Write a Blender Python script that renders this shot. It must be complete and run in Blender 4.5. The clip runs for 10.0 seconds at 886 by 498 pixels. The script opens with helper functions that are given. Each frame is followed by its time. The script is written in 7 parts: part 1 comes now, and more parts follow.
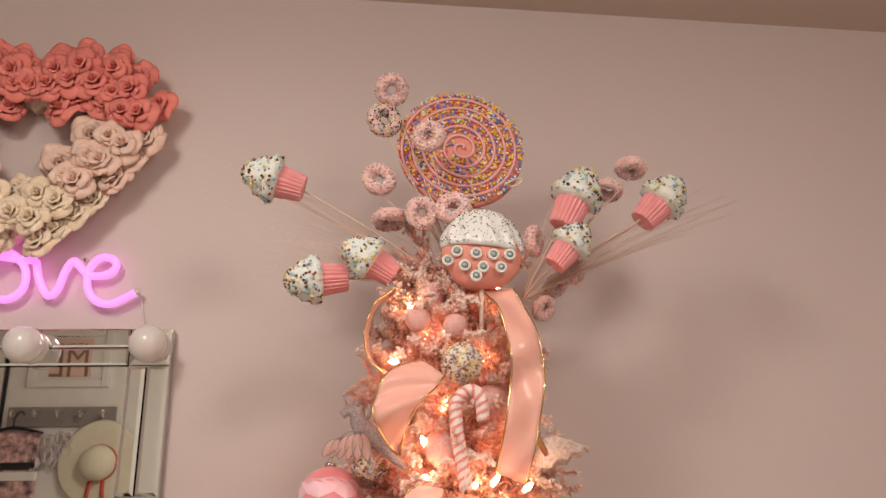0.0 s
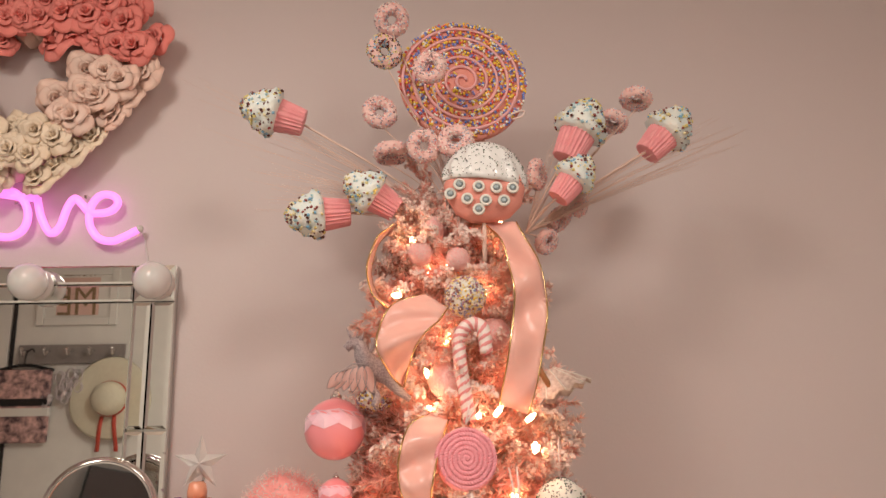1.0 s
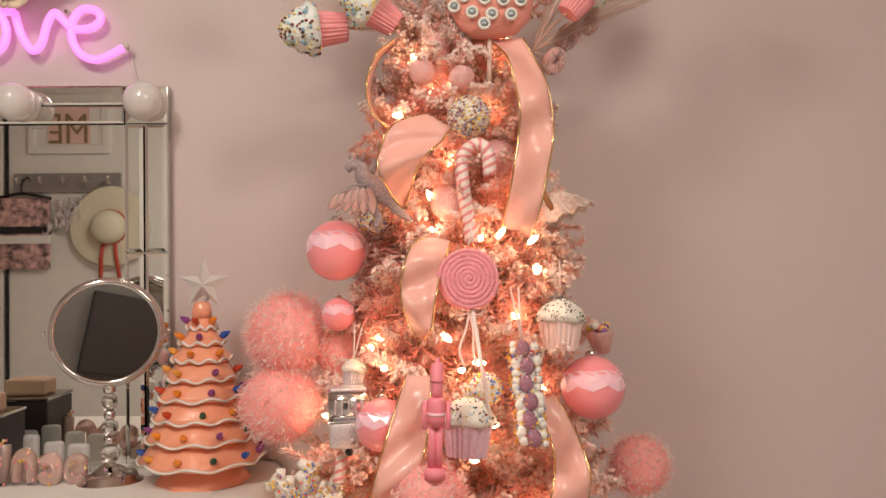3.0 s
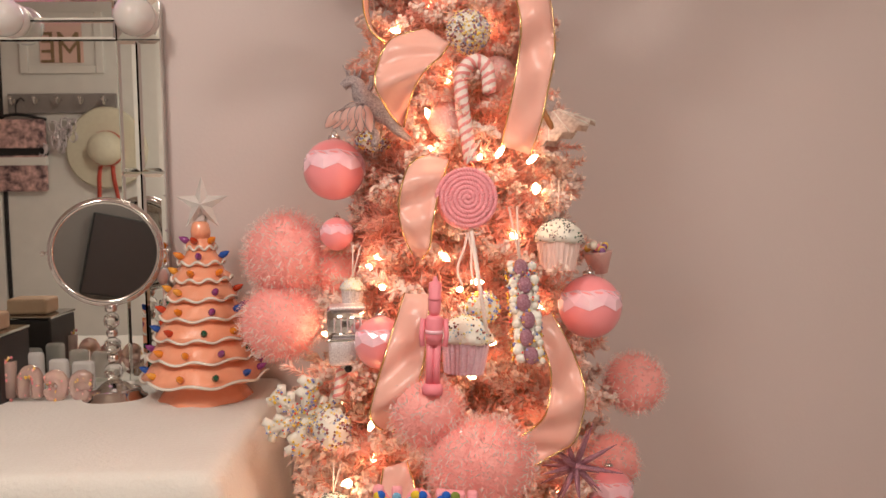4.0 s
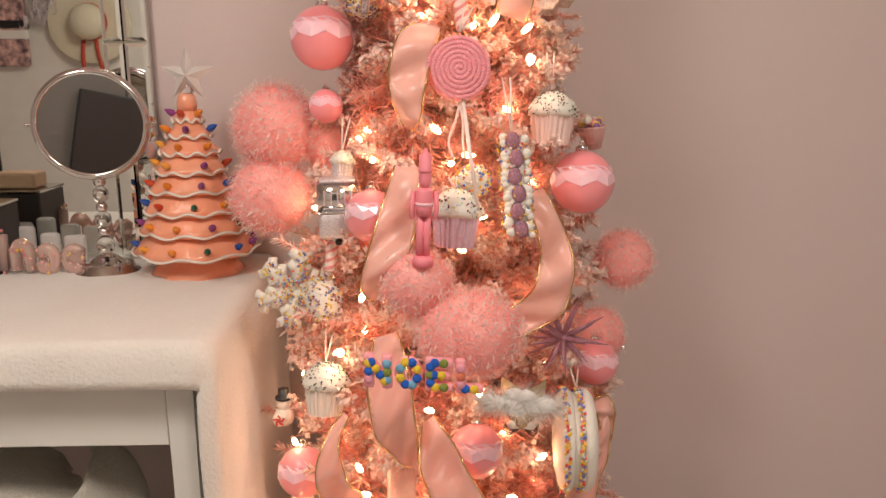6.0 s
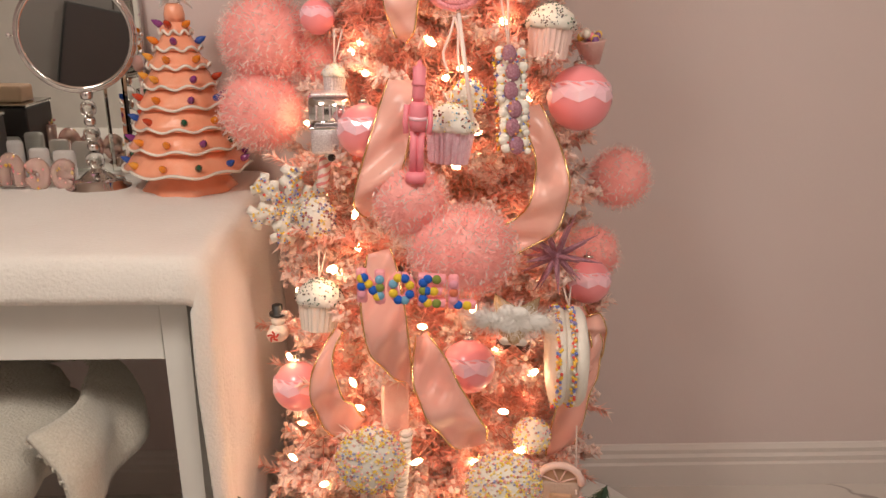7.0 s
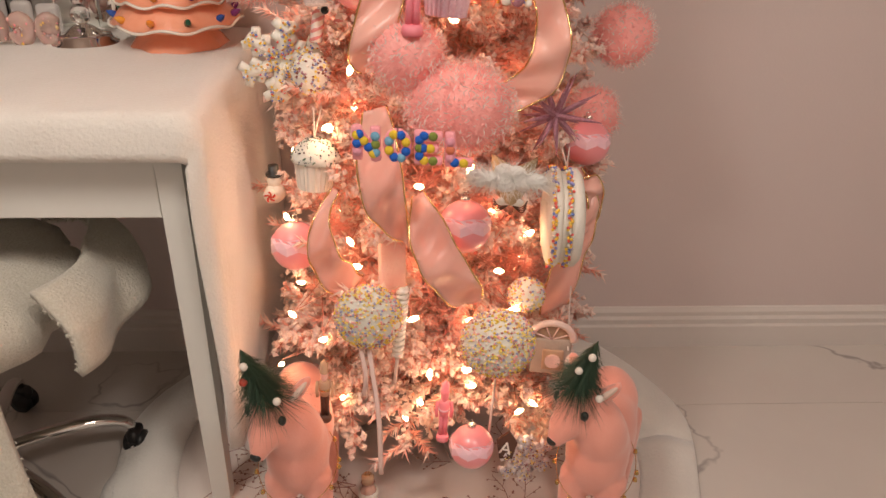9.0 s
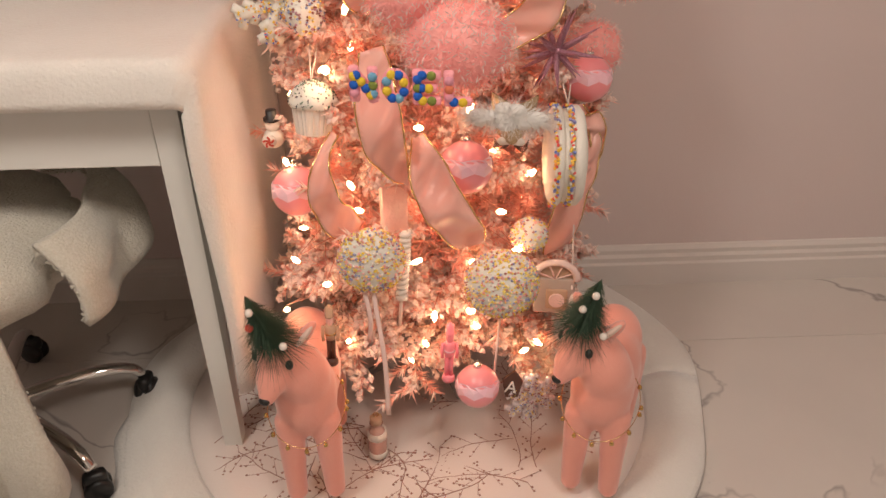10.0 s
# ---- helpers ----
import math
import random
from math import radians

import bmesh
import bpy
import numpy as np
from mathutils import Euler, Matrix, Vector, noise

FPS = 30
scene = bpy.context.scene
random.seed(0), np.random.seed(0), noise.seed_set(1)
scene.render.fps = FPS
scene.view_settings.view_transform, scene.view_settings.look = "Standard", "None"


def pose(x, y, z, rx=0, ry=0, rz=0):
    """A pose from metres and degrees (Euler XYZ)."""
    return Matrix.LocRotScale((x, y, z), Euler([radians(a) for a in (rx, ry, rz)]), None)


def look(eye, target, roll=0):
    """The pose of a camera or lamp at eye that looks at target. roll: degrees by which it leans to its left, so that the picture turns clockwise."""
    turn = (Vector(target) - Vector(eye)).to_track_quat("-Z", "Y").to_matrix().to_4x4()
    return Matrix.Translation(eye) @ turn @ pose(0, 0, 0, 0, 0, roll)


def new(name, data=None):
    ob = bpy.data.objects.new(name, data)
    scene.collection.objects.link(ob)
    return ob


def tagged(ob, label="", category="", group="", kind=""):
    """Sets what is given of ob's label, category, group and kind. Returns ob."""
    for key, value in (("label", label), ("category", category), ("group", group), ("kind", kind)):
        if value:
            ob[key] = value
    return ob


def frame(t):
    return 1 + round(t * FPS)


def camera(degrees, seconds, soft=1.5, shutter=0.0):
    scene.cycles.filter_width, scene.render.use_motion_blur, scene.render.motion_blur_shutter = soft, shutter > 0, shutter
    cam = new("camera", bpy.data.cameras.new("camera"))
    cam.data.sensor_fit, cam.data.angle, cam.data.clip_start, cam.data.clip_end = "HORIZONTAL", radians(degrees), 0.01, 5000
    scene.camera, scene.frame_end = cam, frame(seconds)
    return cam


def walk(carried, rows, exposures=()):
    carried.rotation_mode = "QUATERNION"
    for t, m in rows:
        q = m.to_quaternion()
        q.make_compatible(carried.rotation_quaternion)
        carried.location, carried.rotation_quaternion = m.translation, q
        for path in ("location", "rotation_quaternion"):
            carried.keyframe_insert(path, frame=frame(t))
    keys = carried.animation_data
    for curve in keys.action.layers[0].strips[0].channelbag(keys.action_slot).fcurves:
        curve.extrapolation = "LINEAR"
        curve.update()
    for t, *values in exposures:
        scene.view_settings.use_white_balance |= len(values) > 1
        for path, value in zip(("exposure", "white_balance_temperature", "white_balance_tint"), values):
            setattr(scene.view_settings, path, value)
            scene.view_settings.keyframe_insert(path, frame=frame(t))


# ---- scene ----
cam = camera(58.7, 10.0)
PATH = [
    (0, (0.0000, 0.0000, 1.2573), (0.0568, 1.9080, 1.8541), -0.67),
    (0.5, (0.0028, 0.0091, 1.2541), (0.0508, 1.9442, 1.7569), -0.99),
    (1, (0.0028, 0.0095, 1.2527), (0.0483, 1.9589, 1.6975), -0.98),
    (1.5, (0.0032, 0.0193, 1.2484), (0.0463, 1.9924, 1.5728), -0.68),
    (2, (-0.0039, 0.0320, 1.2440), (0.0421, 2.0223, 1.4353), -0.73),
    (2.5, (-0.0081, 0.0379, 1.2399), (0.0433, 2.0341, 1.3520), -0.71),
    (4, (-0.0049, 0.0465, 1.2287), (0.0449, 2.0393, 1.0667), -0.49),
    (4.5, (-0.0026, 0.0462, 1.2239), (0.0449, 2.0302, 0.9757), -0.39),
    (5, (-0.0011, 0.0482, 1.2197), (0.0451, 2.0229, 0.9060), -0.31),
    (5.5, (-0.0009, 0.0505, 1.2177), (0.0543, 2.0153, 0.8482), -0.26),
    (7, (0.0032, 0.0596, 1.2007), (0.0753, 1.9533, 0.5614), 0.48),
    (7.5, (0.0033, 0.0630, 1.2006), (0.0762, 1.9303, 0.4881), 0.73),
    (8, (0.0057, 0.0651, 1.1910), (0.0812, 1.8987, 0.3961), 0.91),
    (8.5, (0.0054, 0.0598, 1.1852), (0.0844, 1.8657, 0.3293), 1.10),
    (9, (0.0067, 0.0590, 1.1835), (0.0801, 1.8230, 0.2438), 0.90),
    (9.5, (0.0094, 0.0608, 1.1808), (0.0753, 1.7955, 0.1875), 0.23),
    (10, (0.0092, 0.0631, 1.1792), (0.0708, 1.7551, 0.1145), -0.61),
]
walk(cam, [(t, look(eye, target, roll)) for t, eye, target, roll in PATH])

# ---- light ----
world = bpy.data.worlds.new("room_world")
scene.world = world
world.use_nodes = True
world.node_tree.nodes["Background"].inputs[0].default_value = (0.9, 0.75, 0.66, 1)
world.node_tree.nodes["Background"].inputs[1].default_value = 0.05
scene.view_settings.exposure = 0.0


def room_lamp(name, eye, size, power, colour):
    data = bpy.data.lights.new(name, "POINT")
    data.shadow_soft_size, data.energy, data.color = size, power, colour
    ob = new(name, data)
    ob.location = eye
    return ob


def down_light(name, eye, size, power, colour):
    data = bpy.data.lights.new(name, "AREA")
    data.shape, data.size, data.energy, data.color = "DISK", size, power, colour
    ob = new(name, data)
    ob.location = eye
    return ob


room_lamp("ceiling_lamp_light", (-0.78, 0.22, 2.25), 0.22, 16.8, (0.97, 0.88, 0.79))
down_light("ceiling_lamp_light", (-0.78, 0.22, 2.41), 0.36, 13.0, (0.97, 0.88, 0.79))
room_lamp("ceiling_lamp_light", (0.55, -0.05, 2.18), 0.22, 15.8, (0.97, 0.88, 0.79))
down_light("ceiling_lamp_light", (0.55, -0.05, 2.325), 0.36, 9.5, (0.97, 0.88, 0.79))

# ---- materials ----
def material(name, colour, rough=0.6, metal=0.0, second=None, scale=12.0, amount=0.5, fine=0.0, fine_scale=300.0,
             bump=0.0, bump_scale=60.0, sheen=0.0, subsurface=0.0, coat=0.0, through_light=0.0, glow=None, glow_power=0.0, vary=0.0, leaf=0.0):
    m = bpy.data.materials.new(name)
    m.use_nodes = True
    nt = m.node_tree
    b = nt.nodes["Principled BSDF"]
    b.inputs["Roughness"].default_value = rough
    b.inputs["Metallic"].default_value = metal
    b.inputs["Sheen Weight"].default_value = sheen
    b.inputs["Coat Weight"].default_value = coat
    b.inputs["Transmission Weight"].default_value = through_light
    if subsurface:
        b.inputs["Subsurface Weight"].default_value = subsurface
        b.inputs["Subsurface Radius"].default_value = (0.02, 0.01, 0.008)
        b.inputs["Subsurface Scale"].default_value = 0.5
    geo = nt.nodes.new("ShaderNodeTexCoord")
    second = second or tuple(c * 0.86 for c in colour)

    def noise_at(s, detail=4.0):
        n = nt.nodes.new("ShaderNodeTexNoise")
        n.inputs["Scale"].default_value, n.inputs["Detail"].default_value = s, detail
        nt.links.new(geo.outputs["Object"], n.inputs["Vector"])
        return n

    big = noise_at(scale)
    ramp = nt.nodes.new("ShaderNodeMapRange")
    ramp.inputs[1].default_value, ramp.inputs[2].default_value = 0.5 - 0.25 / max(amount, 0.05), 0.5 + 0.25 / max(amount, 0.05)
    nt.links.new(big.outputs[0], ramp.inputs[0])
    mix = nt.nodes.new("ShaderNodeMix")
    mix.data_type = "RGBA"
    mix.inputs[6].default_value, mix.inputs[7].default_value = (*colour, 1), (*second, 1)
    nt.links.new(ramp.outputs[0], mix.inputs[0])
    last = mix.outputs[2]
    if fine:
        small = noise_at(fine_scale, 2.0)
        over = nt.nodes.new("ShaderNodeMix")
        over.data_type, over.blend_type = "RGBA", "OVERLAY"
        over.inputs[0].default_value = fine
        nt.links.new(last, over.inputs[6])
        nt.links.new(small.outputs[0], over.inputs[7])
        last = over.outputs[2]
    if vary:
        info = nt.nodes.new("ShaderNodeNewGeometry")
        hue = nt.nodes.new("ShaderNodeHueSaturation")
        reach = nt.nodes.new("ShaderNodeMapRange")
        reach.inputs[3].default_value, reach.inputs[4].default_value = 1 - vary, 1 + vary
        nt.links.new(info.outputs["Random Per Island"], reach.inputs[0])
        nt.links.new(reach.outputs[0], hue.inputs["Value"])
        nt.links.new(last, hue.inputs["Color"])
        last = hue.outputs[0]
    nt.links.new(last, b.inputs["Base Color"])
    if bump:
        n = noise_at(bump_scale, 5.0)
        bp = nt.nodes.new("ShaderNodeBump")
        bp.inputs["Strength"].default_value, bp.inputs["Distance"].default_value = bump, 0.004
        nt.links.new(n.outputs[0], bp.inputs["Height"])
        nt.links.new(bp.outputs[0], b.inputs["Normal"])
    if leaf:
        thin = nt.nodes.new("ShaderNodeBsdfTranslucent")
        blend = nt.nodes.new("ShaderNodeMixShader")
        blend.inputs[0].default_value = leaf
        nt.links.new(last, thin.inputs["Color"])
        nt.links.new(b.outputs[0], blend.inputs[1])
        nt.links.new(thin.outputs[0], blend.inputs[2])
        nt.links.new(blend.outputs[0], nt.nodes["Material Output"].inputs["Surface"])
    if glow:
        b.inputs["Emission Color"].default_value = (*glow, 1)
        b.inputs["Emission Strength"].default_value = glow_power
    return m


def candy_mix(name, colours, rough=0.35, metal=0.0):
    """Each loose piece takes one of the colours."""
    m = bpy.data.materials.new(name)
    m.use_nodes = True
    nt = m.node_tree
    b = nt.nodes["Principled BSDF"]
    b.inputs["Roughness"].default_value, b.inputs["Metallic"].default_value = rough, metal
    info = nt.nodes.new("ShaderNodeNewGeometry")
    ramp = nt.nodes.new("ShaderNodeValToRGB")
    ramp.color_ramp.interpolation = "CONSTANT"
    el = ramp.color_ramp.elements
    while len(el) < len(colours):
        el.new(0.5)
    for k, c in enumerate(colours):
        el[k].position, el[k].color = k / len(colours), (*c, 1)
    nt.links.new(info.outputs["Random Per Island"], ramp.inputs[0])
    nt.links.new(ramp.outputs[0], b.inputs["Base Color"])
    return m


def clear(name, colour=(1, 1, 1), rough=0.03):
    m = bpy.data.materials.new(name)
    m.use_nodes = True
    b = m.node_tree.nodes["Principled BSDF"]
    b.inputs["Base Color"].default_value = (*colour, 1)
    b.inputs["Roughness"].default_value, b.inputs["Transmission Weight"].default_value, b.inputs["IOR"].default_value = rough, 1.0, 1.45
    return m


def marble():
    m = material("white_marble_tile", (0.70, 0.65, 0.60), rough=0.12, second=(0.60, 0.55, 0.51), scale=3.0, amount=0.5, coat=0.3)
    nt = m.node_tree
    b = nt.nodes["Principled BSDF"]
    geo = nt.nodes.new("ShaderNodeNewGeometry")
    warp = nt.nodes.new("ShaderNodeTexNoise")
    warp.inputs["Scale"].default_value, warp.inputs["Detail"].default_value, warp.inputs["Distortion"].default_value = 1.9, 5.0, 0.6
    nt.links.new(geo.outputs["Position"], warp.inputs["Vector"])
    away = nt.nodes.new("ShaderNodeMath")
    away.operation = "SUBTRACT"
    away.inputs[1].default_value = 0.5
    nt.links.new(warp.outputs[0], away.inputs[0])
    size = nt.nodes.new("ShaderNodeMath")
    size.operation = "ABSOLUTE"
    nt.links.new(away.outputs[0], size.inputs[0])
    vein = nt.nodes.new("ShaderNodeMapRange")
    vein.inputs[1].default_value, vein.inputs[2].default_value = 0.0, 0.009
    vein.inputs[3].default_value, vein.inputs[4].default_value = 0.75, 0.0
    nt.links.new(size.outputs[0], vein.inputs[0])
    gate = nt.nodes.new("ShaderNodeTexNoise")
    gate.inputs["Scale"].default_value = 2.6
    nt.links.new(geo.outputs["Position"], gate.inputs["Vector"])
    open_at = nt.nodes.new("ShaderNodeMapRange")
    open_at.inputs[1].default_value, open_at.inputs[2].default_value = 0.44, 0.56
    nt.links.new(gate.outputs[0], open_at.inputs[0])
    both = nt.nodes.new("ShaderNodeMath")
    both.operation = "MULTIPLY"
    nt.links.new(vein.outputs[0], both.inputs[0])
    nt.links.new(open_at.outputs[0], both.inputs[1])
    mix = nt.nodes.new("ShaderNodeMix")
    mix.data_type = "RGBA"
    mix.inputs[7].default_value = (0.25, 0.22, 0.21, 1)
    old = b.inputs["Base Color"].links[0].from_socket
    nt.links.new(old, mix.inputs[6])
    nt.links.new(both.outputs[0], mix.inputs[0])
    nt.links.new(mix.outputs[2], b.inputs["Base Color"])
    return m


WALL = material("pink_wall_paint", (0.70, 0.605, 0.585), rough=0.55, second=(0.675, 0.57, 0.55), scale=2.0, amount=0.4, bump=0.08, bump_scale=140)
CEIL = material("ceiling_paint", (0.62, 0.50, 0.42), rough=0.8, scale=2.0, amount=0.3)
TRIM = material("white_trim_paint", (0.78, 0.72, 0.68), rough=0.35, scale=5, amount=0.2)
MARBLE = marble()
GROUT = material("tile_grout", (0.60, 0.56, 0.52), rough=0.9)
LACQUER = material("white_lacquer", (0.79, 0.78, 0.74), rough=0.28, second=(0.75, 0.74, 0.70), scale=4, amount=0.2)
FUR = material("white_plush", (0.82, 0.79, 0.74), rough=0.95, second=(0.75, 0.71, 0.66), scale=9, amount=0.6, fine=0.2, fine_scale=420, bump=0.6, bump_scale=160, sheen=0.6)
FLEECE = material("cream_fleece", (0.66, 0.62, 0.53), rough=0.95, second=(0.56, 0.52, 0.44), scale=14, amount=0.6, fine=0.3, fine_scale=260, bump=0.9, bump_scale=220, sheen=0.4)
CHROME = material("chrome", (0.80, 0.78, 0.76), rough=0.08, metal=1.0, scale=3, amount=0.2)
SILVER = material("silver_glitter", (0.96, 0.91, 0.91), rough=0.32, metal=0.6, second=(0.58, 0.50, 0.53), scale=420, amount=1.0, bump=0.35, bump_scale=700)
MIRROR = material("mirror_glass", (0.90, 0.92, 0.88), rough=0.015, metal=1.0, scale=1, amount=0.1)
MIRROR_EDGE = material("bevelled_mirror_edge", (0.62, 0.62, 0.60), rough=0.05, metal=1.0, scale=6, amount=0.4)
BLACK = material("black_plastic", (0.015, 0.014, 0.014), rough=0.4)
DARK = material("dark_panel", (0.03, 0.022, 0.022), rough=0.45)
NEEDLE = material("pink_needles", (0.99, 0.55, 0.45), rough=0.7, second=(0.99, 0.65, 0.55), scale=30, amount=0.7, vary=0.12, leaf=0.38)
FLOCK = material("flocked_tips", (0.98, 0.87, 0.80), rough=0.95, second=(0.98, 0.76, 0.68), scale=45, amount=0.7, bump=0.5, bump_scale=300, vary=0.1, leaf=0.30)
TWIG = material("tree_twig", (0.78, 0.38, 0.29), rough=0.8)
RIBBON = material("peach_satin", (0.96, 0.50, 0.41), rough=0.28, second=(0.98, 0.63, 0.54), scale=14, amount=0.9, sheen=0.2, leaf=0.22)
GOLD = material("gold_wire", (0.80, 0.56, 0.26), rough=0.25, metal=1.0)
BALLPINK = material("pearl_pink_ball", (0.94, 0.28, 0.31), rough=0.30, second=(0.95, 0.35, 0.37), scale=8, amount=0.3, coat=0.5)
BALLSHEEN = material("iridescent_facets", (1.0, 0.70, 0.77), rough=0.16, second=(0.98, 0.52, 0.62), scale=24, amount=0.9, coat=1.0)
GLITPINK = material("pink_glitter", (0.88, 0.40, 0.38), rough=0.4, second=(0.95, 0.62, 0.58), scale=300, amount=1.0, bump=0.9, bump_scale=500)
TINSEL = material("pink_tinsel", (1.0, 0.40, 0.37), rough=0.6, second=(1.0, 0.52, 0.48), scale=40, amount=0.8, vary=0.06, bump=0.6, bump_scale=220)
# near-white base colour paints in the foil's glints, in place of metal
SPARK = material("pale_glint_foil", (1.0, 0.90, 0.85), rough=0.12, coat=1.0, leaf=0.3)
ROPE = material("pink_rope", (0.94, 0.40, 0.44), rough=0.75, second=(0.92, 0.35, 0.40), scale=60, amount=0.6, bump=0.5, bump_scale=250)
HOTPINK = material("pink_plastic", (0.90, 0.28, 0.33), rough=0.45, second=(0.86, 0.24, 0.30), scale=10, amount=0.4)
CORAL = material("coral_paper", (0.86, 0.34, 0.27), rough=0.6, scale=14, amount=0.4, bump=0.3, bump_scale=200)
WRAPPER = material("pink_wrapper", (0.82, 0.28, 0.30), rough=0.5, second=(0.86, 0.38, 0.38), scale=60, amount=0.7, bump=0.3, bump_scale=300)
PALEWRAP = material("pale_pink_wrapper", (0.90, 0.66, 0.60), rough=0.5, scale=30, amount=0.4, bump=0.3, bump_scale=300)
LILAC = material("lilac_glitter", (0.70, 0.42, 0.52), rough=0.35, second=(0.82, 0.60, 0.66), scale=300, amount=1.0, bump=0.6, bump_scale=500)
PLUM = material("plum_glitter", (0.28, 0.10, 0.16), rough=0.35, metal=0.4, second=(0.52, 0.29, 0.35), scale=350, amount=1.0, bump=0.6, bump_scale=600)
ICING = material("white_icing", (0.82, 0.78, 0.71), rough=0.6, second=(0.78, 0.74, 0.66), scale=25, amount=0.5, bump=0.4, bump_scale=160)
ICEBLUE = material("tinted_icing", (0.88, 0.85, 0.75), rough=0.6, second=(0.70, 0.80, 0.80), scale=30, amount=1.0, bump=0.5, bump_scale=160)
DOUGH = material("pink_glaze", (0.84, 0.48, 0.44), rough=0.6, second=(0.88, 0.66, 0.60), scale=40, amount=0.7, bump=0.4, bump_scale=200)
CANE_W = material("cane_white", (0.90, 0.76, 0.70), rough=0.4, scale=30, amount=0.3)
CANE_P = material("cane_pink", (0.82, 0.30, 0.29), rough=0.4, scale=30, amount=0.4)
STICK = material("pale_stick", (0.82, 0.60, 0.50), rough=0.6)
CORD = material("white_cord", (0.88, 0.74, 0.68), rough=0.7)
FEATHER = material("white_feather", (0.95, 0.92, 0.88), rough=0.95, vary=0.03, leaf=0.2)
CERAMIC = material("peach_ceramic", (0.92, 0.34, 0.19), rough=0.25, second=(0.93, 0.44, 0.29), scale=25, amount=0.7, coat=0.4, bump=0.7, bump_scale=45)
SNOWGLAZE = material("white_glaze", (0.88, 0.80, 0.72), rough=0.25, scale=20, amount=0.4, coat=0.5)
ROSE_RED = material("coral_rose_cloth", (0.96, 0.26, 0.22), rough=0.75, second=(0.97, 0.36, 0.31), scale=20, amount=0.7, vary=0.10, leaf=0.15)
ROSE_MID = material("blush_rose_cloth", (1.0, 0.67, 0.54), rough=0.75, second=(1.0, 0.80, 0.69), scale=20, amount=0.7, vary=0.06, leaf=0.12)
ROSE_PALE = material("cream_rose_cloth", (1.0, 0.80, 0.57), rough=0.75, second=(1.0, 0.88, 0.73), scale=20, amount=0.7, vary=0.05, leaf=0.12)
NEON = material("pink_neon_tube", (0.9, 0.35, 0.75), rough=0.3, glow=(0.95, 0.25, 0.85), glow_power=1.0)
FELT = material("peach_felt", (0.86, 0.34, 0.26), rough=0.9, second=(0.84, 0.38, 0.30), scale=10, amount=0.5, fine=0.12, fine_scale=500, bump=0.25, bump_scale=300, sheen=0.5)
EARWHITE = material("ear_felt", (0.84, 0.62, 0.52), rough=0.9, sheen=0.4)
PINE = material("dark_green_bristle", (0.025, 0.06, 0.035), rough=0.6, second=(0.05, 0.09, 0.05), scale=40, amount=0.8, vary=0.3)
BRASS = material("gold_bell", (0.75, 0.50, 0.18), rough=0.25, metal=1.0)
STRAW = material("cream_straw", (0.78, 0.74, 0.58), rough=0.8, second=(0.70, 0.65, 0.50), scale=50, amount=0.6, bump=0.5, bump_scale=250)
RED = material("red_ribbon", (0.60, 0.08, 0.05), rough=0.5)
WOODGREY = material("grey_wood", (0.30, 0.27, 0.25), rough=0.6, second=(0.24, 0.21, 0.20), scale=30, amount=0.6)
PAPERPINK = material("pink_print", (0.85, 0.58, 0.50), rough=0.7)
WHITEBOARD = material("white_frame", (0.86, 0.84, 0.79), rough=0.4)
GOLDINK = material("bronze_ink", (0.30, 0.20, 0.11), rough=0.4)
CHOC = material("chocolate", (0.10, 0.04, 0.025), rough=0.5)
GINGER = material("gingerbread_brown", (0.55, 0.36, 0.24), rough=0.7, scale=40, amount=0.5)
MASK = material("gold_mask_glitter", (0.40, 0.29, 0.15), rough=0.35, metal=0.5, second=(0.68, 0.54, 0.36), scale=300, amount=1.0, bump=0.6, bump_scale=500)
TWIGPRINT = material("rose_gold_twig", (0.42, 0.22, 0.17), rough=0.4, metal=0.4)
BULB = material("warm_bulb", (1.0, 0.8, 0.5), rough=0.3, glow=(1.0, 0.62, 0.28), glow_power=22.0)
GLOBE = material("milky_globe", (0.80, 0.77, 0.75), rough=0.18, scale=3, amount=0.2, subsurface=0.2, coat=0.5)
CLEAR = clear("clear_acrylic", (0.98, 0.97, 0.96))
PINKRESIN = material("pink_resin", (1.0, 0.68, 0.67), rough=0.08, second=(1.0, 0.78, 0.62), scale=60, amount=1.0, through_light=0.68, coat=0.6)
SPRINKLE = candy_mix("mixed_sprinkles", [(0.80, 0.12, 0.10), (0.90, 0.60, 0.06), (0.16, 0.24, 0.60), (0.88, 0.84, 0.76), (0.88, 0.36, 0.08), (0.92, 0.62, 0.10), (0.30, 0.30, 0.62)])
CONFETTI = candy_mix("dark_sprinkles", [(0.10, 0.03, 0.02), (0.25, 0.50, 0.68), (0.30, 0.05, 0.04), (0.80, 0.66, 0.22), (0.14, 0.04, 0.03), (0.45, 0.66, 0.72), (0.85, 0.75, 0.45)])
PEPPER = candy_mix("tiny_sprinkles", [(0.06, 0.06, 0.07), (0.10, 0.20, 0.12), (0.20, 0.12, 0.10)])
POPMIX = candy_mix("pop_sprinkles", [(0.92, 0.66, 0.08), (0.90, 0.40, 0.36), (0.95, 0.78, 0.30), (0.92, 0.60, 0.20), (0.36, 0.38, 0.60), (0.92, 0.80, 0.70), (0.90, 0.50, 0.44), (0.55, 0.24, 0.20), (0.93, 0.72, 0.16)])
PALEBEAD = candy_mix("soft_sprinkles", [(0.88, 0.80, 0.72), (0.50, 0.25, 0.30), (0.30, 0.35, 0.55), (0.30, 0.10, 0.07), (0.88, 0.62, 0.12), (0.88, 0.80, 0.72), (0.90, 0.70, 0.30)])
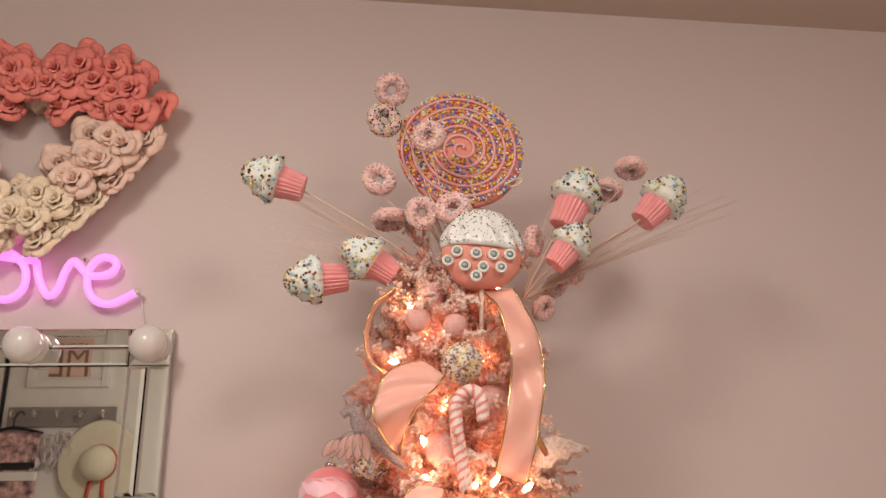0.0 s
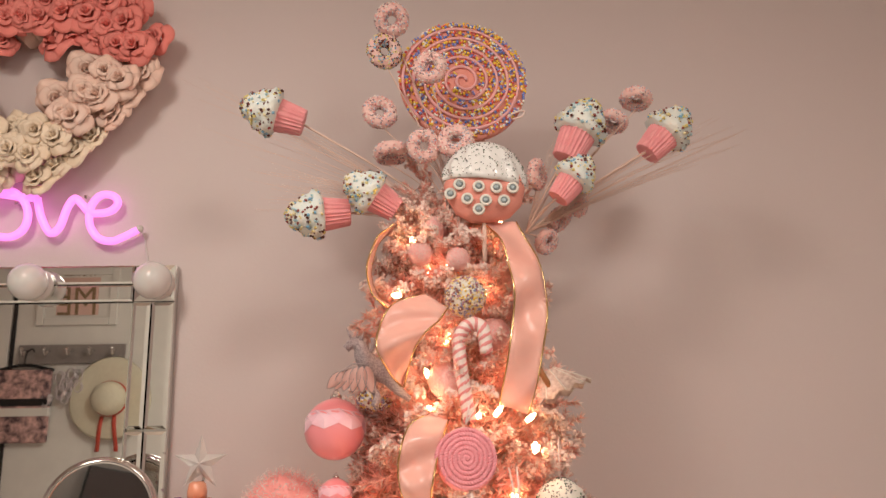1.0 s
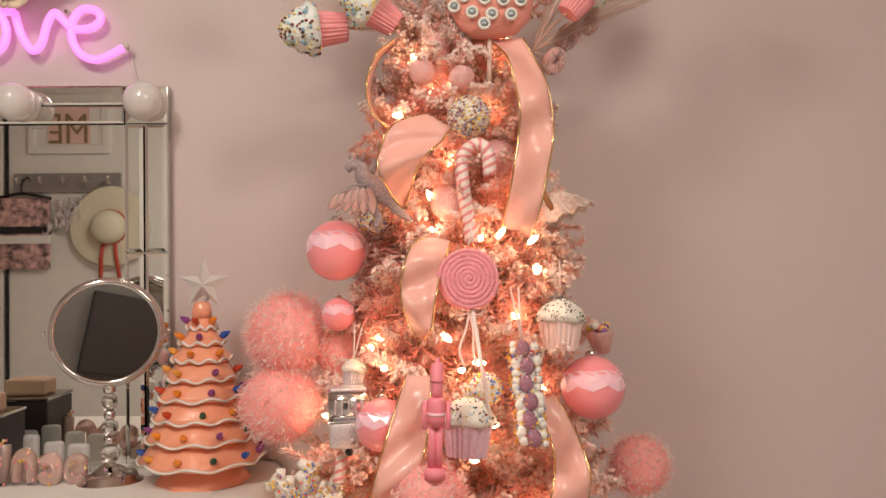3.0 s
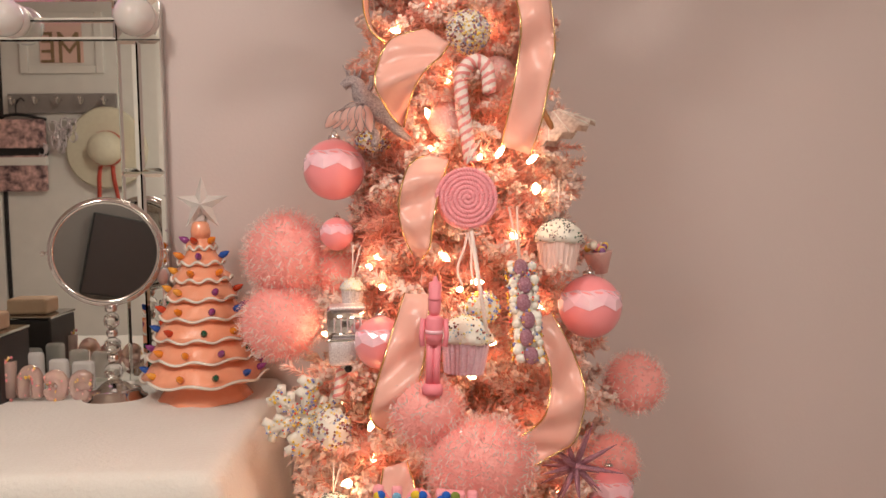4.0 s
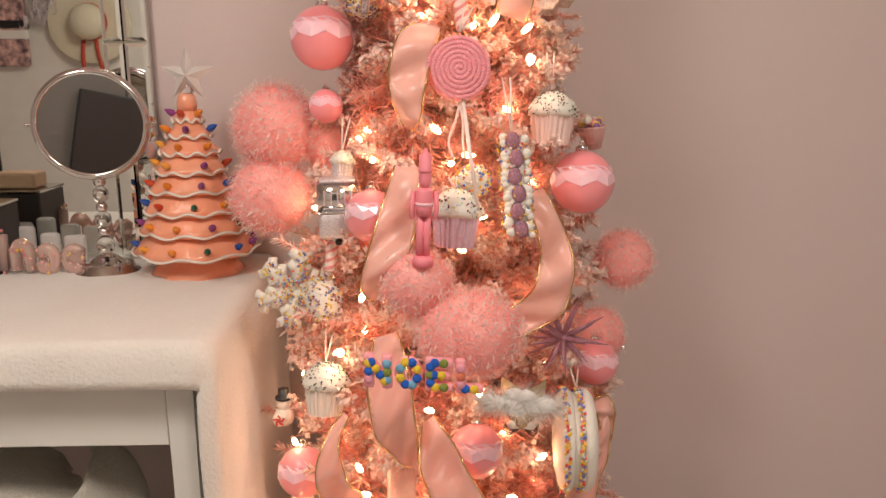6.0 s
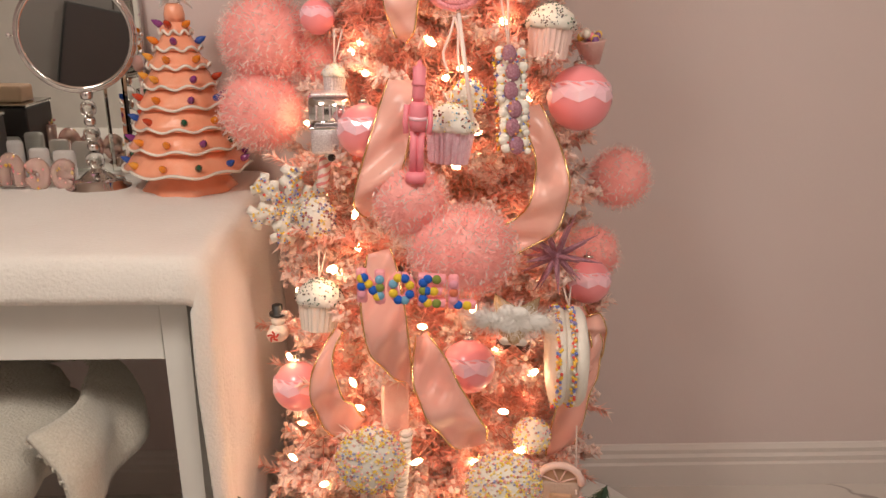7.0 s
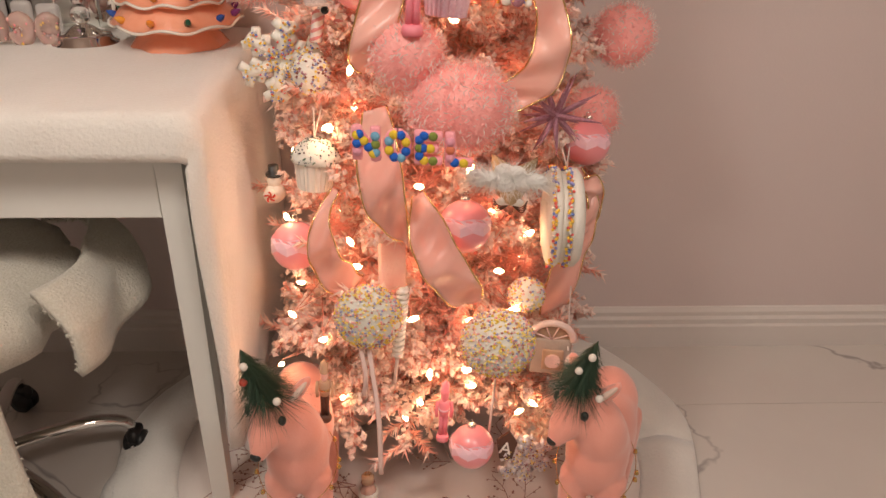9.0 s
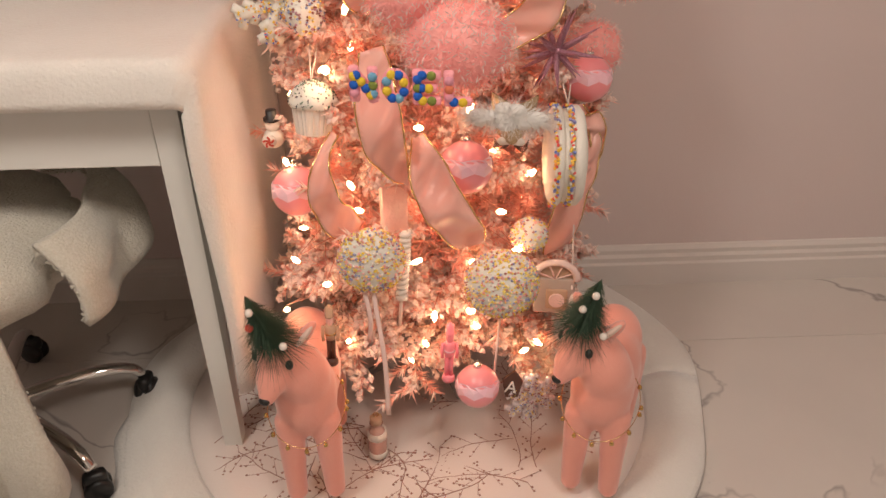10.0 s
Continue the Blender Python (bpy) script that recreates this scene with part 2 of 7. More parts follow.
STARPLASTIC = material("clear_plastic_star", (0.97, 0.93, 0.90), rough=0.10, through_light=0.50, coat=0.6)


# ---- mesh building ----
class Build:
    """Collects vertices and faces of one mesh."""

    def __init__(self):
        self.v, self.f = [], []

    def add(self, verts, faces, m=None):
        k = len(self.v)
        self.v += [tuple(m @ Vector(p)) for p in verts] if m is not None else [tuple(p) for p in verts]
        self.f += [tuple(i + k for i in face) for face in faces]
        return self

    def box(self, sx, sy, sz, c=(0, 0, 0), b=0.0, m=None):
        """A box with chamfered edges."""
        b = min(b, sx / 2.01, sy / 2.01, sz / 2.01)
        bm = bmesh.new()
        bmesh.ops.create_cube(bm, size=1.0, matrix=Matrix.Translation(c) @ Matrix.Diagonal((sx, sy, sz, 1)))
        if b > 0:
            bmesh.ops.bevel(bm, geom=bm.edges[:], offset=b, segments=2, affect="EDGES", profile=0.5)
        bm.verts.index_update()
        self.add([p.co for p in bm.verts], [[p.index for p in q.verts] for q in bm.faces], m)
        bm.free()
        return self

    def lathe(self, profile, seg=24, m=None, wave=None, cap=True):
        """Profile of (radius, z) turned about z; wave(angle, row) scales the radius."""
        verts, faces, n = [], [], len(profile)
        for i, (r, z) in enumerate(profile):
            for j in range(seg):
                a = 2 * math.pi * j / seg
                q = r * (wave(a, i) if wave else 1)
                verts.append((q * math.cos(a), q * math.sin(a), z))
        for i in range(n - 1):
            for j in range(seg):
                k = (j + 1) % seg
                faces.append((i * seg + j, i * seg + k, (i + 1) * seg + k, (i + 1) * seg + j))
        if cap:
            faces.append(tuple(range(seg - 1, -1, -1)))
            faces.append(tuple((n - 1) * seg + j for j in range(seg)))
        return self.add(verts, faces, m)

    def ball(self, r, c=(0, 0, 0), seg=16, squash=(1, 1, 1), m=None):
        rows = max(4, seg // 2)
        prof = [(max(r * math.sin(math.pi * i / rows), r * 0.01), -r * math.cos(math.pi * i / rows)) for i in range(rows + 1)]
        t = Matrix.Translation(c) @ Matrix.Diagonal((*squash, 1))
        return self.lathe(prof, seg, m @ t if m is not None else t)

    def tube(self, pts, r, seg=8, closed=False, taper=None, flat=None, m=None):
        """A swept round or oval tube along points."""
        pts = [Vector(p) for p in pts]
        n = len(pts)
        verts, faces = [], []
        side = None
        for i, p in enumerate(pts):
            a, b = (pts[i - 1], pts[(i + 1) % n]) if closed else (pts[max(i - 1, 0)], pts[min(i + 1, n - 1)])
            d = (b - a).normalized()
            if side is None:
                side = d.cross(Vector((0, 0, 1)) if abs(d.z) < 0.9 else Vector((0, 1, 0))).normalized()
            side = (side - d * side.dot(d)).normalized()
            up = d.cross(side)
            q = r * (taper(i / max(n - 1, 1)) if taper else 1)
            for j in range(seg):
                an = 2 * math.pi * j / seg
                verts.append(p + side * (q * math.cos(an)) + up * (q * (flat or 1) * math.sin(an)))
        for i in range(n if closed else n - 1):
            o = ((i + 1) % n) * seg
            for j in range(seg):
                k = (j + 1) % seg
                faces.append((i * seg + j, i * seg + k, o + k, o + j))
        if not closed:
            faces.append(tuple(range(seg - 1, -1, -1)))
            faces.append(tuple((n - 1) * seg + j for j in range(seg)))
        return self.add(verts, faces, m)

    def strand(self, a, b, w):
        """A slim three-sided spike from a to b."""
        a, b = Vector(a), Vector(b)
        d = (b - a).normalized()
        s = d.cross(Vector((0.31, 0.77, 0.55))).normalized() * w
        u = d.cross(s)
        return self.add([a + s, a - s * 0.5 + u * 0.87, a - s * 0.5 - u * 0.87, b], [(0, 1, 3), (1, 2, 3), (2, 0, 3)])

    def speck(self, p, r, stretch=None):
        """An eight-sided bead, or a rod along stretch."""
        p = Vector(p)
        ax = [Vector((r, 0, 0)), Vector((0, r, 0)), Vector((0, 0, r))]
        if stretch is not None:
            d = Vector(stretch)
            s = d.cross(Vector((0.3, 0.5, 0.81))).normalized() * r
            ax = [d, s, d.cross(s).normalized() * r]
        vs = [p + a for a in ax] + [p - a for a in ax]
        return self.add(vs, [(0, 1, 2), (1, 3, 2), (3, 4, 2), (4, 0, 2), (1, 0, 5), (3, 1, 5), (4, 3, 5), (0, 4, 5)])

    def sheet(self, rows, thick=0.0):
        """A grid of points, made solid downwards of its normal when thick."""
        n, k = len(rows), len(rows[0])
        verts = [Vector(p) for r in rows for p in r]
        faces = [(i * k + j, i * k + j + 1, (i + 1) * k + j + 1, (i + 1) * k + j) for i in range(n - 1) for j in range(k - 1)]
        if thick:
            norm = [Vector((0, 0, 0)) for _ in verts]
            for q in faces:
                w = (verts[q[2]] - verts[q[0]]).cross(verts[q[3]] - verts[q[1]])
                w = w.normalized() if w.length > 1e-12 else Vector((0, 0, 1))
                for i in q:
                    norm[i] += w
            m = len(verts)
            verts += [p - w.normalized() * thick if w.length else p for p, w in zip(verts, norm)]
            back = [tuple(i + m for i in reversed(q)) for q in faces]
            rim = [i for i in range(k)] + [i * k + k - 1 for i in range(1, n)] + [(n - 1) * k + j for j in range(k - 2, -1, -1)] + [i * k for i in range(n - 2, 0, -1)]
            edge = [(rim[i], rim[i] + m, rim[(i + 1) % len(rim)] + m, rim[(i + 1) % len(rim)]) for i in range(len(rim))]
            faces += back + edge
        return self.add(verts, faces)

    def mesh(self, name, mat, smooth=True):
        me = bpy.data.meshes.new(name)
        me.from_pydata(self.v, [], self.f)
        me.materials.append(mat)
        if smooth:
            me.shade_smooth()
        me.update()
        return me


def part(name, b, mat, parent=None, label="", smooth=True, m=None, kind=""):
    ob = new(name, b.mesh(name, mat, smooth) if isinstance(b, Build) else b)
    if parent is not None:
        ob.parent = parent
    if m is not None:
        ob.matrix_basis = m
    return tagged(ob, label, "", "", kind)


def thing(name, m, label, category, group=""):
    ob = new(name)
    ob.empty_display_size = 0.02
    ob.matrix_basis = m if isinstance(m, Matrix) else Matrix.Translation(m)
    return tagged(ob, label, category, group)


def solid(name, b, mat, label, category, group="", smooth=True, m=None, kind=""):
    ob = part(name, b, mat, None, label, smooth, m, kind)
    return tagged(ob, label, category, group)


def face_to(p, spin=0.0, turn=0.0, nod=0.0):
    """The pose of a hung thing at p, whose front looks along -y: spun in the picture, turned about z, nodding."""
    return Matrix.Translation(p) @ pose(0, 0, 0, 0, 0, turn) @ pose(0, 0, 0, nod, 0, 0) @ pose(0, 0, 0, 0, spin, 0)


def on_ball(r, n, seed, squash=(1, 1, 1), front=False):
    rnd = random.Random(seed)
    out = []
    for _ in range(n):
        while True:
            d = Vector((rnd.gauss(0, 1), rnd.gauss(0, 1), rnd.gauss(0, 1))).normalized()
            if not front or d.y < 0.3:
                break
        out.append(Vector((d.x * r * squash[0], d.y * r * squash[1], d.z * r * squash[2])))
    return out

# ---- the room ----
WEST, EAST, SOUTH, NORTH = -3.3, 2.3, -1.31, 1.75


def plain_wall(name, sx, sy, sz, c, mat=WALL, label=""):
    return solid(name, Build().box(sx, sy, sz, c), mat, label or "plain pale pink painted wall", "wall", smooth=False, kind="structure")


plain_wall("wall_north", EAST - WEST + 0.24, 0.12, 2.8, ((EAST + WEST) / 2, NORTH + 0.06, 1.4))
plain_wall("wall_south", EAST - WEST + 0.24, 0.12, 2.8, ((EAST + WEST) / 2, SOUTH - 0.06, 1.4), WHITEBOARD, "plain white painted wall behind the viewer")
plain_wall("wall_east", 0.12, NORTH - SOUTH, 2.8, (EAST + 0.06, (NORTH + SOUTH) / 2, 1.4))
plain_wall("wall_west", 0.12, NORTH - SOUTH, 2.8, (WEST - 0.06, (NORTH + SOUTH) / 2, 1.4))
slope = math.atan2(-0.0642, 1.0)
solid("ceiling", Build().box(EAST - WEST + 0.6, NORTH - SOUTH + 0.3, 0.1, (0, 0, 0.05)), CEIL, "slightly sloping beige painted ceiling", "ceiling", smooth=False,
      m=Matrix.Translation(((EAST + WEST) / 2, (NORTH + SOUTH) / 2, 2.471 - 0.0642 * ((EAST + WEST) / 2 + 0.06))) @ pose(0, 0, 0, 0, -math.degrees(slope), 0), kind="structure")

floor = solid("floor", Build().box(EAST - WEST, NORTH - SOUTH, 0.1, ((EAST + WEST) / 2, (NORTH + SOUTH) / 2, -0.0535)), GROUT, "polished white marble tiled floor with grey veins", "floor", smooth=False, kind="structure")


def baseboard(name, x0, x1):
    prof = [(0, 0), (0.017, 0), (0.017, 0.062), (0.013, 0.068), (0.014, 0.082), (0.009, 0.090), (0.010, 0.102), (0.004, 0.113), (0, 0.115)]
    b = Build()
    b.add([(x, NORTH - p, z) for x in (x0, x1) for p, z in prof], [(i, i + 1, i + 10, i + 9) for i in range(8)] + [tuple(range(8, -1, -1)), tuple(range(9, 18))])
    return solid(name, b, TRIM, "white moulded wooden baseboard along the wall", "baseboard", smooth=False, kind="structure")


baseboard("baseboard", WEST, EAST)

# ceiling lamps
lit = material("lit_diffuser", (0.9, 0.85, 0.8), glow=(1, 0.85, 0.7), glow_power=2.0)
for x, y, z in ((-0.78, 0.22, 2.511), (0.55, -0.05, 2.427)):
    lamp = thing("ceiling_lamp", (x, y, z), "round white flush ceiling lamp, switched on", "ceiling lamp", "ceiling lamps")
    part("rim", Build().lathe([(0.19, 0.0), (0.2, -0.02), (0.19, -0.06), (0.185, -0.06), (0.185, 0.0)], 32), TRIM, lamp)
    part("diffuser", Build().lathe([(0.185, -0.03), (0.184, -0.06), (0.1, -0.075), (0.01, -0.08)], 32), lit, lamp)

# ---- vanity table ----
TOP = 0.80
table = thing("vanity_table", (-0.95, 1.455, 0), "white lacquered vanity table with square legs and an apron", "table")
part("tabletop", Build().box(1.206, 0.53, 0.03, (0, 0, 0.765), 0.003), LACQUER, table, smooth=False)
for sx in (-1, 1):
    for sy in (-1, 1):
        part("leg", Build().add([(x * w, y * w, z) for z, w in ((0, 0.8), (0.75, 1.0)) for x, y in ((-0.021, -0.021), (0.021, -0.021), (0.021, 0.021), (-0.021, 0.021))],
             [(3, 2, 1, 0), (4, 5, 6, 7), (0, 1, 5, 4), (1, 2, 6, 5), (2, 3, 7, 6), (3, 0, 4, 7)]), LACQUER, table, smooth=False, m=Matrix.Translation((0.582 * sx, 0.243 * sy, 0)))
part("apron", Build().box(1.118, 0.018, 0.115, (0, -0.250, 0.6925), 0.002), LACQUER, table, smooth=False)
part("apron", Build().box(1.118, 0.018, 0.115, (0, 0.250, 0.6925), 0.002), LACQUER, table, smooth=False)
for sx in (-1, 1):
    part("apron", Build().box(0.018, 0.44, 0.115, (0.582 * sx, 0, 0.6925), 0.002), LACQUER, table, smooth=False)



def spline(pts, n):
    """A smooth curve through points."""
    p = [Vector(q) for q in pts]
    p = [p[0] * 2 - p[1]] + p + [p[-1] * 2 - p[-2]]
    out = []
    spans = len(p) - 3
    for k in range(n + 1):
        u = min(k / n * spans, spans - 1e-6)
        i = int(u)
        t = u - i
        a, b, c, d = p[i:i + 4]
        out.append(0.5 * ((2 * b) + (c - a) * t + (2 * a - 5 * b + 4 * c - d) * t * t + (3 * b - a - 3 * c + d) * t ** 3))
    return out


# plush throw over the table
def throw():
    x0, x1, y0, y1 = -1.56, -0.344, 1.192, 1.728
    rnd = random.Random(5)
    xs = [x0 + (x1 - x0) * i / 48 for i in range(49)] + [x1 + d for d in (0.006, 0.014, 0.024, 0.036, 0.05, 0.07, 0.10, 0.14, 0.19, 0.25, 0.32, 0.39, 0.46, 0.53, 0.60, 0.655)]
    ys = [y1 - (y1 - y0) * i / 20 for i in range(21)] + [y0 - d for d in (0.006, 0.014, 0.024, 0.036, 0.048, 0.060, 0.075, 0.090)]
    rows = []
    for y in ys:
        row = []
        for x in xs:
            ox, oy = max(0.0, x - x1), max(0.0, y0 - y)
            d = math.hypot(ox, oy)
            n = Vector((ox, -oy, 0)) / d if d > 0 else Vector((0, 0, 0))
            out = 0.032 * (1 - math.exp(-d / 0.022)) + (0.004 * math.sin(min(1.0, d / 0.45) * math.pi * 0.6) if ox > oy else 0.0)
            drop = max(0.0, d - out * 0.9)
            w = noise.noise(Vector((x * 7, y * 7, 1.0))) * 0.004 + noise.noise(Vector((x * 23, y * 23, 4.0))) * 0.0022
            fold = noise.noise(Vector((y * 8, drop * 2.5, 7.7))) * 0.016 * min(1, drop * 5) * (ox > oy)
            sag = 1 + 0.10 * noise.noise(Vector((x * 6, 0, 3.3)))
            base = Vector((min(x, x1), max(y, y0), TOP + 0.006))
            hang = max(0.0, ox - 0.028)
            wrap = Vector((x1 + 0.032 + fold - max(0.0, oy - 0.030) * 0.25, y0 - 0.030 * (1 - math.exp(-oy / 0.016)) - w, TOP + 0.006 - hang * sag))
            share = min(1.0, max(0.0, (ox - 0.03) / 0.09)) if oy > 0 else 0.0
            row.append((base + n * (out + fold + w * (d > 0)) + Vector((0, 0, w * (d == 0) - drop * sag))).lerp(wrap, share * share * (3 - 2 * share)))
        rows.append(row)
    b = Build().sheet(rows, 0.010)
    ob = solid("plush_throw", b, FUR, "white plush throw draped over the vanity table and down its side", "blanket")
    hair = Build()
    for _ in range(24000):
        i, j = rnd.randrange(len(rows) - 1), rnd.randrange(12, len(rows[0]) - 1)
        a, c, e = Vector(rows[i][j]), Vector(rows[i + 1][j]), Vector(rows[i][j + 1])
        nrm = (c - a).cross(e - a)
        if nrm.length < 1e-9:
            continue
        p = a + (c - a) * rnd.random() + (e - a) * rnd.random()
        hair.strand(p, p + nrm.normalized() * 0.006 + Vector((rnd.uniform(-1, 1), rnd.uniform(-1, 1), rnd.uniform(-1, 0.4))) * 0.006, 0.0009)
    part("pile", hair, FUR, ob, smooth=False, kind="stuff")


throw()

# ---- wall mirror with globe bulbs ----
def vanity_mirror():
    mz0, mz1, mx0, mx1, y = 0.815, 1.614, -1.60, -0.545, 1.72
    root = thing("vanity_mirror", ((mx0 + mx1) / 2, 1.735, mz0), "wide wall mirror with unlit globe bulbs along its top", "mirror")
    o = Vector(root.location)

    def plate(name, xa, xb, za, zb, proud, mat=MIRROR, tilt=0.0, bev=0.004):
        fx, fz = xb - xa, zb - za
        # bevelled rim in front of the plate
        w = min(bev, fx / 3, fz / 3)
        b = Build().add([(-fx / 2, 0, -fz / 2), (fx / 2, 0, -fz / 2), (fx / 2, 0, fz / 2), (-fx / 2, 0, fz / 2),
                         (-fx / 2 + w, -0.003, -fz / 2 + w), (fx / 2 - w, -0.003, -fz / 2 + w), (fx / 2 - w, -0.003, fz / 2 - w), (-fx / 2 + w, -0.003, fz / 2 - w),
                         (-fx / 2, 0.004, -fz / 2), (fx / 2, 0.004, -fz / 2), (fx / 2, 0.004, fz / 2), (-fx / 2, 0.004, fz / 2)],
                        [(4, 5, 6, 7), (0, 1, 5, 4), (1, 2, 6, 5), (2, 3, 7, 6), (3, 0, 4, 7), (8, 9, 1, 0), (9, 10, 2, 1), (10, 11, 3, 2), (11, 8, 0, 3), (11, 10, 9, 8)])
        return part(name, b, mat, root, smooth=False, m=Matrix.Translation(Vector(((xa + xb) / 2, y - proud, (za + zb) / 2)) - o) @ pose(0, 0, 0, tilt, 0, 0))

    back = Build().box(mx1 - mx0, 0.022, mz1 - mz0, Vector(((mx0 + mx1) / 2, y + 0.016, (mz0 + mz1) / 2)) - o, 0.002)
    part("backing", back, MIRROR_EDGE, root, smooth=False)
    plate("pane", mx0, -0.632, mz0, 1.532, 0.000, bev=0.002)
    plate("top_strip", mx0, -0.634, 1.534, 1.570, 0.004, tilt=0.4)
    plate("top_strip", mx0, -0.634, 1.573, 1.613, 0.004, tilt=-0.5)
    plate("corner_plate", -0.631, mx1, 1.534, 1.613, 0.004, bev=0.012)
    plate("side_strip", -0.631, -0.594, 1.262, 1.530, 0.005, bev=0.007)
    plate("side_strip", -0.590, mx1, 1.262, 1.530, 0.005, bev=0.007)
    plate("side_strip", -0.631, -0.594, mz0, 1.257, 0.005, bev=0.007)
    plate("side_strip", -0.590, mx1, mz0, 1.257, 0.005, bev=0.007)
    for k in range(4):
        x = -0.578 - 0.262 * k
        bulb = part("globe_bulb", Build().ball(0.040, (0, -0.050, 0), 24), GLOBE, root, "unlit milky globe bulb", m=Matrix.Translation(Vector((x, y, 1.571)) - o))
        part("socket", Build().lathe([(0.030, 0), (0.036, 0.004), (0.036, 0.012), (0.028, 0.022)], 24, pose(0, -0.004, 0, 90, 0, 0)), TRIM, bulb)


vanity_mirror()

# ---- neon sign ----
sign = thing("neon_sign", (-0.864, 1.725, 1.722), "glowing pink neon script sign reading love on the wall", "neon sign")
so = Vector(sign.location)
word = [(-1.124, 1.722, 1.882), (-1.107, 1.722, 1.761), (-1.083, 1.722, 1.696), (-1.047, 1.722, 1.683), (-1.011, 1.722, 1.721), (-1.001, 1.722, 1.771), (-0.966, 1.722, 1.792), (-0.919, 1.722, 1.787), (-0.885, 1.722, 1.750), (-0.885, 1.722, 1.705), (-0.916, 1.722, 1.682), (-0.963, 1.722, 1.693), (-0.991, 1.722, 1.734), (-0.971, 1.722, 1.780), (-0.914, 1.722, 1.776), (-0.864, 1.722, 1.771)]
part("neon_tube", Build().tube([p - so for p in spline(word, 90)], 0.0085, 10), NEON, sign)
word = [(-0.864, 1.722, 1.771), (-0.851, 1.722, 1.727), (-0.828, 1.722, 1.690), (-0.808, 1.722, 1.705), (-0.796, 1.722, 1.747), (-0.781, 1.722, 1.770), (-0.765, 1.722, 1.757), (-0.742, 1.722, 1.736), (-0.702, 1.722, 1.738), (-0.684, 1.722, 1.757), (-0.696, 1.722, 1.775), (-0.724, 1.722, 1.776), (-0.744, 1.722, 1.749), (-0.743, 1.722, 1.710), (-0.723, 1.722, 1.679), (-0.692, 1.722, 1.670), (-0.663, 1.722, 1.681), (-0.635, 1.722, 1.696)]
part("neon_tube", Build().tube([p - so for p in spline(word, 90)], 0.0085, 10), NEON, sign)
part("end_cap", Build().ball(0.009, Vector((-0.632, 1.722, 1.698)) - so, 10), TRIM, sign)
for q in ((-0.759, 1.735, 1.774), (-0.912, 1.735, 1.764)):
    part("wall_clip", Build().box(0.008, 0.02, 0.01, Vector(q) - so, 0.002), CHROME, sign, smooth=False)
part("cable", Build().tube([p - so for p in spline([(-0.635, 1.730, 1.700), (-0.629, 1.744, 1.686), (-0.622, 1.745, 1.654), (-0.615, 1.746, 1.619), (-0.606, 1.746, 1.546)], 12)], 0.002, 6), TRIM, sign, "thin white power cable")

# ---- heart of roses ----
def rose_mesh(name, mat, seed):
    """A cloth rose that looks along -y: a tight bud, then open petals with pointed, rolled rims."""
    rnd = random.Random(seed)
    b = Build()
    rings = ((2, 0.002, 0.007, 0.038, 1.9, 0.000), (3, 0.004, 0.017, 0.037, 1.25, 0.004), (4, 0.006, 0.028, 0.031, 1.00, 0.007), (5, 0.009, 0.039, 0.021, 0.86, 0.010))
    for count, r0, r1, tall, half, curl in rings:
        turn = rnd.uniform(0, 6.28)
        for k in range(count):
            a0 = turn + 6.2832 * k / count + rnd.uniform(-0.22, 0.22)
            grow, lean, ph = rnd.uniform(0.86, 1.14), rnd.uniform(-0.004, 0.004), rnd.uniform(0, 6)
            rows = []
            for i in range(8):
                v = i / 7
                row = []
                for j in range(9):
                    u = j / 8 * 2 - 1
                    a = a0 + u * half * (0.45 + 0.75 * math.sqrt(v) - 0.28 * v * v) + 0.10 * v
                    w = v * grow * (1 - 0.22 * abs(u) ** 1.5 + 0.05 * max(0, 1 - 5 * abs(u)))
                    roll = curl * max(0, w - 0.62) * (1.2 + 1.6 * abs(u))
                    wave = 0.0028 * v * math.sin(4.5 * u + ph) * (curl > 0)
                    flare = r0 + (r1 - r0) * w ** 1.15 + roll * 0.9
                    up = tall * (1 - (1 - min(w, 1)) ** 1.7) - roll * 2.2 + wave + lean * v
                    row.append((flare * math.cos(a), -up - 0.002, flare * math.sin(a)))
                rows.append(row)
            b.sheet(rows, 0.0006)
    return b.mesh(name, mat)


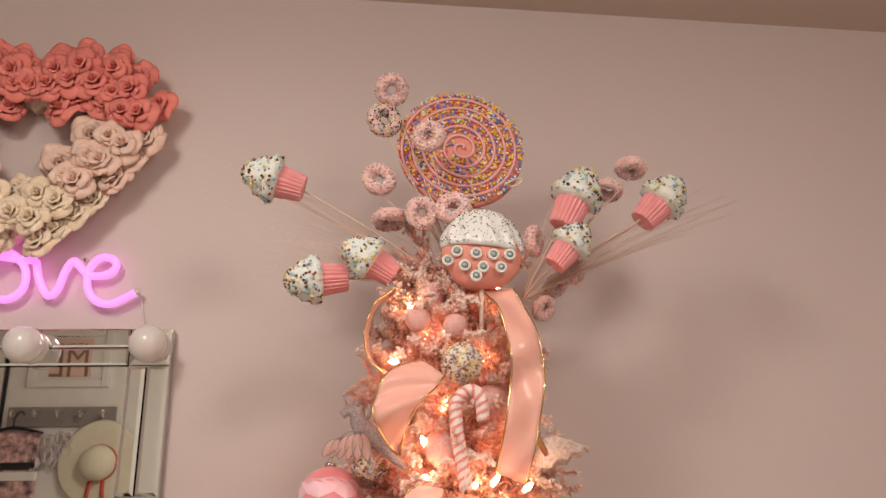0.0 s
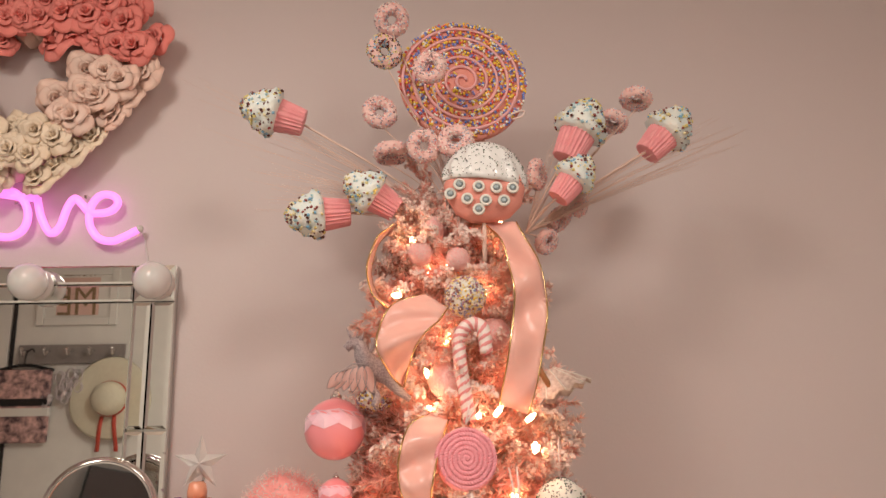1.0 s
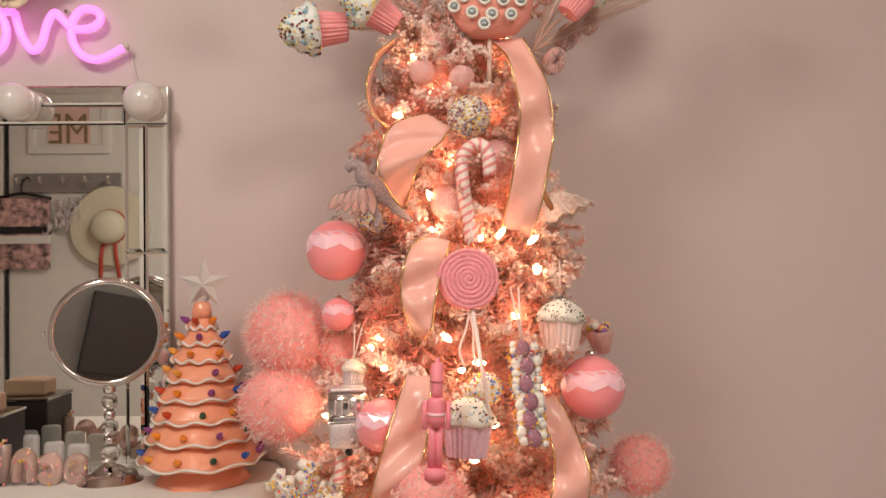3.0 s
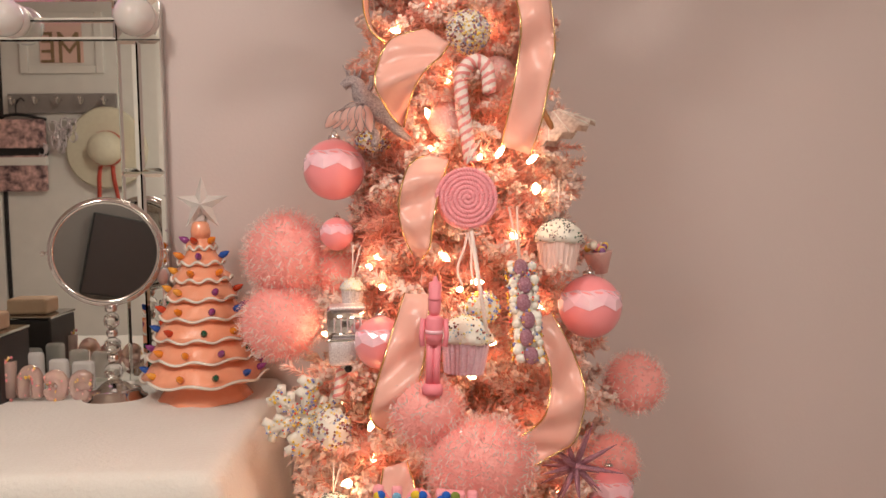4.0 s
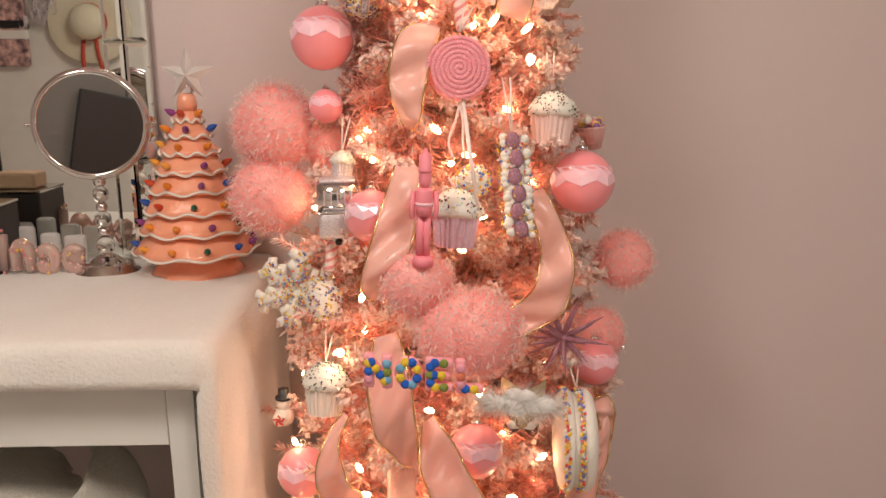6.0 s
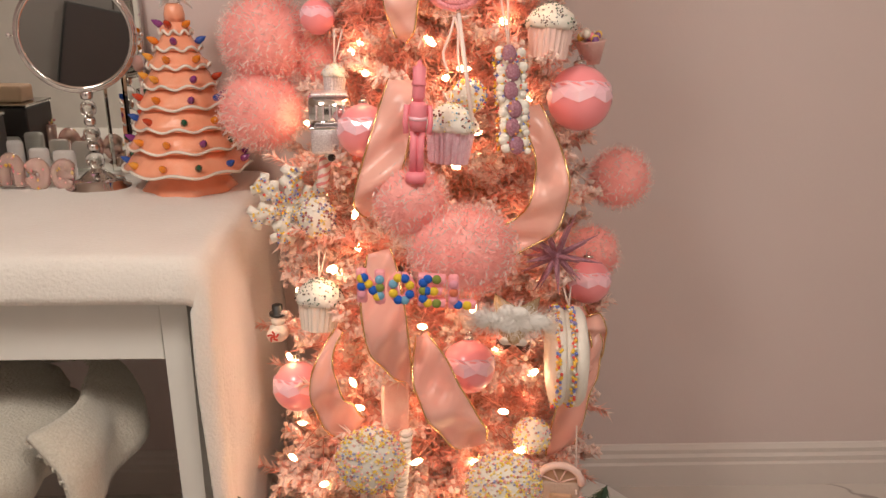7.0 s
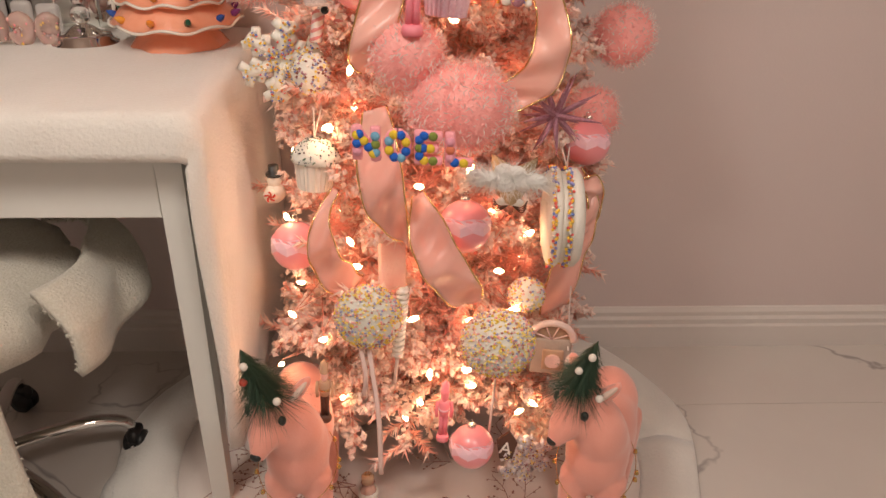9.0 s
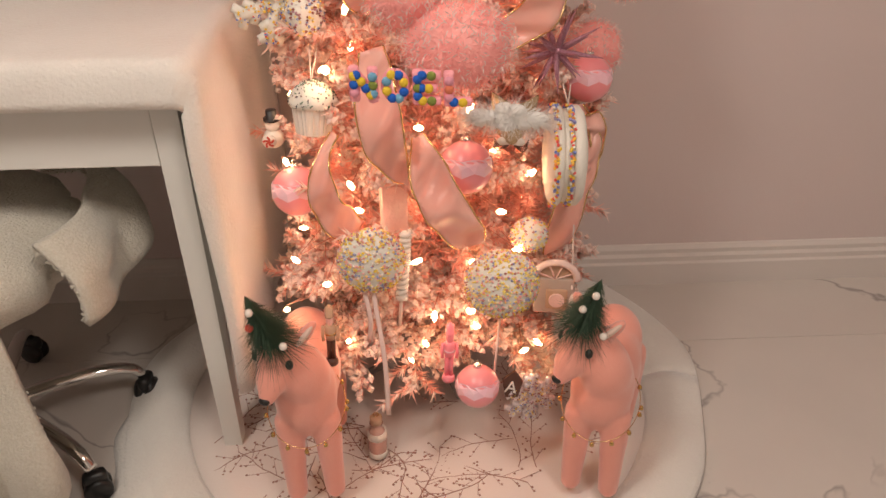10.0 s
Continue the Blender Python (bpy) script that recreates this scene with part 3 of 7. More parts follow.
def wreath():
    mid = Vector((-0.900, 1.700, 2.020))
    root = thing("rose_wreath", mid, "heart-shaped wreath of fabric roses fading from coral to cream", "wreath")
    half = [(-0.900, 1.700, 2.160), (-0.850, 1.700, 2.205), (-0.780, 1.700, 2.218), (-0.705, 1.700, 2.190), (-0.668, 1.700, 2.125), (-0.690, 1.700, 2.045), (-0.735, 1.700, 1.985), (-0.790, 1.700, 1.930), (-0.845, 1.700, 1.880), (-0.900, 1.700, 1.832)]
    line = [p - mid for p in spline(half, 60)]
    foam = Build().tube([(p.x, 0.022, p.z) for p in line], 0.030, 10)
    foam.tube([(-p.x, 0.022, p.z) for p in line], 0.030, 10)
    part("ring", foam, ROSE_MID, root)
    kinds = [[rose_mesh("rose", mat, s + 10 * n) for s in range(3)] for n, mat in enumerate((ROSE_RED, ROSE_MID, ROSE_PALE))]
    rnd = random.Random(9)
    length = sum((line[i + 1] - line[i]).length for i in range(60))
    for side in (1, -1):
        for lane, (off, lift) in enumerate(((-0.070, -0.004), (-0.024, -0.030), (0.020, -0.030), (0.058, -0.002))):
            n = (7, 10, 11, 13)[lane]
            for k in range(n):
                u = (k + 0.3 + 0.45 * (lane % 2)) / n
                i = min(59, int(u * 60))
                if i >= 60:
                    continue
                d = (line[i + 1] - line[i]).normalized()
                out = Vector((d.z, 0, -d.x))
                out = -out if out.dot(line[i]) < 0 else out
                p = line[i] + out * (off + rnd.uniform(-0.008, 0.008)) + Vector((0, lift, 0))
                p.x *= side
                z = p.z + rnd.uniform(-0.012, 0.012)
                tone = 0 if z > 0.055 else (1 if z > -0.075 else 2)
                outward = math.degrees(math.atan2(off, 0.06)) * 0.55
                tip = Matrix.Rotation(radians(outward), 4, Vector((0, 1, 0)).cross(Vector((out.x * side, 0, out.z))))
                m = Matrix.Translation(p) @ tip @ Matrix.Rotation(radians(rnd.uniform(0, 360)), 4, "Y") @ Matrix.Scale(rnd.uniform(0.86, 1.06), 4)
                part("rose", kinds[tone][rnd.randrange(3)], None, root, m=m)


wreath()

# ---- on the table: round mirror, ceramic tree, acrylic pieces ----
def round_mirror():
    base = (-0.621, 1.600, 0.818)
    root = thing("round_mirror", (base[0], 1.60, TOP + 0.007), "round chrome tabletop mirror on a beaded glass stem", "mirror")
    part("foot", Build().lathe([(0.062, 0), (0.064, 0.004), (0.062, 0.010), (0.052, 0.014), (0.050, 0.022), (0.034, 0.027), (0.022, 0.036), (0.012, 0.042)], 40), CHROME, root)
    z = 0.042
    for r, hgt in ((0.018, 0.034), (0.012, 0.020), (0.016, 0.030), (0.011, 0.020), (0.015, 0.030), (0.012, 0.022)):
        part("bead", Build().lathe([(r * 0.45, 0), (r * 0.9, hgt * 0.2), (r, hgt * 0.5), (r * 0.9, hgt * 0.8), (r * 0.45, hgt)], 12, Matrix.Translation((0, 0, z))), CHROME if r < 0.0125 else CLEAR, root)
        z += hgt
    c = Vector((-0.625, 1.600, 1.104)) - Vector(root.location)
    part("neck", Build().lathe([(0.007, 0), (0.009, 0.008), (0.006, 0.02)], 12, Matrix.Translation((0, 0, z))), CHROME, root)
    R = 0.098
    turn = pose(0, 0, 0, -3, 0, 14)
    ring = lambda r, y: [(r * math.cos(a * math.pi / 32), y, r * math.sin(a * math.pi / 32)) for a in range(64)]
    part("rim", Build().tube(ring(R, -0.008), 0.005, 10, True).tube(ring(R, 0.008), 0.005, 10, True).tube(ring(R + 0.003, 0), 0.006, 8, True), CHROME, root, m=Matrix.Translation(c) @ turn)
    part("mirror_face", Build().lathe([(R, -0.001), (R, 0.001)], 64, pose(0, -0.009, 0, 90, 0, 0)), MIRROR, root, smooth=False, m=Matrix.Translation(c) @ turn)
    part("mirror_back", Build().lathe([(R, 0.0), (R * 0.9, 0.008), (R * 0.5, 0.012), (0.003, 0.013)], 48, pose(0, 0.004, 0, -90, 0, 0)), CHROME, root, m=Matrix.Translation(c) @ turn)
    for s in (-1, 1):
        part("knob", Build().ball(0.005, (s * (R + 0.016), 0, 0), 10).tube([(s * R, 0, 0), (s * (R + 0.014), 0, 0)], 0.003, 8), CHROME, root, m=Matrix.Translation(c) @ turn)


round_mirror()


def star_solid(r, inner, depth, n=5):
    pts = [((r if k % 2 == 0 else inner) * math.sin(math.pi * k / n), (r if k % 2 == 0 else inner) * math.cos(math.pi * k / n)) for k in range(2 * n)]
    return Build().add([(x, 0, z) for x, z in pts] + [(0, -depth, 0), (0, depth, 0)], [(k, (k + 1) % (2 * n), 2 * n) for k in range(2 * n)] + [((k + 1) % (2 * n), k, 2 * n + 1) for k in range(2 * n)])


def ceramic_tree():
    p = (-0.441, 1.600, 0.830)
    root = thing("ceramic_tree", (p[0], 1.60, TOP + 0.007), "peach glazed ceramic Christmas tree with coloured pegs and a clear star", "christmas tree")
    part("pedestal", Build().lathe([(0.088, 0), (0.092, 0.006), (0.080, 0.022), (0.062, 0.040), (0.058, 0.052)], 40, wave=lambda a, i: 1 + 0.03 * math.sin(9 * a)), CERAMIC, root)
    tiers = [(0.118, 0.048), (0.104, 0.090), (0.093, 0.129), (0.081, 0.168), (0.069, 0.204), (0.056, 0.239), (0.043, 0.271), (0.029, 0.300)]
    rnd = random.Random(3)
    for k, (r, z) in enumerate(tiers):
        nr, nz = tiers[k + 1] if k < 7 else (0.016, 0.335)
        rip = lambda a, i, k=k: 1 + (0.035 * math.sin((8 + k % 3) * a + k) if i < 4 else 0)
        body = Build().lathe([(r * 0.55, z + 0.012), (r * 0.97, z + 0.001), (r, z + 0.004), (r * 0.93, z + 0.012), (nr * 1.02 * 0.75 + r * 0.2, z + 0.6 * (nz - z)), (nr * 0.72, nz + 0.012)], 48, wave=rip)
        tier = part("tier", body, CERAMIC, root)
        rim = [((r * rip(a * math.pi / 36, 2)) * math.cos(a * math.pi / 36), (r * rip(a * math.pi / 36, 2)) * math.sin(a * math.pi / 36), z + 0.004 + 0.004 * math.sin((8 + k % 3) * a * math.pi / 36 + k + 1.2)) for a in range(72)]
        part("snow_edge", Build().tube(rim, 0.0028, 6, True), SNOWGLAZE, tier, "white glazed edge")
        n = max(5, int(r * 100))
        for j in range(n):
            a = 2 * math.pi * (j + 0.5 * (k % 2) + rnd.uniform(-0.15, 0.15)) / n
            if math.sin(a) > 0.5:
                continue
            q = Vector((r * 0.90 * math.cos(a), r * 0.90 * math.sin(a), z + 0.016))
            d = Vector((math.cos(a), math.sin(a), 0.55)).normalized()
            m = Matrix.Translation(q) @ d.to_track_quat("Z", "Y").to_matrix().to_4x4()
            part("peg", Build().lathe([(0.0040, -0.004), (0.0072, 0.003), (0.0056, 0.011), (0.0008, 0.019)], 8, m), PEG_SET[rnd.randrange(len(PEG_SET))], root)
    part("tip", Build().lathe([(0.018, 0.322), (0.019, 0.335), (0.016, 0.350), (0.010, 0.356)], 20), CERAMIC, root)
    part("star", star_solid(0.054, 0.021, 0.013), STARPLASTIC, root, "clear plastic star", smooth=False, m=Matrix.Translation((0.004, 0, 0.388)))
    part("star_stem", Build().lathe([(0.012, 0.354), (0.016, 0.362), (0.006, 0.385)], 8), CLEAR, root)


PEG_SET = [material("peg_" + n, c, rough=0.12, coat=0.5) for n, c in (("orange", (0.85, 0.25, 0.02)), ("blue", (0.02, 0.09, 0.42)), ("red", (0.60, 0.06, 0.02)), ("green", (0.01, 0.10, 0.05)), ("purple", (0.28, 0.05, 0.24)), ("amber", (0.88, 0.38, 0.05)), ("tangerine", (0.90, 0.30, 0.03)))]
ceramic_tree()


def acrylic_block():
    root = thing("acrylic_letters", (-0.760, 1.580, 0.819), "pink and yellow resin letter block standing on the table", "ornament")
    root.location.z = TOP + 0.008
    root.scale = (1.05, 1.0, 1.30)
    rnd = random.Random(8)
    bend = lambda w, a0, a1, cz, n=10: [(w * math.cos(radians(a0 + (a1 - a0) * i / n)), 0, cz + w * math.sin(radians(a0 + (a1 - a0) * i / n))) for i in range(n + 1)]
    arch = [(-0.013, 0, 0.011)] + bend(0.013, 180, 0, 0.036) + [(0.013, 0, 0.011)]
    bowl = bend(0.0145, 150, -170, 0.027, 14)
    post = [(0, 0, 0.011), (0, 0, 0.040), (0, 0, 0.066)]
    hook = bend(0.0145, 330, 20, 0.026, 14) + [(-0.012, 0, 0.028)]
    x = -0.160
    for k, (line, w) in enumerate(((bowl, 0.046), (arch, 0.046), (post, 0.030), (arch, 0.046), (bowl, 0.048), (hook, 0.048))):
        x += w / 2
        blk = part("letter_block", Build().tube(line, 0.0118, 10), PINKRESIN, root, m=Matrix.Translation((x, 0, 0)) @ pose(0, 0, 0, 0, rnd.uniform(-4, 4), 0))
        chips = Build()
        for _ in range(26):
            p = Vector(line[rnd.randrange(len(line))])
            chips.speck(p + Vector((rnd.uniform(-1, 1) * 0.007, -0.0085 + rnd.uniform(-0.002, 0.003), rnd.uniform(-1, 1) * 0.007)), rnd.uniform(0.0022, 0.0042))
        part("petal_filling", chips, PETALS, blk, kind="stuff")
        x += w / 2
    clear_row = thing("clear_letters", (root.location.x + 0.0, 1.67, TOP + 0.008), "clear acrylic letters standing before the mirror", "ornament")
    for k, (w, hgt) in enumerate(((0.045, 0.075), (0.04, 0.085), (0.04, 0.07), (0.045, 0.065))):
        part("letter_block", Build().box(w, 0.02, hgt, (0, 0, hgt / 2), 0.008), STARPLASTIC, clear_row, m=Matrix.Translation((-0.1 + 0.05 * k, 0, 0)))


PETALS = candy_mix("dried_petals", [(0.85, 0.30, 0.30), (0.85, 0.55, 0.10), (0.85, 0.45, 0.40), (0.88, 0.65, 0.30), (0.7, 0.2, 0.25)], rough=0.6)
acrylic_block()

jewel = thing("jewellery_box", ((-0.893, 1.610, 0.971)[0], 1.61, TOP + 0.008), "dark mirrored box with a glass lid on the table", "box")
part("case", Build().box(0.15, 0.12, 0.135, (0, 0, 0.0675), 0.003), DARK, jewel, smooth=False)
part("lid", Build().box(0.154, 0.124, 0.006, (0, 0, 0.139), 0.002), MIRROR_EDGE, jewel, smooth=False)
solid("wooden_box", Build().box(0.09, 0.06, 0.035, (0, 0, 0.0175), 0.006), GINGER, "small brown wooden box on the jewellery box", "box", smooth=False, m=Matrix.Translation((jewel.location.x + 0.01, 1.61, TOP + 0.1505)))

brush = thing("makeup_brushes", ((-0.516, 1.660, 1.052)[0], 1.66, TOP + 0.008), "cut glass tumbler with brushes behind the ceramic tree", "brush holder")
part("tumbler", Build().lathe([(0.024, 0), (0.028, 0.1), (0.030, 0.19), (0.027, 0.19), (0.022, 0.01)], 14), CLEAR, brush, smooth=False)
for k in range(5):
    part("brush", Build().tube([(0.01 * math.cos(k), 0.01 * math.sin(k), 0.02), (0.022 * math.cos(k * 1.3), 0.02 * math.sin(k * 1.3), 0.22)], 0.003, 6).ball(0.011, (0.024 * math.cos(k * 1.3), 0.02 * math.sin(k * 1.3), 0.24), 10, (1, 1, 1.5)), DOUGH if k % 2 else SILVER, brush)

# ---- chair under the table ----
def fuzz(rows, n, parent):
    """Short curly tufts standing on both faces of a fleece."""
    rnd = random.Random(n)
    tufts = Build()
    for _ in range(n):
        i, j = rnd.randrange(len(rows) - 1), rnd.randrange(len(rows[0]) - 1)
        a, c, e = Vector(rows[i][j]), Vector(rows[i + 1][j]), Vector(rows[i][j + 1])
        nrm = (e - a).cross(c - a).normalized() * rnd.choice((-1, 1))
        p = a + (c - a) * rnd.random() + (e - a) * rnd.random()
        tufts.speck(p + nrm * 0.003, rnd.uniform(0.0020, 0.0034), (nrm + Vector((rnd.uniform(-1, 1), rnd.uniform(-1, 1), rnd.uniform(-1, 1)))).normalized() * 0.0055)
    part("fleece_pile", tufts, FLEECE, parent, smooth=False, kind="stuff")


def chair():
    root = thing("swivel_chair", (-0.825, 1.25, 0), "swivel chair with a chrome star base, covered by cream fleece", "chair")
    part("column", Build().lathe([(0.035, 0.055), (0.035, 0.11), (0.024, 0.12), (0.024, 0.40)], 20), CHROME, root)
    for ang in (26, -34, 102, 174, 246):
        a = radians(ang)
        d = Vector((math.cos(a), math.sin(a), 0))
        pts = spline([Vector((0, 0, 0.105)) + d * 0.02, Vector((0, 0, 0.110)) + d * 0.10, Vector((0, 0, 0.108)) + d * 0.19, Vector((0, 0, 0.092)) + d * 0.245, Vector((0, 0, 0.070)) + d * 0.265], 14)
        part("base_arm", Build().tube(pts, 0.016, 12, flat=0.8, taper=lambda t: 1.1 - 0.3 * t), CHROME, root)
        m = Matrix.Translation(d * 0.268) @ pose(0, 0, 0, 0, 0, ang + 60)
        w = part("caster", Build().lathe([(0.004, -0.022), (0.020, -0.022), (0.026, -0.016), (0.026, -0.004), (0.02, -0.003), (0.02, 0.003), (0.026, 0.004), (0.026, 0.016), (0.020, 0.022), (0.004, 0.022)], 20, pose(0, 0, 0.026, 90, 0, 0)), BLACK, root, m=m)
        part("hood", Build().box(0.044, 0.026, 0.032, (0.0, 0, 0.048), 0.009), BLACK, w)
    rip = lambda a, i: 1 + 0.05 * math.sin(7 * a) + 0.03 * math.sin(13 * a + i)
    part("cushion", Build().lathe([(0.18, 0.40), (0.235, 0.415), (0.25, 0.46), (0.235, 0.50), (0.15, 0.525), (0.01, 0.53)], 56, wave=rip), FLEECE, root, "cream fleece seat cushion")
    rows = []
    for i in range(16):
        v = i / 15
        row = []
        for j in range(40):
            u = j / 39
            a = radians(-165 + 118 * u)
            fold = 0.026 * math.sin(10 * u * math.pi + 3 * v) + 0.016 * math.sin(23 * u + 5 * v) + 0.03 * noise.noise(Vector((u * 9, v * 6, 1.5)))
            r = 0.235 + 0.055 * math.sin(math.pi * min(v * 1.2, 1) * 0.5) + fold * v
            row.append((r * math.cos(a), r * math.sin(a), 0.515 - 0.44 * v - (0.03 * math.sin(4 * u) + 0.02 * math.sin(9 * u)) * v))
        rows.append(row)
    part("hanging_throw", Build().sheet(rows, 0.014), FLEECE, root, "cream fleece hanging in folds")
    fuzz(rows, 5000, root)
    rows = []
    for i in range(14):
        v = i / 13
        row = []
        for j in range(34):
            u = j / 33
            a = radians(-28 + 110 * u)
            fold = 0.016 * math.sin(4 * u * math.pi + 2 * v) + 0.006 * math.sin(13 * u + 4 * v) + 0.018 * noise.noise(Vector((u * 6, v * 4, 4.5)))
            r = 0.265 + 0.065 * math.sin(math.pi * 0.5 * v) + fold * (0.3 + v) * 0.8
            row.append((r * math.cos(a), r * math.sin(a), 0.535 - 0.030 * v - 0.075 * v * v - 0.022 * v * math.sin(5 * u + 1)))
        rows.append(row)
    part("hanging_throw", Build().sheet(rows, 0.012), FLEECE, root)
    fuzz(rows, 5000, root)


chair()

# ---- seen in the mirror: the wall behind the viewer ----
def behind(p):
    return Vector((p[0], SOUTH + 0.004, p[2]))


lo, hi = behind((-2.320, 4.750, 1.891)), behind((-1.843, 4.750, 2.292))
pic = thing("framed_print", ((lo.x + hi.x) / 2, SOUTH + 0.012, (lo.z + hi.z) / 2), "white framed pink print with bronze letters", "picture")
w, hgt = hi.x - lo.x, hi.z - lo.z
for sx in (-1, 1):
    part("frame_side", Build().box(0.045, 0.024, hgt, (sx * (w / 2 - 0.022), 0, 0), 0.004), WHITEBOARD, pic, smooth=False)
    part("frame_side", Build().box(w - 0.092, 0.024, 0.045, (0, 0, sx * (hgt / 2 - 0.022)), 0.004), WHITEBOARD, pic, smooth=False)
part("mount", Build().box(w - 0.09, 0.006, hgt - 0.09, (0, -0.004, 0)), WHITEBOARD, pic, smooth=False)
part("print", Build().box(w * 0.52, 0.004, hgt * 0.70, (0, 0.003, 0)), PAPERPINK, pic, smooth=False)
for text, size, z in (("ME", 0.19, -0.19), ("IT'S ALL", 0.055, 0.10), ("ABOUT", 0.06, 0.02)):
    cu = bpy.data.curves.new("lettering", "FONT")
    cu.body, cu.size, cu.align_x, cu.extrude = text, size, "CENTER", 0.001
    cu.materials.append(GOLDINK)
    ob = new("lettering", cu)
    ob.parent = pic
    ob.matrix_basis = pose(0, 0.007, z + 0.05, 90, 0, 180)

lo, hi = behind((-2.402, 4.750, 1.663)), behind((-1.780, 4.750, 1.775))
rail = thing("hook_rail", ((lo.x + hi.x) / 2, SOUTH + 0.013, (lo.z + hi.z) / 2), "grey wooden rail with metal coat hooks", "hook rail")
part("board", Build().box(hi.x - lo.x, 0.018, hi.z - lo.z, (0, 0, 0), 0.003), WOODGREY, rail, smooth=False)
for k in range(5):
    part("hook", Build().tube(spline([(0, 0.01, 0.02), (0, 0.035, 0.015), (0, 0.05, -0.01), (0, 0.07, 0.0), (0, 0.075, 0.02)], 10), 0.006, 8).ball(0.012, (0, 0.075, 0.024), 10), CHROME, rail, m=Matrix.Translation((-0.26 + 0.13 * k, 0, 0)))

hc = behind((-1.834, 4.750, 1.456))
hat = thing("straw_hat", (hc.x, SOUTH + 0.03, hc.z), "wide-brimmed cream straw hat with a red ribbon", "hat")
tip = pose(0, 0, 0, -90, 0, 0)
part("brim", Build().lathe([(0.098, 0.012), (0.16, 0.010), (0.225, 0.018), (0.238, 0.012), (0.225, 0.008), (0.16, 0.0), (0.095, 0.002)], 48, tip, wave=lambda a, i: 1 + 0.02 * math.sin(3 * a)), STRAW, hat)
part("crown", Build().lathe([(0.10, 0.008), (0.098, 0.04), (0.088, 0.085), (0.06, 0.11), (0.01, 0.118)], 40, tip), STRAW, hat)
part("band", Build().lathe([(0.103, 0.012), (0.101, 0.034), (0.099, 0.034), (0.100, 0.012)], 40, tip), RED, hat)
for s in (-1, 1):
    part("ribbon_tail", Build().sheet([[(0.035 * s + 0.02 * s * v + dx, 0.03 + 0.01 * math.sin(5 * v), -0.10 - 0.20 * v) for dx in (-0.012, 0.012)] for v in [i / 8 for i in range(9)]], 0.002), RED, hat)

pk = behind((-2.352, 4.750, 1.421))
pack = thing("hanging_package", (pk.x, SOUTH + 0.03, pk.z), "pink patterned folded garment on a black hanger", "garment")
part("cloth", Build().box(0.33, 0.035, 0.42, (0, 0, 0), 0.015), material("patterned_cloth", (0.80, 0.50, 0.46), second=(0.10, 0.06, 0.07), scale=26, amount=1.6, rough=0.8), pack)
part("band", Build().box(0.334, 0.038, 0.045, (0, 0, 0.02), 0.004), BLACK, pack, smooth=False)
part("tag", Build().box(0.334, 0.037, 0.05, (0, 0, -0.035), 0.004), WHITEBOARD, pack, smooth=False)
part("hanger", Build().tube(spline([(-0.17, 0, 0.205), (0, 0, 0.235), (0.17, 0, 0.205)], 10), 0.009, 8).tube(spline([(0, 0, 0.235), (0.0, 0, 0.29), (0.03, 0, 0.33), (0.06, 0.02, 0.31)], 10), 0.004, 6), BLACK, pack)
curl = Build()
rnd = random.Random(2)
for k in range(14):
    c = Vector(behind((-2.116, 4.750, 1.532))) - Vector((0, 0, 0)) + Vector((rnd.uniform(-0.1, 0.1), 0.03, rnd.uniform(-0.09, 0.07)))
    curl.tube([c + Vector((0.035 * math.cos(a * 0.7) * (1 - a / 40), 0.004 * a * 0.2, 0.035 * math.sin(a * 0.7))) for a in range(20)], 0.004, 5)
solid("hanging_garland", curl, SILVER, "tangle of curled metal bead garland on a hook", "garland")
door = thing("door_1", (behind((-2.449, 4.750, 1.503)).x, SOUTH + 0.006, 1.05), "white panel door with a dark gap along its edge", "door")
# solid black strip stands in for the shade in the door gap
part("gap", Build().box(0.022, 0.008, 2.1, (0, 0, 0)), BLACK, door, smooth=False)
part("leaf", Build().box(0.78, 0.012, 2.1, (-0.41, 0.002, 0), 0.003), WHITEBOARD, door, smooth=False)
# made-up grey cabinet, added only to darken what the round mirror reflects
wardrobe = thing("wardrobe", (-0.15, SOUTH + 0.006, 0.0), "grey cabinet added behind the viewer to darken the round mirror's reflection", "wardrobe")
DIMBOARD = material("dark_grey_board", (0.16, 0.145, 0.135), rough=0.5, second=(0.13, 0.115, 0.105), scale=6, amount=0.5)
part("body", Build().box(1.20, 0.10, 1.86, (0, 0.05, 0.93), 0.004), DIMBOARD, wardrobe, smooth=False)
for sx in (-1, 1):
    leaf = part("door", Build().box(0.592, 0.018, 1.80, (sx * 0.299, 0.110, 0.93), 0.004), DIMBOARD, wardrobe, smooth=False)
    part("handle", Build().box(0.012, 0.020, 0.16, (sx * 0.04, 0.129, 0.95), 0.004), CHROME, leaf, smooth=False)
# black panel added for an unidentified dark shape in the round mirror, no television
dark_shape = thing("dark_mirror_shape", Matrix.Translation((-0.24, SOUTH + 0.16, 1.15)) @ pose(0, 0, 0, 0, 11, 0), "black panel standing in for the dark shape reflected in the round mirror", "television")
part("housing", Build().box(0.36, 0.05, 0.42, (0, 0, 0), 0.006), BLACK, dark_shape, smooth=False)
part("front_panel", Build().box(0.34, 0.004, 0.40, (0, 0.027, 0), 0.001), DARK, dark_shape, smooth=False)

# ---- the pink tree ----
AX, AY = 0.035, 1.43


def girth(z):
    """Reach of the branches at a height."""
    table_z = (0.25, 0.35, 0.60, 0.90, 1.20, 1.42, 1.58, 1.68)
    table_r = (0.26, 0.290, 0.275, 0.245, 0.205, 0.165, 0.125, 0.075)
    return float(np.interp(z, table_z, table_r))


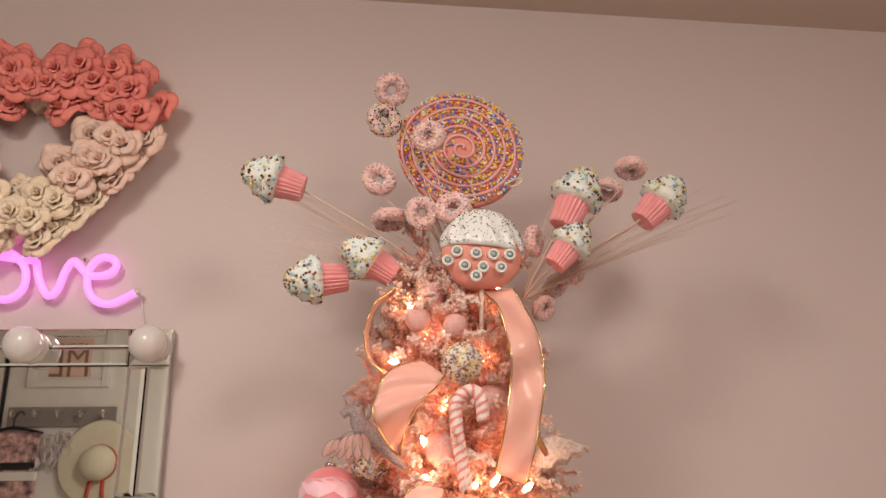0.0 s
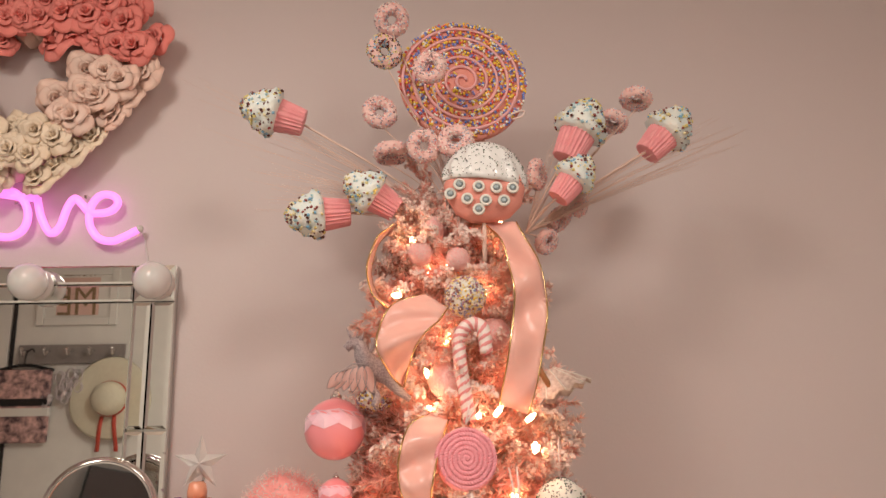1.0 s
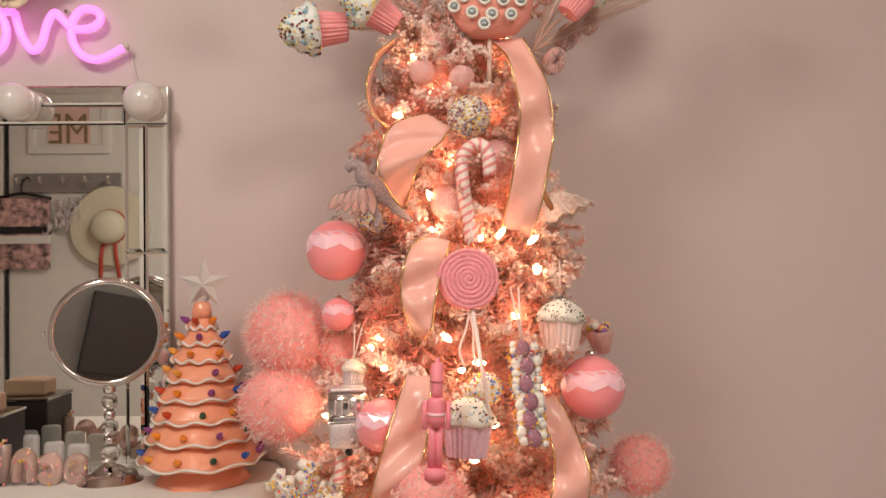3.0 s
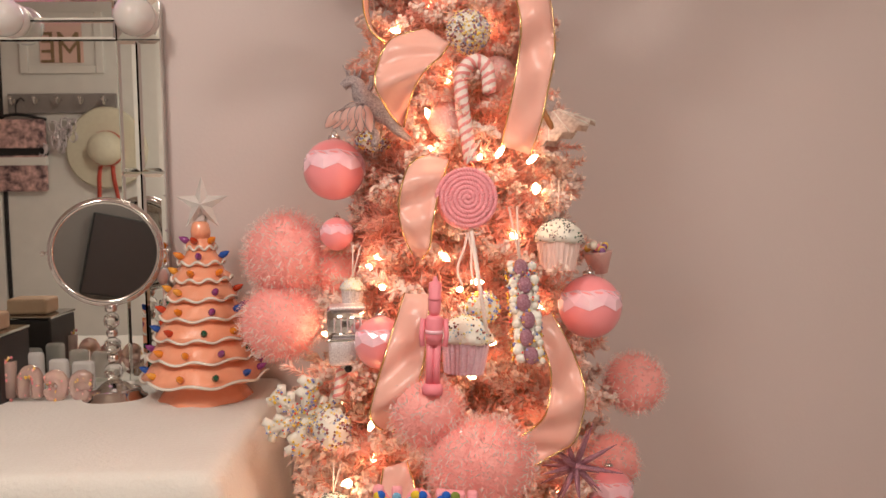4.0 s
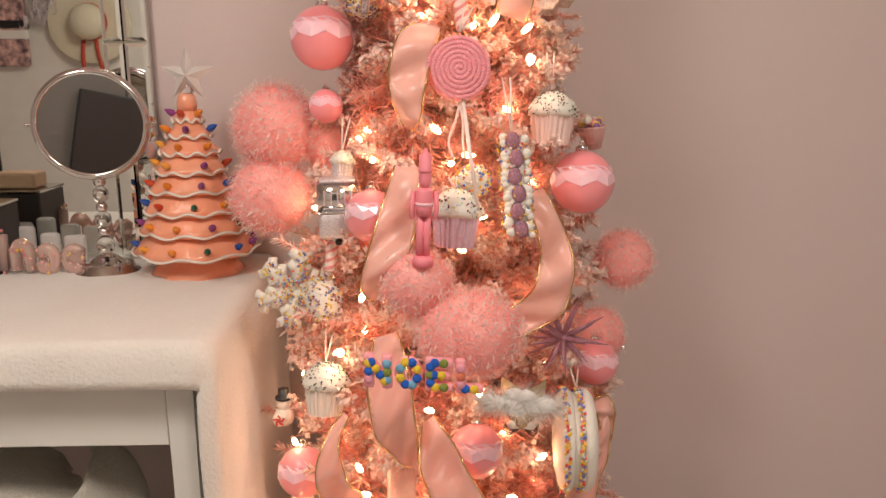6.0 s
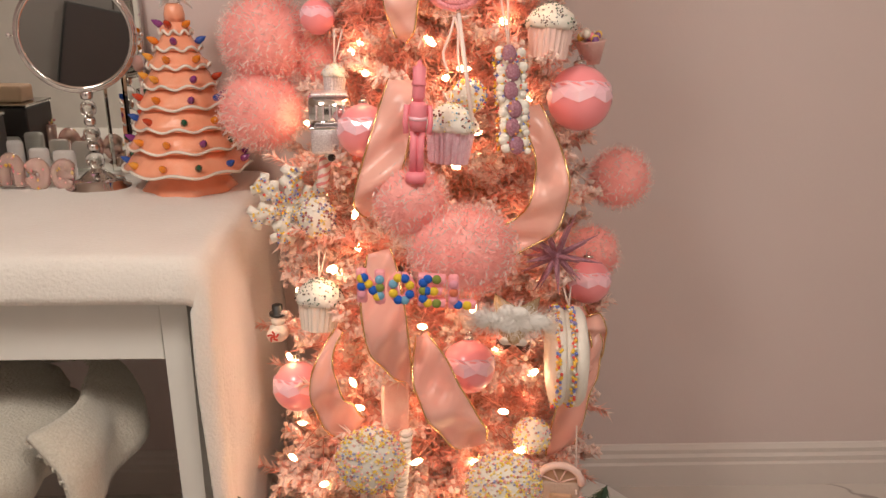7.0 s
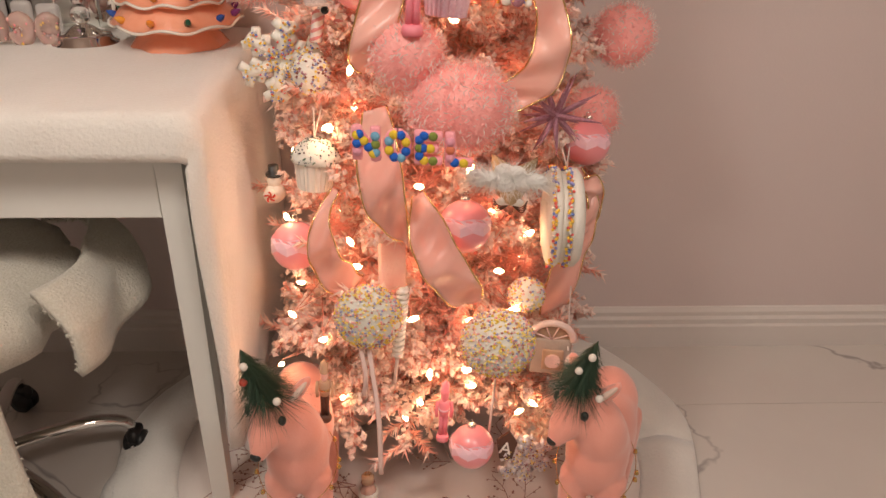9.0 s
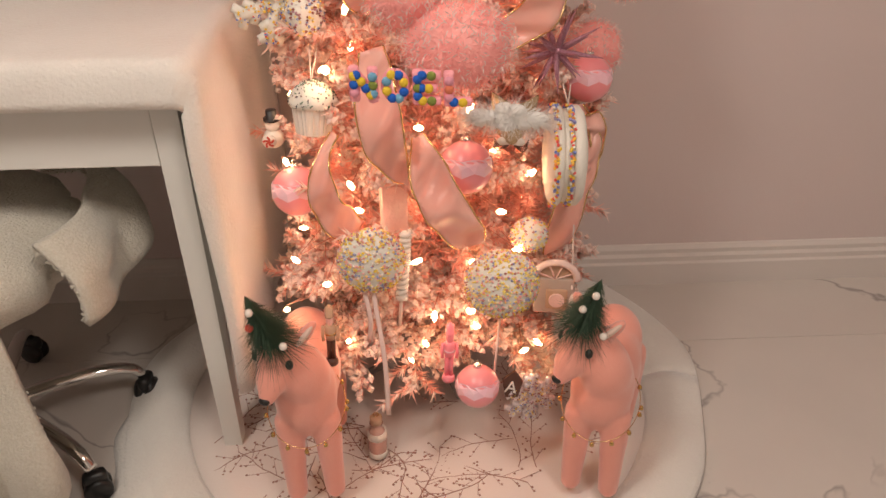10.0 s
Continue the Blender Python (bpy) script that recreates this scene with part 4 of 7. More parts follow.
def branch_mesh(name, seed, snowy):
    """A branch 0.24 long along +x with side twigs; snowy gives the share of flocking on its tips."""
    rnd = random.Random(seed)
    twig, green, snow = Build(), Build(), Build()

    def bristles(a, b, n, reach, t0=0.0):
        a, b = Vector(a), Vector(b)
        d = (b - a).normalized()
        s = d.cross(Vector((0.1, 0.3, 0.95))).normalized()
        u = d.cross(s)
        for k in range(n):
            t = (k + rnd.random()) / n
            an = rnd.uniform(0, 2 * math.pi)
            p = a.lerp(b, t)
            out = (s * math.cos(an) + u * math.sin(an)) * 0.8 + d * rnd.uniform(0.45, 1.0)
            white = rnd.random() < snowy * (t0 + t * (1 - t0))
            (snow if white else green).strand(p, p + out.normalized() * reach * rnd.uniform(0.7, 1.2), 0.0025 if white else 0.0017)

    def clump(p, r, n):
        """Lumpy flocking heaped on a tip."""
        for _ in range(n):
            q = Vector((rnd.gauss(0, 0.5), rnd.gauss(0, 0.5), rnd.gauss(0.1, 0.4))) * r
            d = Vector((rnd.uniform(-1, 1), rnd.uniform(-1, 1), rnd.uniform(-0.3, 1))).normalized()
            snow.speck(p + q, rnd.uniform(0.0042, 0.0062), d * rnd.uniform(0.0055, 0.0085))

    stem = spline([(0, 0, 0), (0.08, 0, 0.006), (0.16, 0, 0.004), (0.24, 0, -0.008)], 12)
    twig.tube(stem, 0.0024, 5, taper=lambda t: 1.2 - 0.8 * t)
    for k in range(2, 12):
        bristles(stem[k], stem[k + 1], 20, 0.021, 0.05 * k)
    for k in range(11):
        i = 2 + k
        side = 1 if k % 2 else -1
        p = stem[min(i, 12)]
        ln = rnd.uniform(0.060, 0.092) * (1.1 - 0.04 * k)
        q = p + Vector((0.70, 0.64 * side, rnd.uniform(-0.25, 0.38))).normalized() * ln
        twig.tube([p, p.lerp(q, 0.5), q], 0.0014, 4)
        bristles(p.lerp(q, 0.08), q, 44, 0.0180, 0.2)
        if snowy > 0.2 and rnd.random() < 0.72:
            clump(p.lerp(q, 0.86), 0.0150, 12)
            clump(p.lerp(q, 0.56), 0.0090, 4)
    bristles(stem[11], stem[12] + (stem[12] - stem[11]) * 0.8, 40, 0.019, 0.5)
    if snowy > 0.2:
        clump(stem[12], 0.0150, 14)
        clump(stem[10], 0.011, 7)
    me = bpy.data.meshes.new(name)
    v, f, mi = [], [], []
    for n, b in enumerate((twig, green, snow)):
        o = len(v)
        v += b.v
        f += [tuple(i + o for i in q) for q in b.f]
        mi += [n] * len(b.f)
    me.from_pydata(v, [], f)
    for mat in (TWIG, NEEDLE, FLOCK):
        me.materials.append(mat)
    me.polygons.foreach_set("material_index", mi)
    me.update()
    return me


def pink_tree():
    root = thing("christmas_tree", (AX, AY, 0.0), "slim pink flocked artificial Christmas tree covered with sweets and ribbons", "christmas tree")
    part("trunk", Build().tube([(0, 0, 0.05), (0, 0, 0.6), (0.01, 0, 1.2), (0.02, 0, 1.66)], 0.014, 10, taper=lambda t: 1.1 - 0.6 * t), TWIG, root)
    for a in (20, 110, 200, 290):
        c, s = math.cos(radians(a)), math.sin(radians(a))
        part("stand_foot", Build().tube([(0.012 * c, 0.012 * s, 0.10), (0.08 * c, 0.08 * s, 0.055), (0.15 * c, 0.15 * s, 0.042)], 0.008, 8), WOODGREY, root)
    kinds = [branch_mesh("branch", s, 0.45) for s in range(5)]
    inner = [branch_mesh("branch", 40 + s, 0.12) for s in range(3)]
    rnd = random.Random(21)
    n = 270
    for k in range(n):
        z = 0.27 + 1.36 * (k / n) ** 1.0
        a = k * 2.39996 + rnd.uniform(-0.25, 0.25)
        r = girth(z) * rnd.uniform(0.78, 1.02)
        if math.sin(a) > 0:
            r = min(r, 0.27)
        lift = rnd.uniform(2, 22) if z > 0.5 else rnd.uniform(-14, 6)
        long = r / 0.24 / max(math.cos(radians(lift)), 0.5)
        m = Matrix.Translation((0.012 * z, 0, z - 0.25 * r * math.sin(radians(lift)))) @ pose(0, 0, 0, 0, 0, math.degrees(a)) @ pose(0, 0, 0, 0, -lift, 0) @ pose(0, 0, 0, rnd.uniform(-35, 35), 0, 0) @ Matrix.Diagonal((long, max(0.85, long), max(0.85, long), 1))
        part("branch", kinds[k % 5], None, root, m=m)
    sleeve = Build()
    for _ in range(16000):
        z = 0.30 + 1.32 * rnd.random() ** 1.2
        a = rnd.uniform(math.pi * 0.9, math.pi * 2.1)
        r = girth(z) * rnd.uniform(0.58, 0.78)
        p = Vector((r * math.cos(a) + 0.012 * z, r * math.sin(a), z))
        d = Vector((math.cos(a), math.sin(a), 0)) * 0.8 + Vector((rnd.uniform(-1, 1), rnd.uniform(-1, 1), rnd.uniform(-0.5, 1)))
        sleeve.strand(p, p + d.normalized() * rnd.uniform(0.016, 0.028), 0.0021)
    part("inner_foliage", sleeve, NEEDLE, root, smooth=False, kind="stuff")
    for k in range(110):
        z = 0.32 + 1.24 * k / 110
        a = math.pi + (k * 2.39996) % math.pi + rnd.uniform(-0.2, 0.2)
        r = girth(z) * rnd.uniform(0.62, 0.80)
        m = Matrix.Translation((0.012 * z, 0, z)) @ pose(0, 0, 0, 0, 0, math.degrees(a)) @ pose(0, 0, 0, rnd.uniform(-60, 60), -rnd.uniform(-8, 30), 0) @ Matrix.Diagonal((r / 0.24, 0.95, 0.95, 1))
        part("branch", inner[k % 3], None, root, m=m)
    for k in range(22):
        a = radians(-165 + 150 * (k + rnd.uniform(-0.4, 0.4)) / 21)
        z = rnd.uniform(0.30, 0.44)
        m = Matrix.Translation((0.01, 0, z)) @ pose(0, 0, 0, 0, 0, math.degrees(a)) @ pose(0, 0, 0, 0, rnd.uniform(8, 26), 0) @ pose(0, 0, 0, rnd.uniform(-35, 35), 0, 0) @ Matrix.Scale(rnd.uniform(1.05, 1.3), 4)
        part("branch", kinds[k % 5], None, root, m=m)
    for k in range(26):
        z = 1.55 + 0.13 * rnd.random()
        a = rnd.uniform(0, 6.28)
        m = Matrix.Translation((0.018, 0, z - 0.08)) @ pose(0, 0, 0, 0, 0, math.degrees(a)) @ pose(0, 0, 0, 0, -rnd.uniform(30, 65), 0) @ Matrix.Scale(rnd.uniform(0.45, 0.72), 4)
        part("branch", kinds[k % 5], None, root, m=m)


pink_tree()

# ---- fairy lights ----
high = [(-0.017, 1.330, 1.570), (0.041, 1.320, 1.520), (-0.042, 1.300, 1.469), (0.006, 1.270, 1.334), (0.006, 1.260, 1.284), (0.110, 1.250, 1.274), (0.139, 1.340, 1.599), (0.169, 1.270, 1.222), (0.164, 1.290, 1.265), (-0.088, 1.250, 1.103), (-0.066, 1.230, 1.076), (0.029, 1.200, 1.121), (0.069, 1.190, 1.087), (0.006, 1.250, 1.283)]
low = [(0.065, 1.170, 0.951), (-0.085, 1.180, 0.875), (-0.122, 1.200, 0.786), (0.095, 1.180, 0.999), (0.168, 1.250, 1.218), (0.012, 1.150, 0.709), (0.092, 1.150, 0.741), (-0.206, 1.250, 0.613), (-0.092, 1.160, 0.608), (-0.081, 1.150, 0.571), (0.194, 1.180, 0.616), (0.138, 1.140, 0.568), (0.165, 1.140, 0.495), (-0.147, 1.150, 0.432), (-0.197, 1.190, 0.455), (-0.229, 1.200, 0.346), (0.032, 1.120, 0.386), (0.092, 1.120, 0.388), (0.009, 1.130, 0.487), (-0.121, 1.220, 0.777)]
foot = [(0.034, 1.160, 0.351), (0.018, 1.170, 0.281), (-0.013, 1.180, 0.248), (-0.122, 1.180, 0.286), (0.192, 1.170, 0.258), (0.214, 1.180, 0.274), (0.094, 1.150, 0.366), (0.102, 1.150, 0.334)]
string = thing("fairy_lights", high[0], "string of warm white miniature lights on the tree", "string lights")
wire = Build()
rnd = random.Random(4)
# extra bulbs added inside the tree to lighten its dark gaps
deep = []
for k in range(30):
    z = 0.36 + 1.20 * k / 29
    a = math.pi * (1.04 + 0.92 * ((k * 0.618) % 1.0))
    deep.append((AX + 0.012 * z + 0.66 * girth(z) * math.cos(a), AY + 0.66 * girth(z) * math.sin(a), z))
deep += [(AX - 0.86 * girth(z), y, z) for z, y in ((0.42, 1.36), (0.70, 1.34), (0.98, 1.36))]
# more bulbs added behind the tree to brighten the wall beside it
deep += [(AX + side * 0.80 * girth(z), AY + 0.13, z) for z in (0.55, 0.80, 1.05, 1.30) for side in (-1, 1)]
spots = sorted(high + low + foot + deep, key=lambda p: -p[2])
for k, p in enumerate(spots):
    p = Vector(p)
    d = Vector((rnd.uniform(-0.7, 0.7), -0.6, rnd.uniform(-0.2, 1))).normalized()
    m = Matrix.Translation(p - Vector(high[0])) @ d.to_track_quat("Z", "Y").to_matrix().to_4x4()
    b = part("bulb", Build().lathe([(0.0030, -0.005), (0.0046, 0.002), (0.0044, 0.009), (0.0027, 0.014), (0.0007, 0.018)], 10), BULB, string, m=m)
    part("bulb_socket", Build().lathe([(0.0030, -0.014), (0.0032, -0.004)], 8), TWIG, b)
    if k:
        q = Vector(spots[k - 1])
        mid = (p + q) / 2 + Vector((0, 0.16, -0.02))
        wire.tube([v - Vector(high[0]) for v in spline([q + Vector((0, 0.015, 0)), mid, p + Vector((0, 0.015, 0))], 8)], 0.0009, 4)
part("wire", wire, TWIG, string)
for k, p in enumerate(spots):
    data = bpy.data.lights.new("fairy_light_glow", "POINT")
    data.energy, data.color, data.shadow_soft_size = ((0.11 if p[2] < 1.0 else 0.08) if p in deep else (0.042 if p[2] < 1.1 else 0.036)), (1.0, 0.62, 0.42), 0.028
    new("fairy_light_glow", data).location = Vector(p) + Vector((0, -0.026, 0.010))

# ---- ribbons ----
def ribbon(left, right, bulge=0.03, label="peach satin ribbon with gold wired edges on the tree"):
    n = 26
    le, ri = spline(left, n), spline(right, n)
    o = (le[0] + ri[0]) / 2
    root = thing("satin_ribbon", o, label, "ribbon", "ribbons on the tree")
    rnd = random.Random(int(o.x * 1000))
    ph = rnd.uniform(0, 6)
    rows = []
    for i in range(n + 1):
        lift = math.sin(math.pi * i / n) * bulge
        row = []
        for j in range(9):
            u = j / 8
            cup = 0.010 * (1 - (2 * u - 1) ** 2) * math.sin(i * 0.45 + ph) + 0.005 * math.sin(i * 0.8 + 5 * u + ph)
            row.append(le[i].lerp(ri[i], u) + Vector((0, -lift - cup, 0)) - o)
        rows.append(row)
    part("band", Build().sheet(rows, 0.0008), RIBBON, root)
    part("gold_edge", Build().tube([r[0] for r in rows], 0.0016, 6), GOLD, root, "gold wire edge")
    part("gold_edge", Build().tube([r[-1] for r in rows], 0.0016, 6), GOLD, root, "gold wire edge")


ribbon([(0.000, 1.260, 1.463), (-0.049, 1.250, 1.443), (-0.073, 1.240, 1.385), (-0.057, 1.250, 1.343), (-0.037, 1.270, 1.318)], [(0.038, 1.240, 1.438), (0.022, 1.230, 1.414), (-0.006, 1.230, 1.386), (-0.022, 1.250, 1.356), (-0.033, 1.270, 1.318)])
ribbon([(0.102, 1.300, 1.594), (0.126, 1.270, 1.552), (0.138, 1.250, 1.496), (0.141, 1.240, 1.441), (0.130, 1.230, 1.370), (0.115, 1.240, 1.287)], [(0.157, 1.300, 1.592), (0.183, 1.280, 1.530), (0.194, 1.260, 1.461), (0.190, 1.250, 1.406), (0.176, 1.240, 1.336), (0.159, 1.250, 1.273)], 0.02)
ribbon([(0.006, 1.230, 1.275), (-0.024, 1.220, 1.257), (-0.039, 1.210, 1.207), (-0.035, 1.210, 1.165), (-0.021, 1.210, 1.127)], [(0.035, 1.220, 1.265), (0.022, 1.210, 1.231), (0.010, 1.200, 1.181), (0.004, 1.200, 1.140), (-0.007, 1.200, 1.120)])
ribbon([(-0.032, 1.170, 1.075), (-0.053, 1.160, 1.013), (-0.073, 1.150, 0.949), (-0.081, 1.150, 0.903), (-0.066, 1.150, 0.882)], [(0.003, 1.160, 1.073), (-0.002, 1.150, 1.006), (-0.014, 1.140, 0.959), (-0.031, 1.140, 0.918), (-0.050, 1.140, 0.881)])
ribbon([(0.147, 1.200, 1.028), (0.173, 1.190, 0.979), (0.177, 1.180, 0.930), (0.157, 1.170, 0.881), (0.106, 1.160, 0.853)], [(0.187, 1.210, 1.035), (0.223, 1.200, 0.959), (0.228, 1.190, 0.900), (0.205, 1.180, 0.847), (0.148, 1.160, 0.820)], 0.02)
ribbon([(-0.064, 1.130, 0.833), (-0.073, 1.120, 0.772), (-0.065, 1.110, 0.714), (-0.040, 1.110, 0.666), (-0.006, 1.120, 0.630)], [(-0.031, 1.130, 0.842), (-0.019, 1.120, 0.807), (-0.009, 1.110, 0.750), (-0.004, 1.110, 0.695), (-0.001, 1.120, 0.626)])
ribbon([(0.005, 1.120, 0.709), (0.000, 1.110, 0.658), (0.013, 1.100, 0.616), (0.039, 1.100, 0.567), (0.072, 1.110, 0.518)], [(0.021, 1.120, 0.715), (0.052, 1.110, 0.677), (0.081, 1.100, 0.625), (0.108, 1.100, 0.577), (0.112, 1.110, 0.538)])
ribbon([(-0.119, 1.170, 0.698), (-0.148, 1.160, 0.653), (-0.154, 1.150, 0.614), (-0.142, 1.150, 0.559), (-0.114, 1.160, 0.504)], [(-0.106, 1.160, 0.698), (-0.120, 1.150, 0.669), (-0.110, 1.140, 0.624), (-0.091, 1.140, 0.592), (-0.075, 1.150, 0.553)])
ribbon([(0.256, 1.250, 0.697), (0.275, 1.240, 0.631), (0.256, 1.220, 0.579), (0.232, 1.210, 0.520), (0.227, 1.220, 0.434)], [(0.281, 1.250, 0.699), (0.313, 1.250, 0.642), (0.308, 1.240, 0.589), (0.292, 1.230, 0.530), (0.278, 1.230, 0.446)], 0.01)
ribbon([(-0.049, 1.300, 1.593), (-0.078, 1.290, 1.563), (-0.093, 1.280, 1.513), (-0.083, 1.290, 1.468), (-0.051, 1.300, 1.443)], [(-0.047, 1.360, 1.606), (-0.076, 1.350, 1.572), (-0.090, 1.340, 1.525), (-0.081, 1.350, 1.480), (-0.050, 1.360, 1.456)], 0.0, "peach satin ribbon loop standing out from the tree")
ribbon([(0.238, 1.240, 0.657), (0.302, 1.260, 0.686), (0.323, 1.260, 0.646), (0.312, 1.250, 0.591)], [(0.233, 1.230, 0.632), (0.280, 1.240, 0.666), (0.294, 1.240, 0.636), (0.284, 1.230, 0.592)], 0.01)

# ---- ornament kinds ----
HUNG = "ornaments on the tree"


def hanger(p, top, root, mat=CORD, w=0.0012, spread=0.006):
    o = Vector(root.location)
    inv = root.matrix_basis.inverted()
    for s in (-1, 1):
        a, b = inv @ Vector(p), inv @ (Vector(top) + Vector((s * spread, 0, 0)))
        part("hanging_cord", Build().tube([a, a.lerp(b, 0.5), b], w, 5), mat, root)


def glass_ball(p, r, spin=0, label="pearly pink bauble with an iridescent faceted band"):
    r *= 0.92
    root = thing("bauble", face_to(p, spin, 0, -12), label, "bauble", "pink baubles on the tree")
    part("globe", Build().ball(r, (0, 0, 0), 32), BALLPINK, root)
    n = 14
    v, f = [], []
    rows = ((0.44, 0.03, 0.0), (0.28, 0.05, 0.5), (0.08, -0.05, 0.0), (-0.10, 0.09, 0.0))
    for j in range(n):
        for z, saw, s in rows:
            z += saw * (1 if j % 2 else -1)
            a = 2 * math.pi * (j + s) / n
            q = math.sqrt(1 - z * z) * 1.034
            v.append((r * q * math.cos(a), r * q * math.sin(a), r * z * 1.030))
    for j in range(n):
        k = (j + 1) % n
        for i in range(3):
            f.append((j * 4 + i, j * 4 + i + 1, k * 4 + i + 1))
            f.append((j * 4 + i, k * 4 + i + 1, k * 4 + i))
    part("facet_band", Build().add(v, f), BALLSHEEN, root, "iridescent faceted band", smooth=False)
    part("cap", Build().lathe([(r * 0.2, r * 0.97), (r * 0.2, r * 1.12), (r * 0.16, r * 1.14), (r * 0.05, r * 1.15)], 16), CHROME, root)
    part("loop", Build().tube([(r * 0.09 * math.cos(a), 0, r * 1.22 + r * 0.09 * math.sin(a)) for a in np.linspace(0, 6.28, 12)], r * 0.015, 5), CHROME, root)
    return root


def glitter_ball(p, r, mat=GLITPINK):
    root = thing("glitter_ball", Matrix.Translation(p), "small pink glitter ball among the branches", "ball ornament", HUNG)
    part("globe", Build().ball(r, (0, 0, 0), 20), mat, root)
    specks = Build()
    for q in on_ball(r * 1.01, 160, int(p[0] * 999)):
        specks.speck(q, 0.0008)
    part("glitter", specks, SPARK, root, kind="stuff")


def pompom(p, r, seed, squash=(1, 1, 1)):
    root = thing("tinsel_pompom", Matrix.Translation(p), "fluffy pink tinsel pompom with shiny foil strands", "pompom", "tinsel pompoms on the tree")
    rnd = random.Random(seed)
    lump = lambda a, i: 1 + 0.035 * math.sin(7 * a + 2.3 * i) + 0.03 * math.sin(13 * a - 1.7 * i)
    rows = [(max(0.01, math.sin(math.pi * i / 18)) * r * 0.90, -math.cos(math.pi * i / 18) * r * 0.90) for i in range(19)]
    part("core", Build().lathe(rows, 36, Matrix.Diagonal((*squash, 1)), lump), TINSEL, root)
    fluff, foil = Build(), Build()
    big = min(1.5, (r / 0.06) ** 2)
    jit = lambda w: Vector((rnd.uniform(-1, 1), rnd.uniform(-1, 1), rnd.uniform(-1, 1))) * w
    for q in on_ball(1.0, int(2400 * big), seed, squash):
        a = q * r * rnd.uniform(0.84, 0.90)
        fluff.strand(a, a + q * r * rnd.uniform(0.10, 0.24) + jit(r * 0.13), 0.00045)
    for q in on_ball(1.0, int(900 * big), seed + 1, squash):
        b = q * r * rnd.uniform(0.92, 1.10) + jit(r * 0.05)
        d = jit(0.0044) + q * 0.001
        s = d.cross(Vector((0.2, 0.9, 0.3))).normalized() * 0.00062
        foil.add([b - d - s, b - d + s, b + s * 1.1 + q * 0.0012, b - s + q * 0.0012, b + d], [(0, 1, 2, 3), (3, 2, 4)])
    part("fluff", fluff, TINSEL, root, smooth=False, kind="stuff")
    part("foil", foil, SPARK, root, smooth=False, kind="stuff")


def cupcake(p, hgt, m, wrap, icing, bits, label, group, swirl=True, seed=1):
    """A cupcake standing along z, its middle at p."""
    root = thing("cupcake_ornament", m, label, "cupcake ornament", group)
    rnd = random.Random(seed)
    r0, r1, hc = (hgt * 0.20, hgt * 0.275, hgt * 0.42) if swirl else (hgt * 0.32, hgt * 0.42, hgt * 0.52)
    pleat = lambda a, i: 1 + 0.035 * (1 if math.sin(24 * a) > 0 else -1)
    part("wrapper", Build().lathe([(r0 * 0.9, -hgt * 0.5), (r0, -hgt * 0.49), (r1 * 0.93, -hgt * 0.5 + hc), (r1 * 0.8, -hgt * 0.5 + hc)], 72, wave=pleat), wrap, root, smooth=False)
    z0 = -hgt * 0.5 + hc - hgt * 0.02
    if swirl:
        prof = [(r1 * 0.95, z0), (r1 * 1.32, z0 + hgt * 0.05), (r1 * 1.34, z0 + hgt * 0.15), (r1 * 1.08, z0 + hgt * 0.22), (r1 * 1.08, z0 + hgt * 0.31), (r1 * 0.76, z0 + hgt * 0.40), (r1 * 0.70, z0 + hgt * 0.47), (r1 * 0.32, z0 + hgt * 0.55), (r1 * 0.05, z0 + hgt * 0.60)]
    else:
        prof = [(r1 * 0.9, z0), (r1 * 1.08, z0 + hgt * 0.05), (r1 * 1.02, z0 + hgt * 0.16), (r1 * 0.85, z0 + hgt * 0.28), (r1 * 0.55, z0 + hgt * 0.40), (r1 * 0.2, z0 + hgt * 0.47), (r1 * 0.03, z0 + hgt * 0.48)]
    part("icing", Build().lathe(prof, 40, wave=lambda a, i: 1 + 0.06 * math.sin(5 * a + 1.3 * i) + 0.05 * math.sin(11 * a + 2.1 * i) + 0.03 * math.sin(17 * a + i)), icing, root)
    dots = Build()
    for _ in range(300):
        k = rnd.uniform(0.6, len(prof) - 1.5)
        i = int(k)
        r = prof[i][0] + (prof[i + 1][0] - prof[i][0]) * (k - i)
        z = prof[i][1] + (prof[i + 1][1] - prof[i][1]) * (k - i)
        a = rnd.uniform(0, 6.28)
        q = Vector((r * 1.02 * math.cos(a), r * 1.02 * math.sin(a), z))
        dots.speck(q, hgt * rnd.uniform(0.010, bits[1]), None if rnd.random() < 0.6 else Vector((rnd.uniform(-1, 1), rnd.uniform(-1, 1), rnd.uniform(-1, 1))).normalized() * hgt * 0.03)
    part("sprinkle_coat", dots, bits[0], root, kind="stuff")
    return root


def along(base, tip):
    """A pose at the middle of base and tip with z from base to tip."""
    base, tip = Vector(base), Vector(tip)
    z = (tip - base).normalized()
    y = (Vector((0, 1, 0)) - z * z.y).normalized()
    x = y.cross(z)
    return Matrix.Translation((base + tip) / 2) @ Matrix((x, y, z)).transposed().to_4x4(), (tip - base).length


def pick_cupcake(base, tip, start, seed):
    m, ln = along(base, tip)
    root = cupcake(None, ln * 1.02, m, WRAPPER, ICEBLUE, (CONFETTI, 0.038), "sprinkled cupcake pick in a pink wrapper on a wire stem", "cupcake picks in the tree top", seed=seed)
    inv = m.inverted()
    rnd = random.Random(seed)
    b0, s0 = Vector(base), Vector(start)
    part("stem", Build().tube([inv @ p for p in spline([s0, s0.lerp(b0, 0.5) + Vector((0, 0, 0.008)), b0 + (Vector(tip) - b0) * 0.1], 10)], 0.0022, 6), STICK, root)


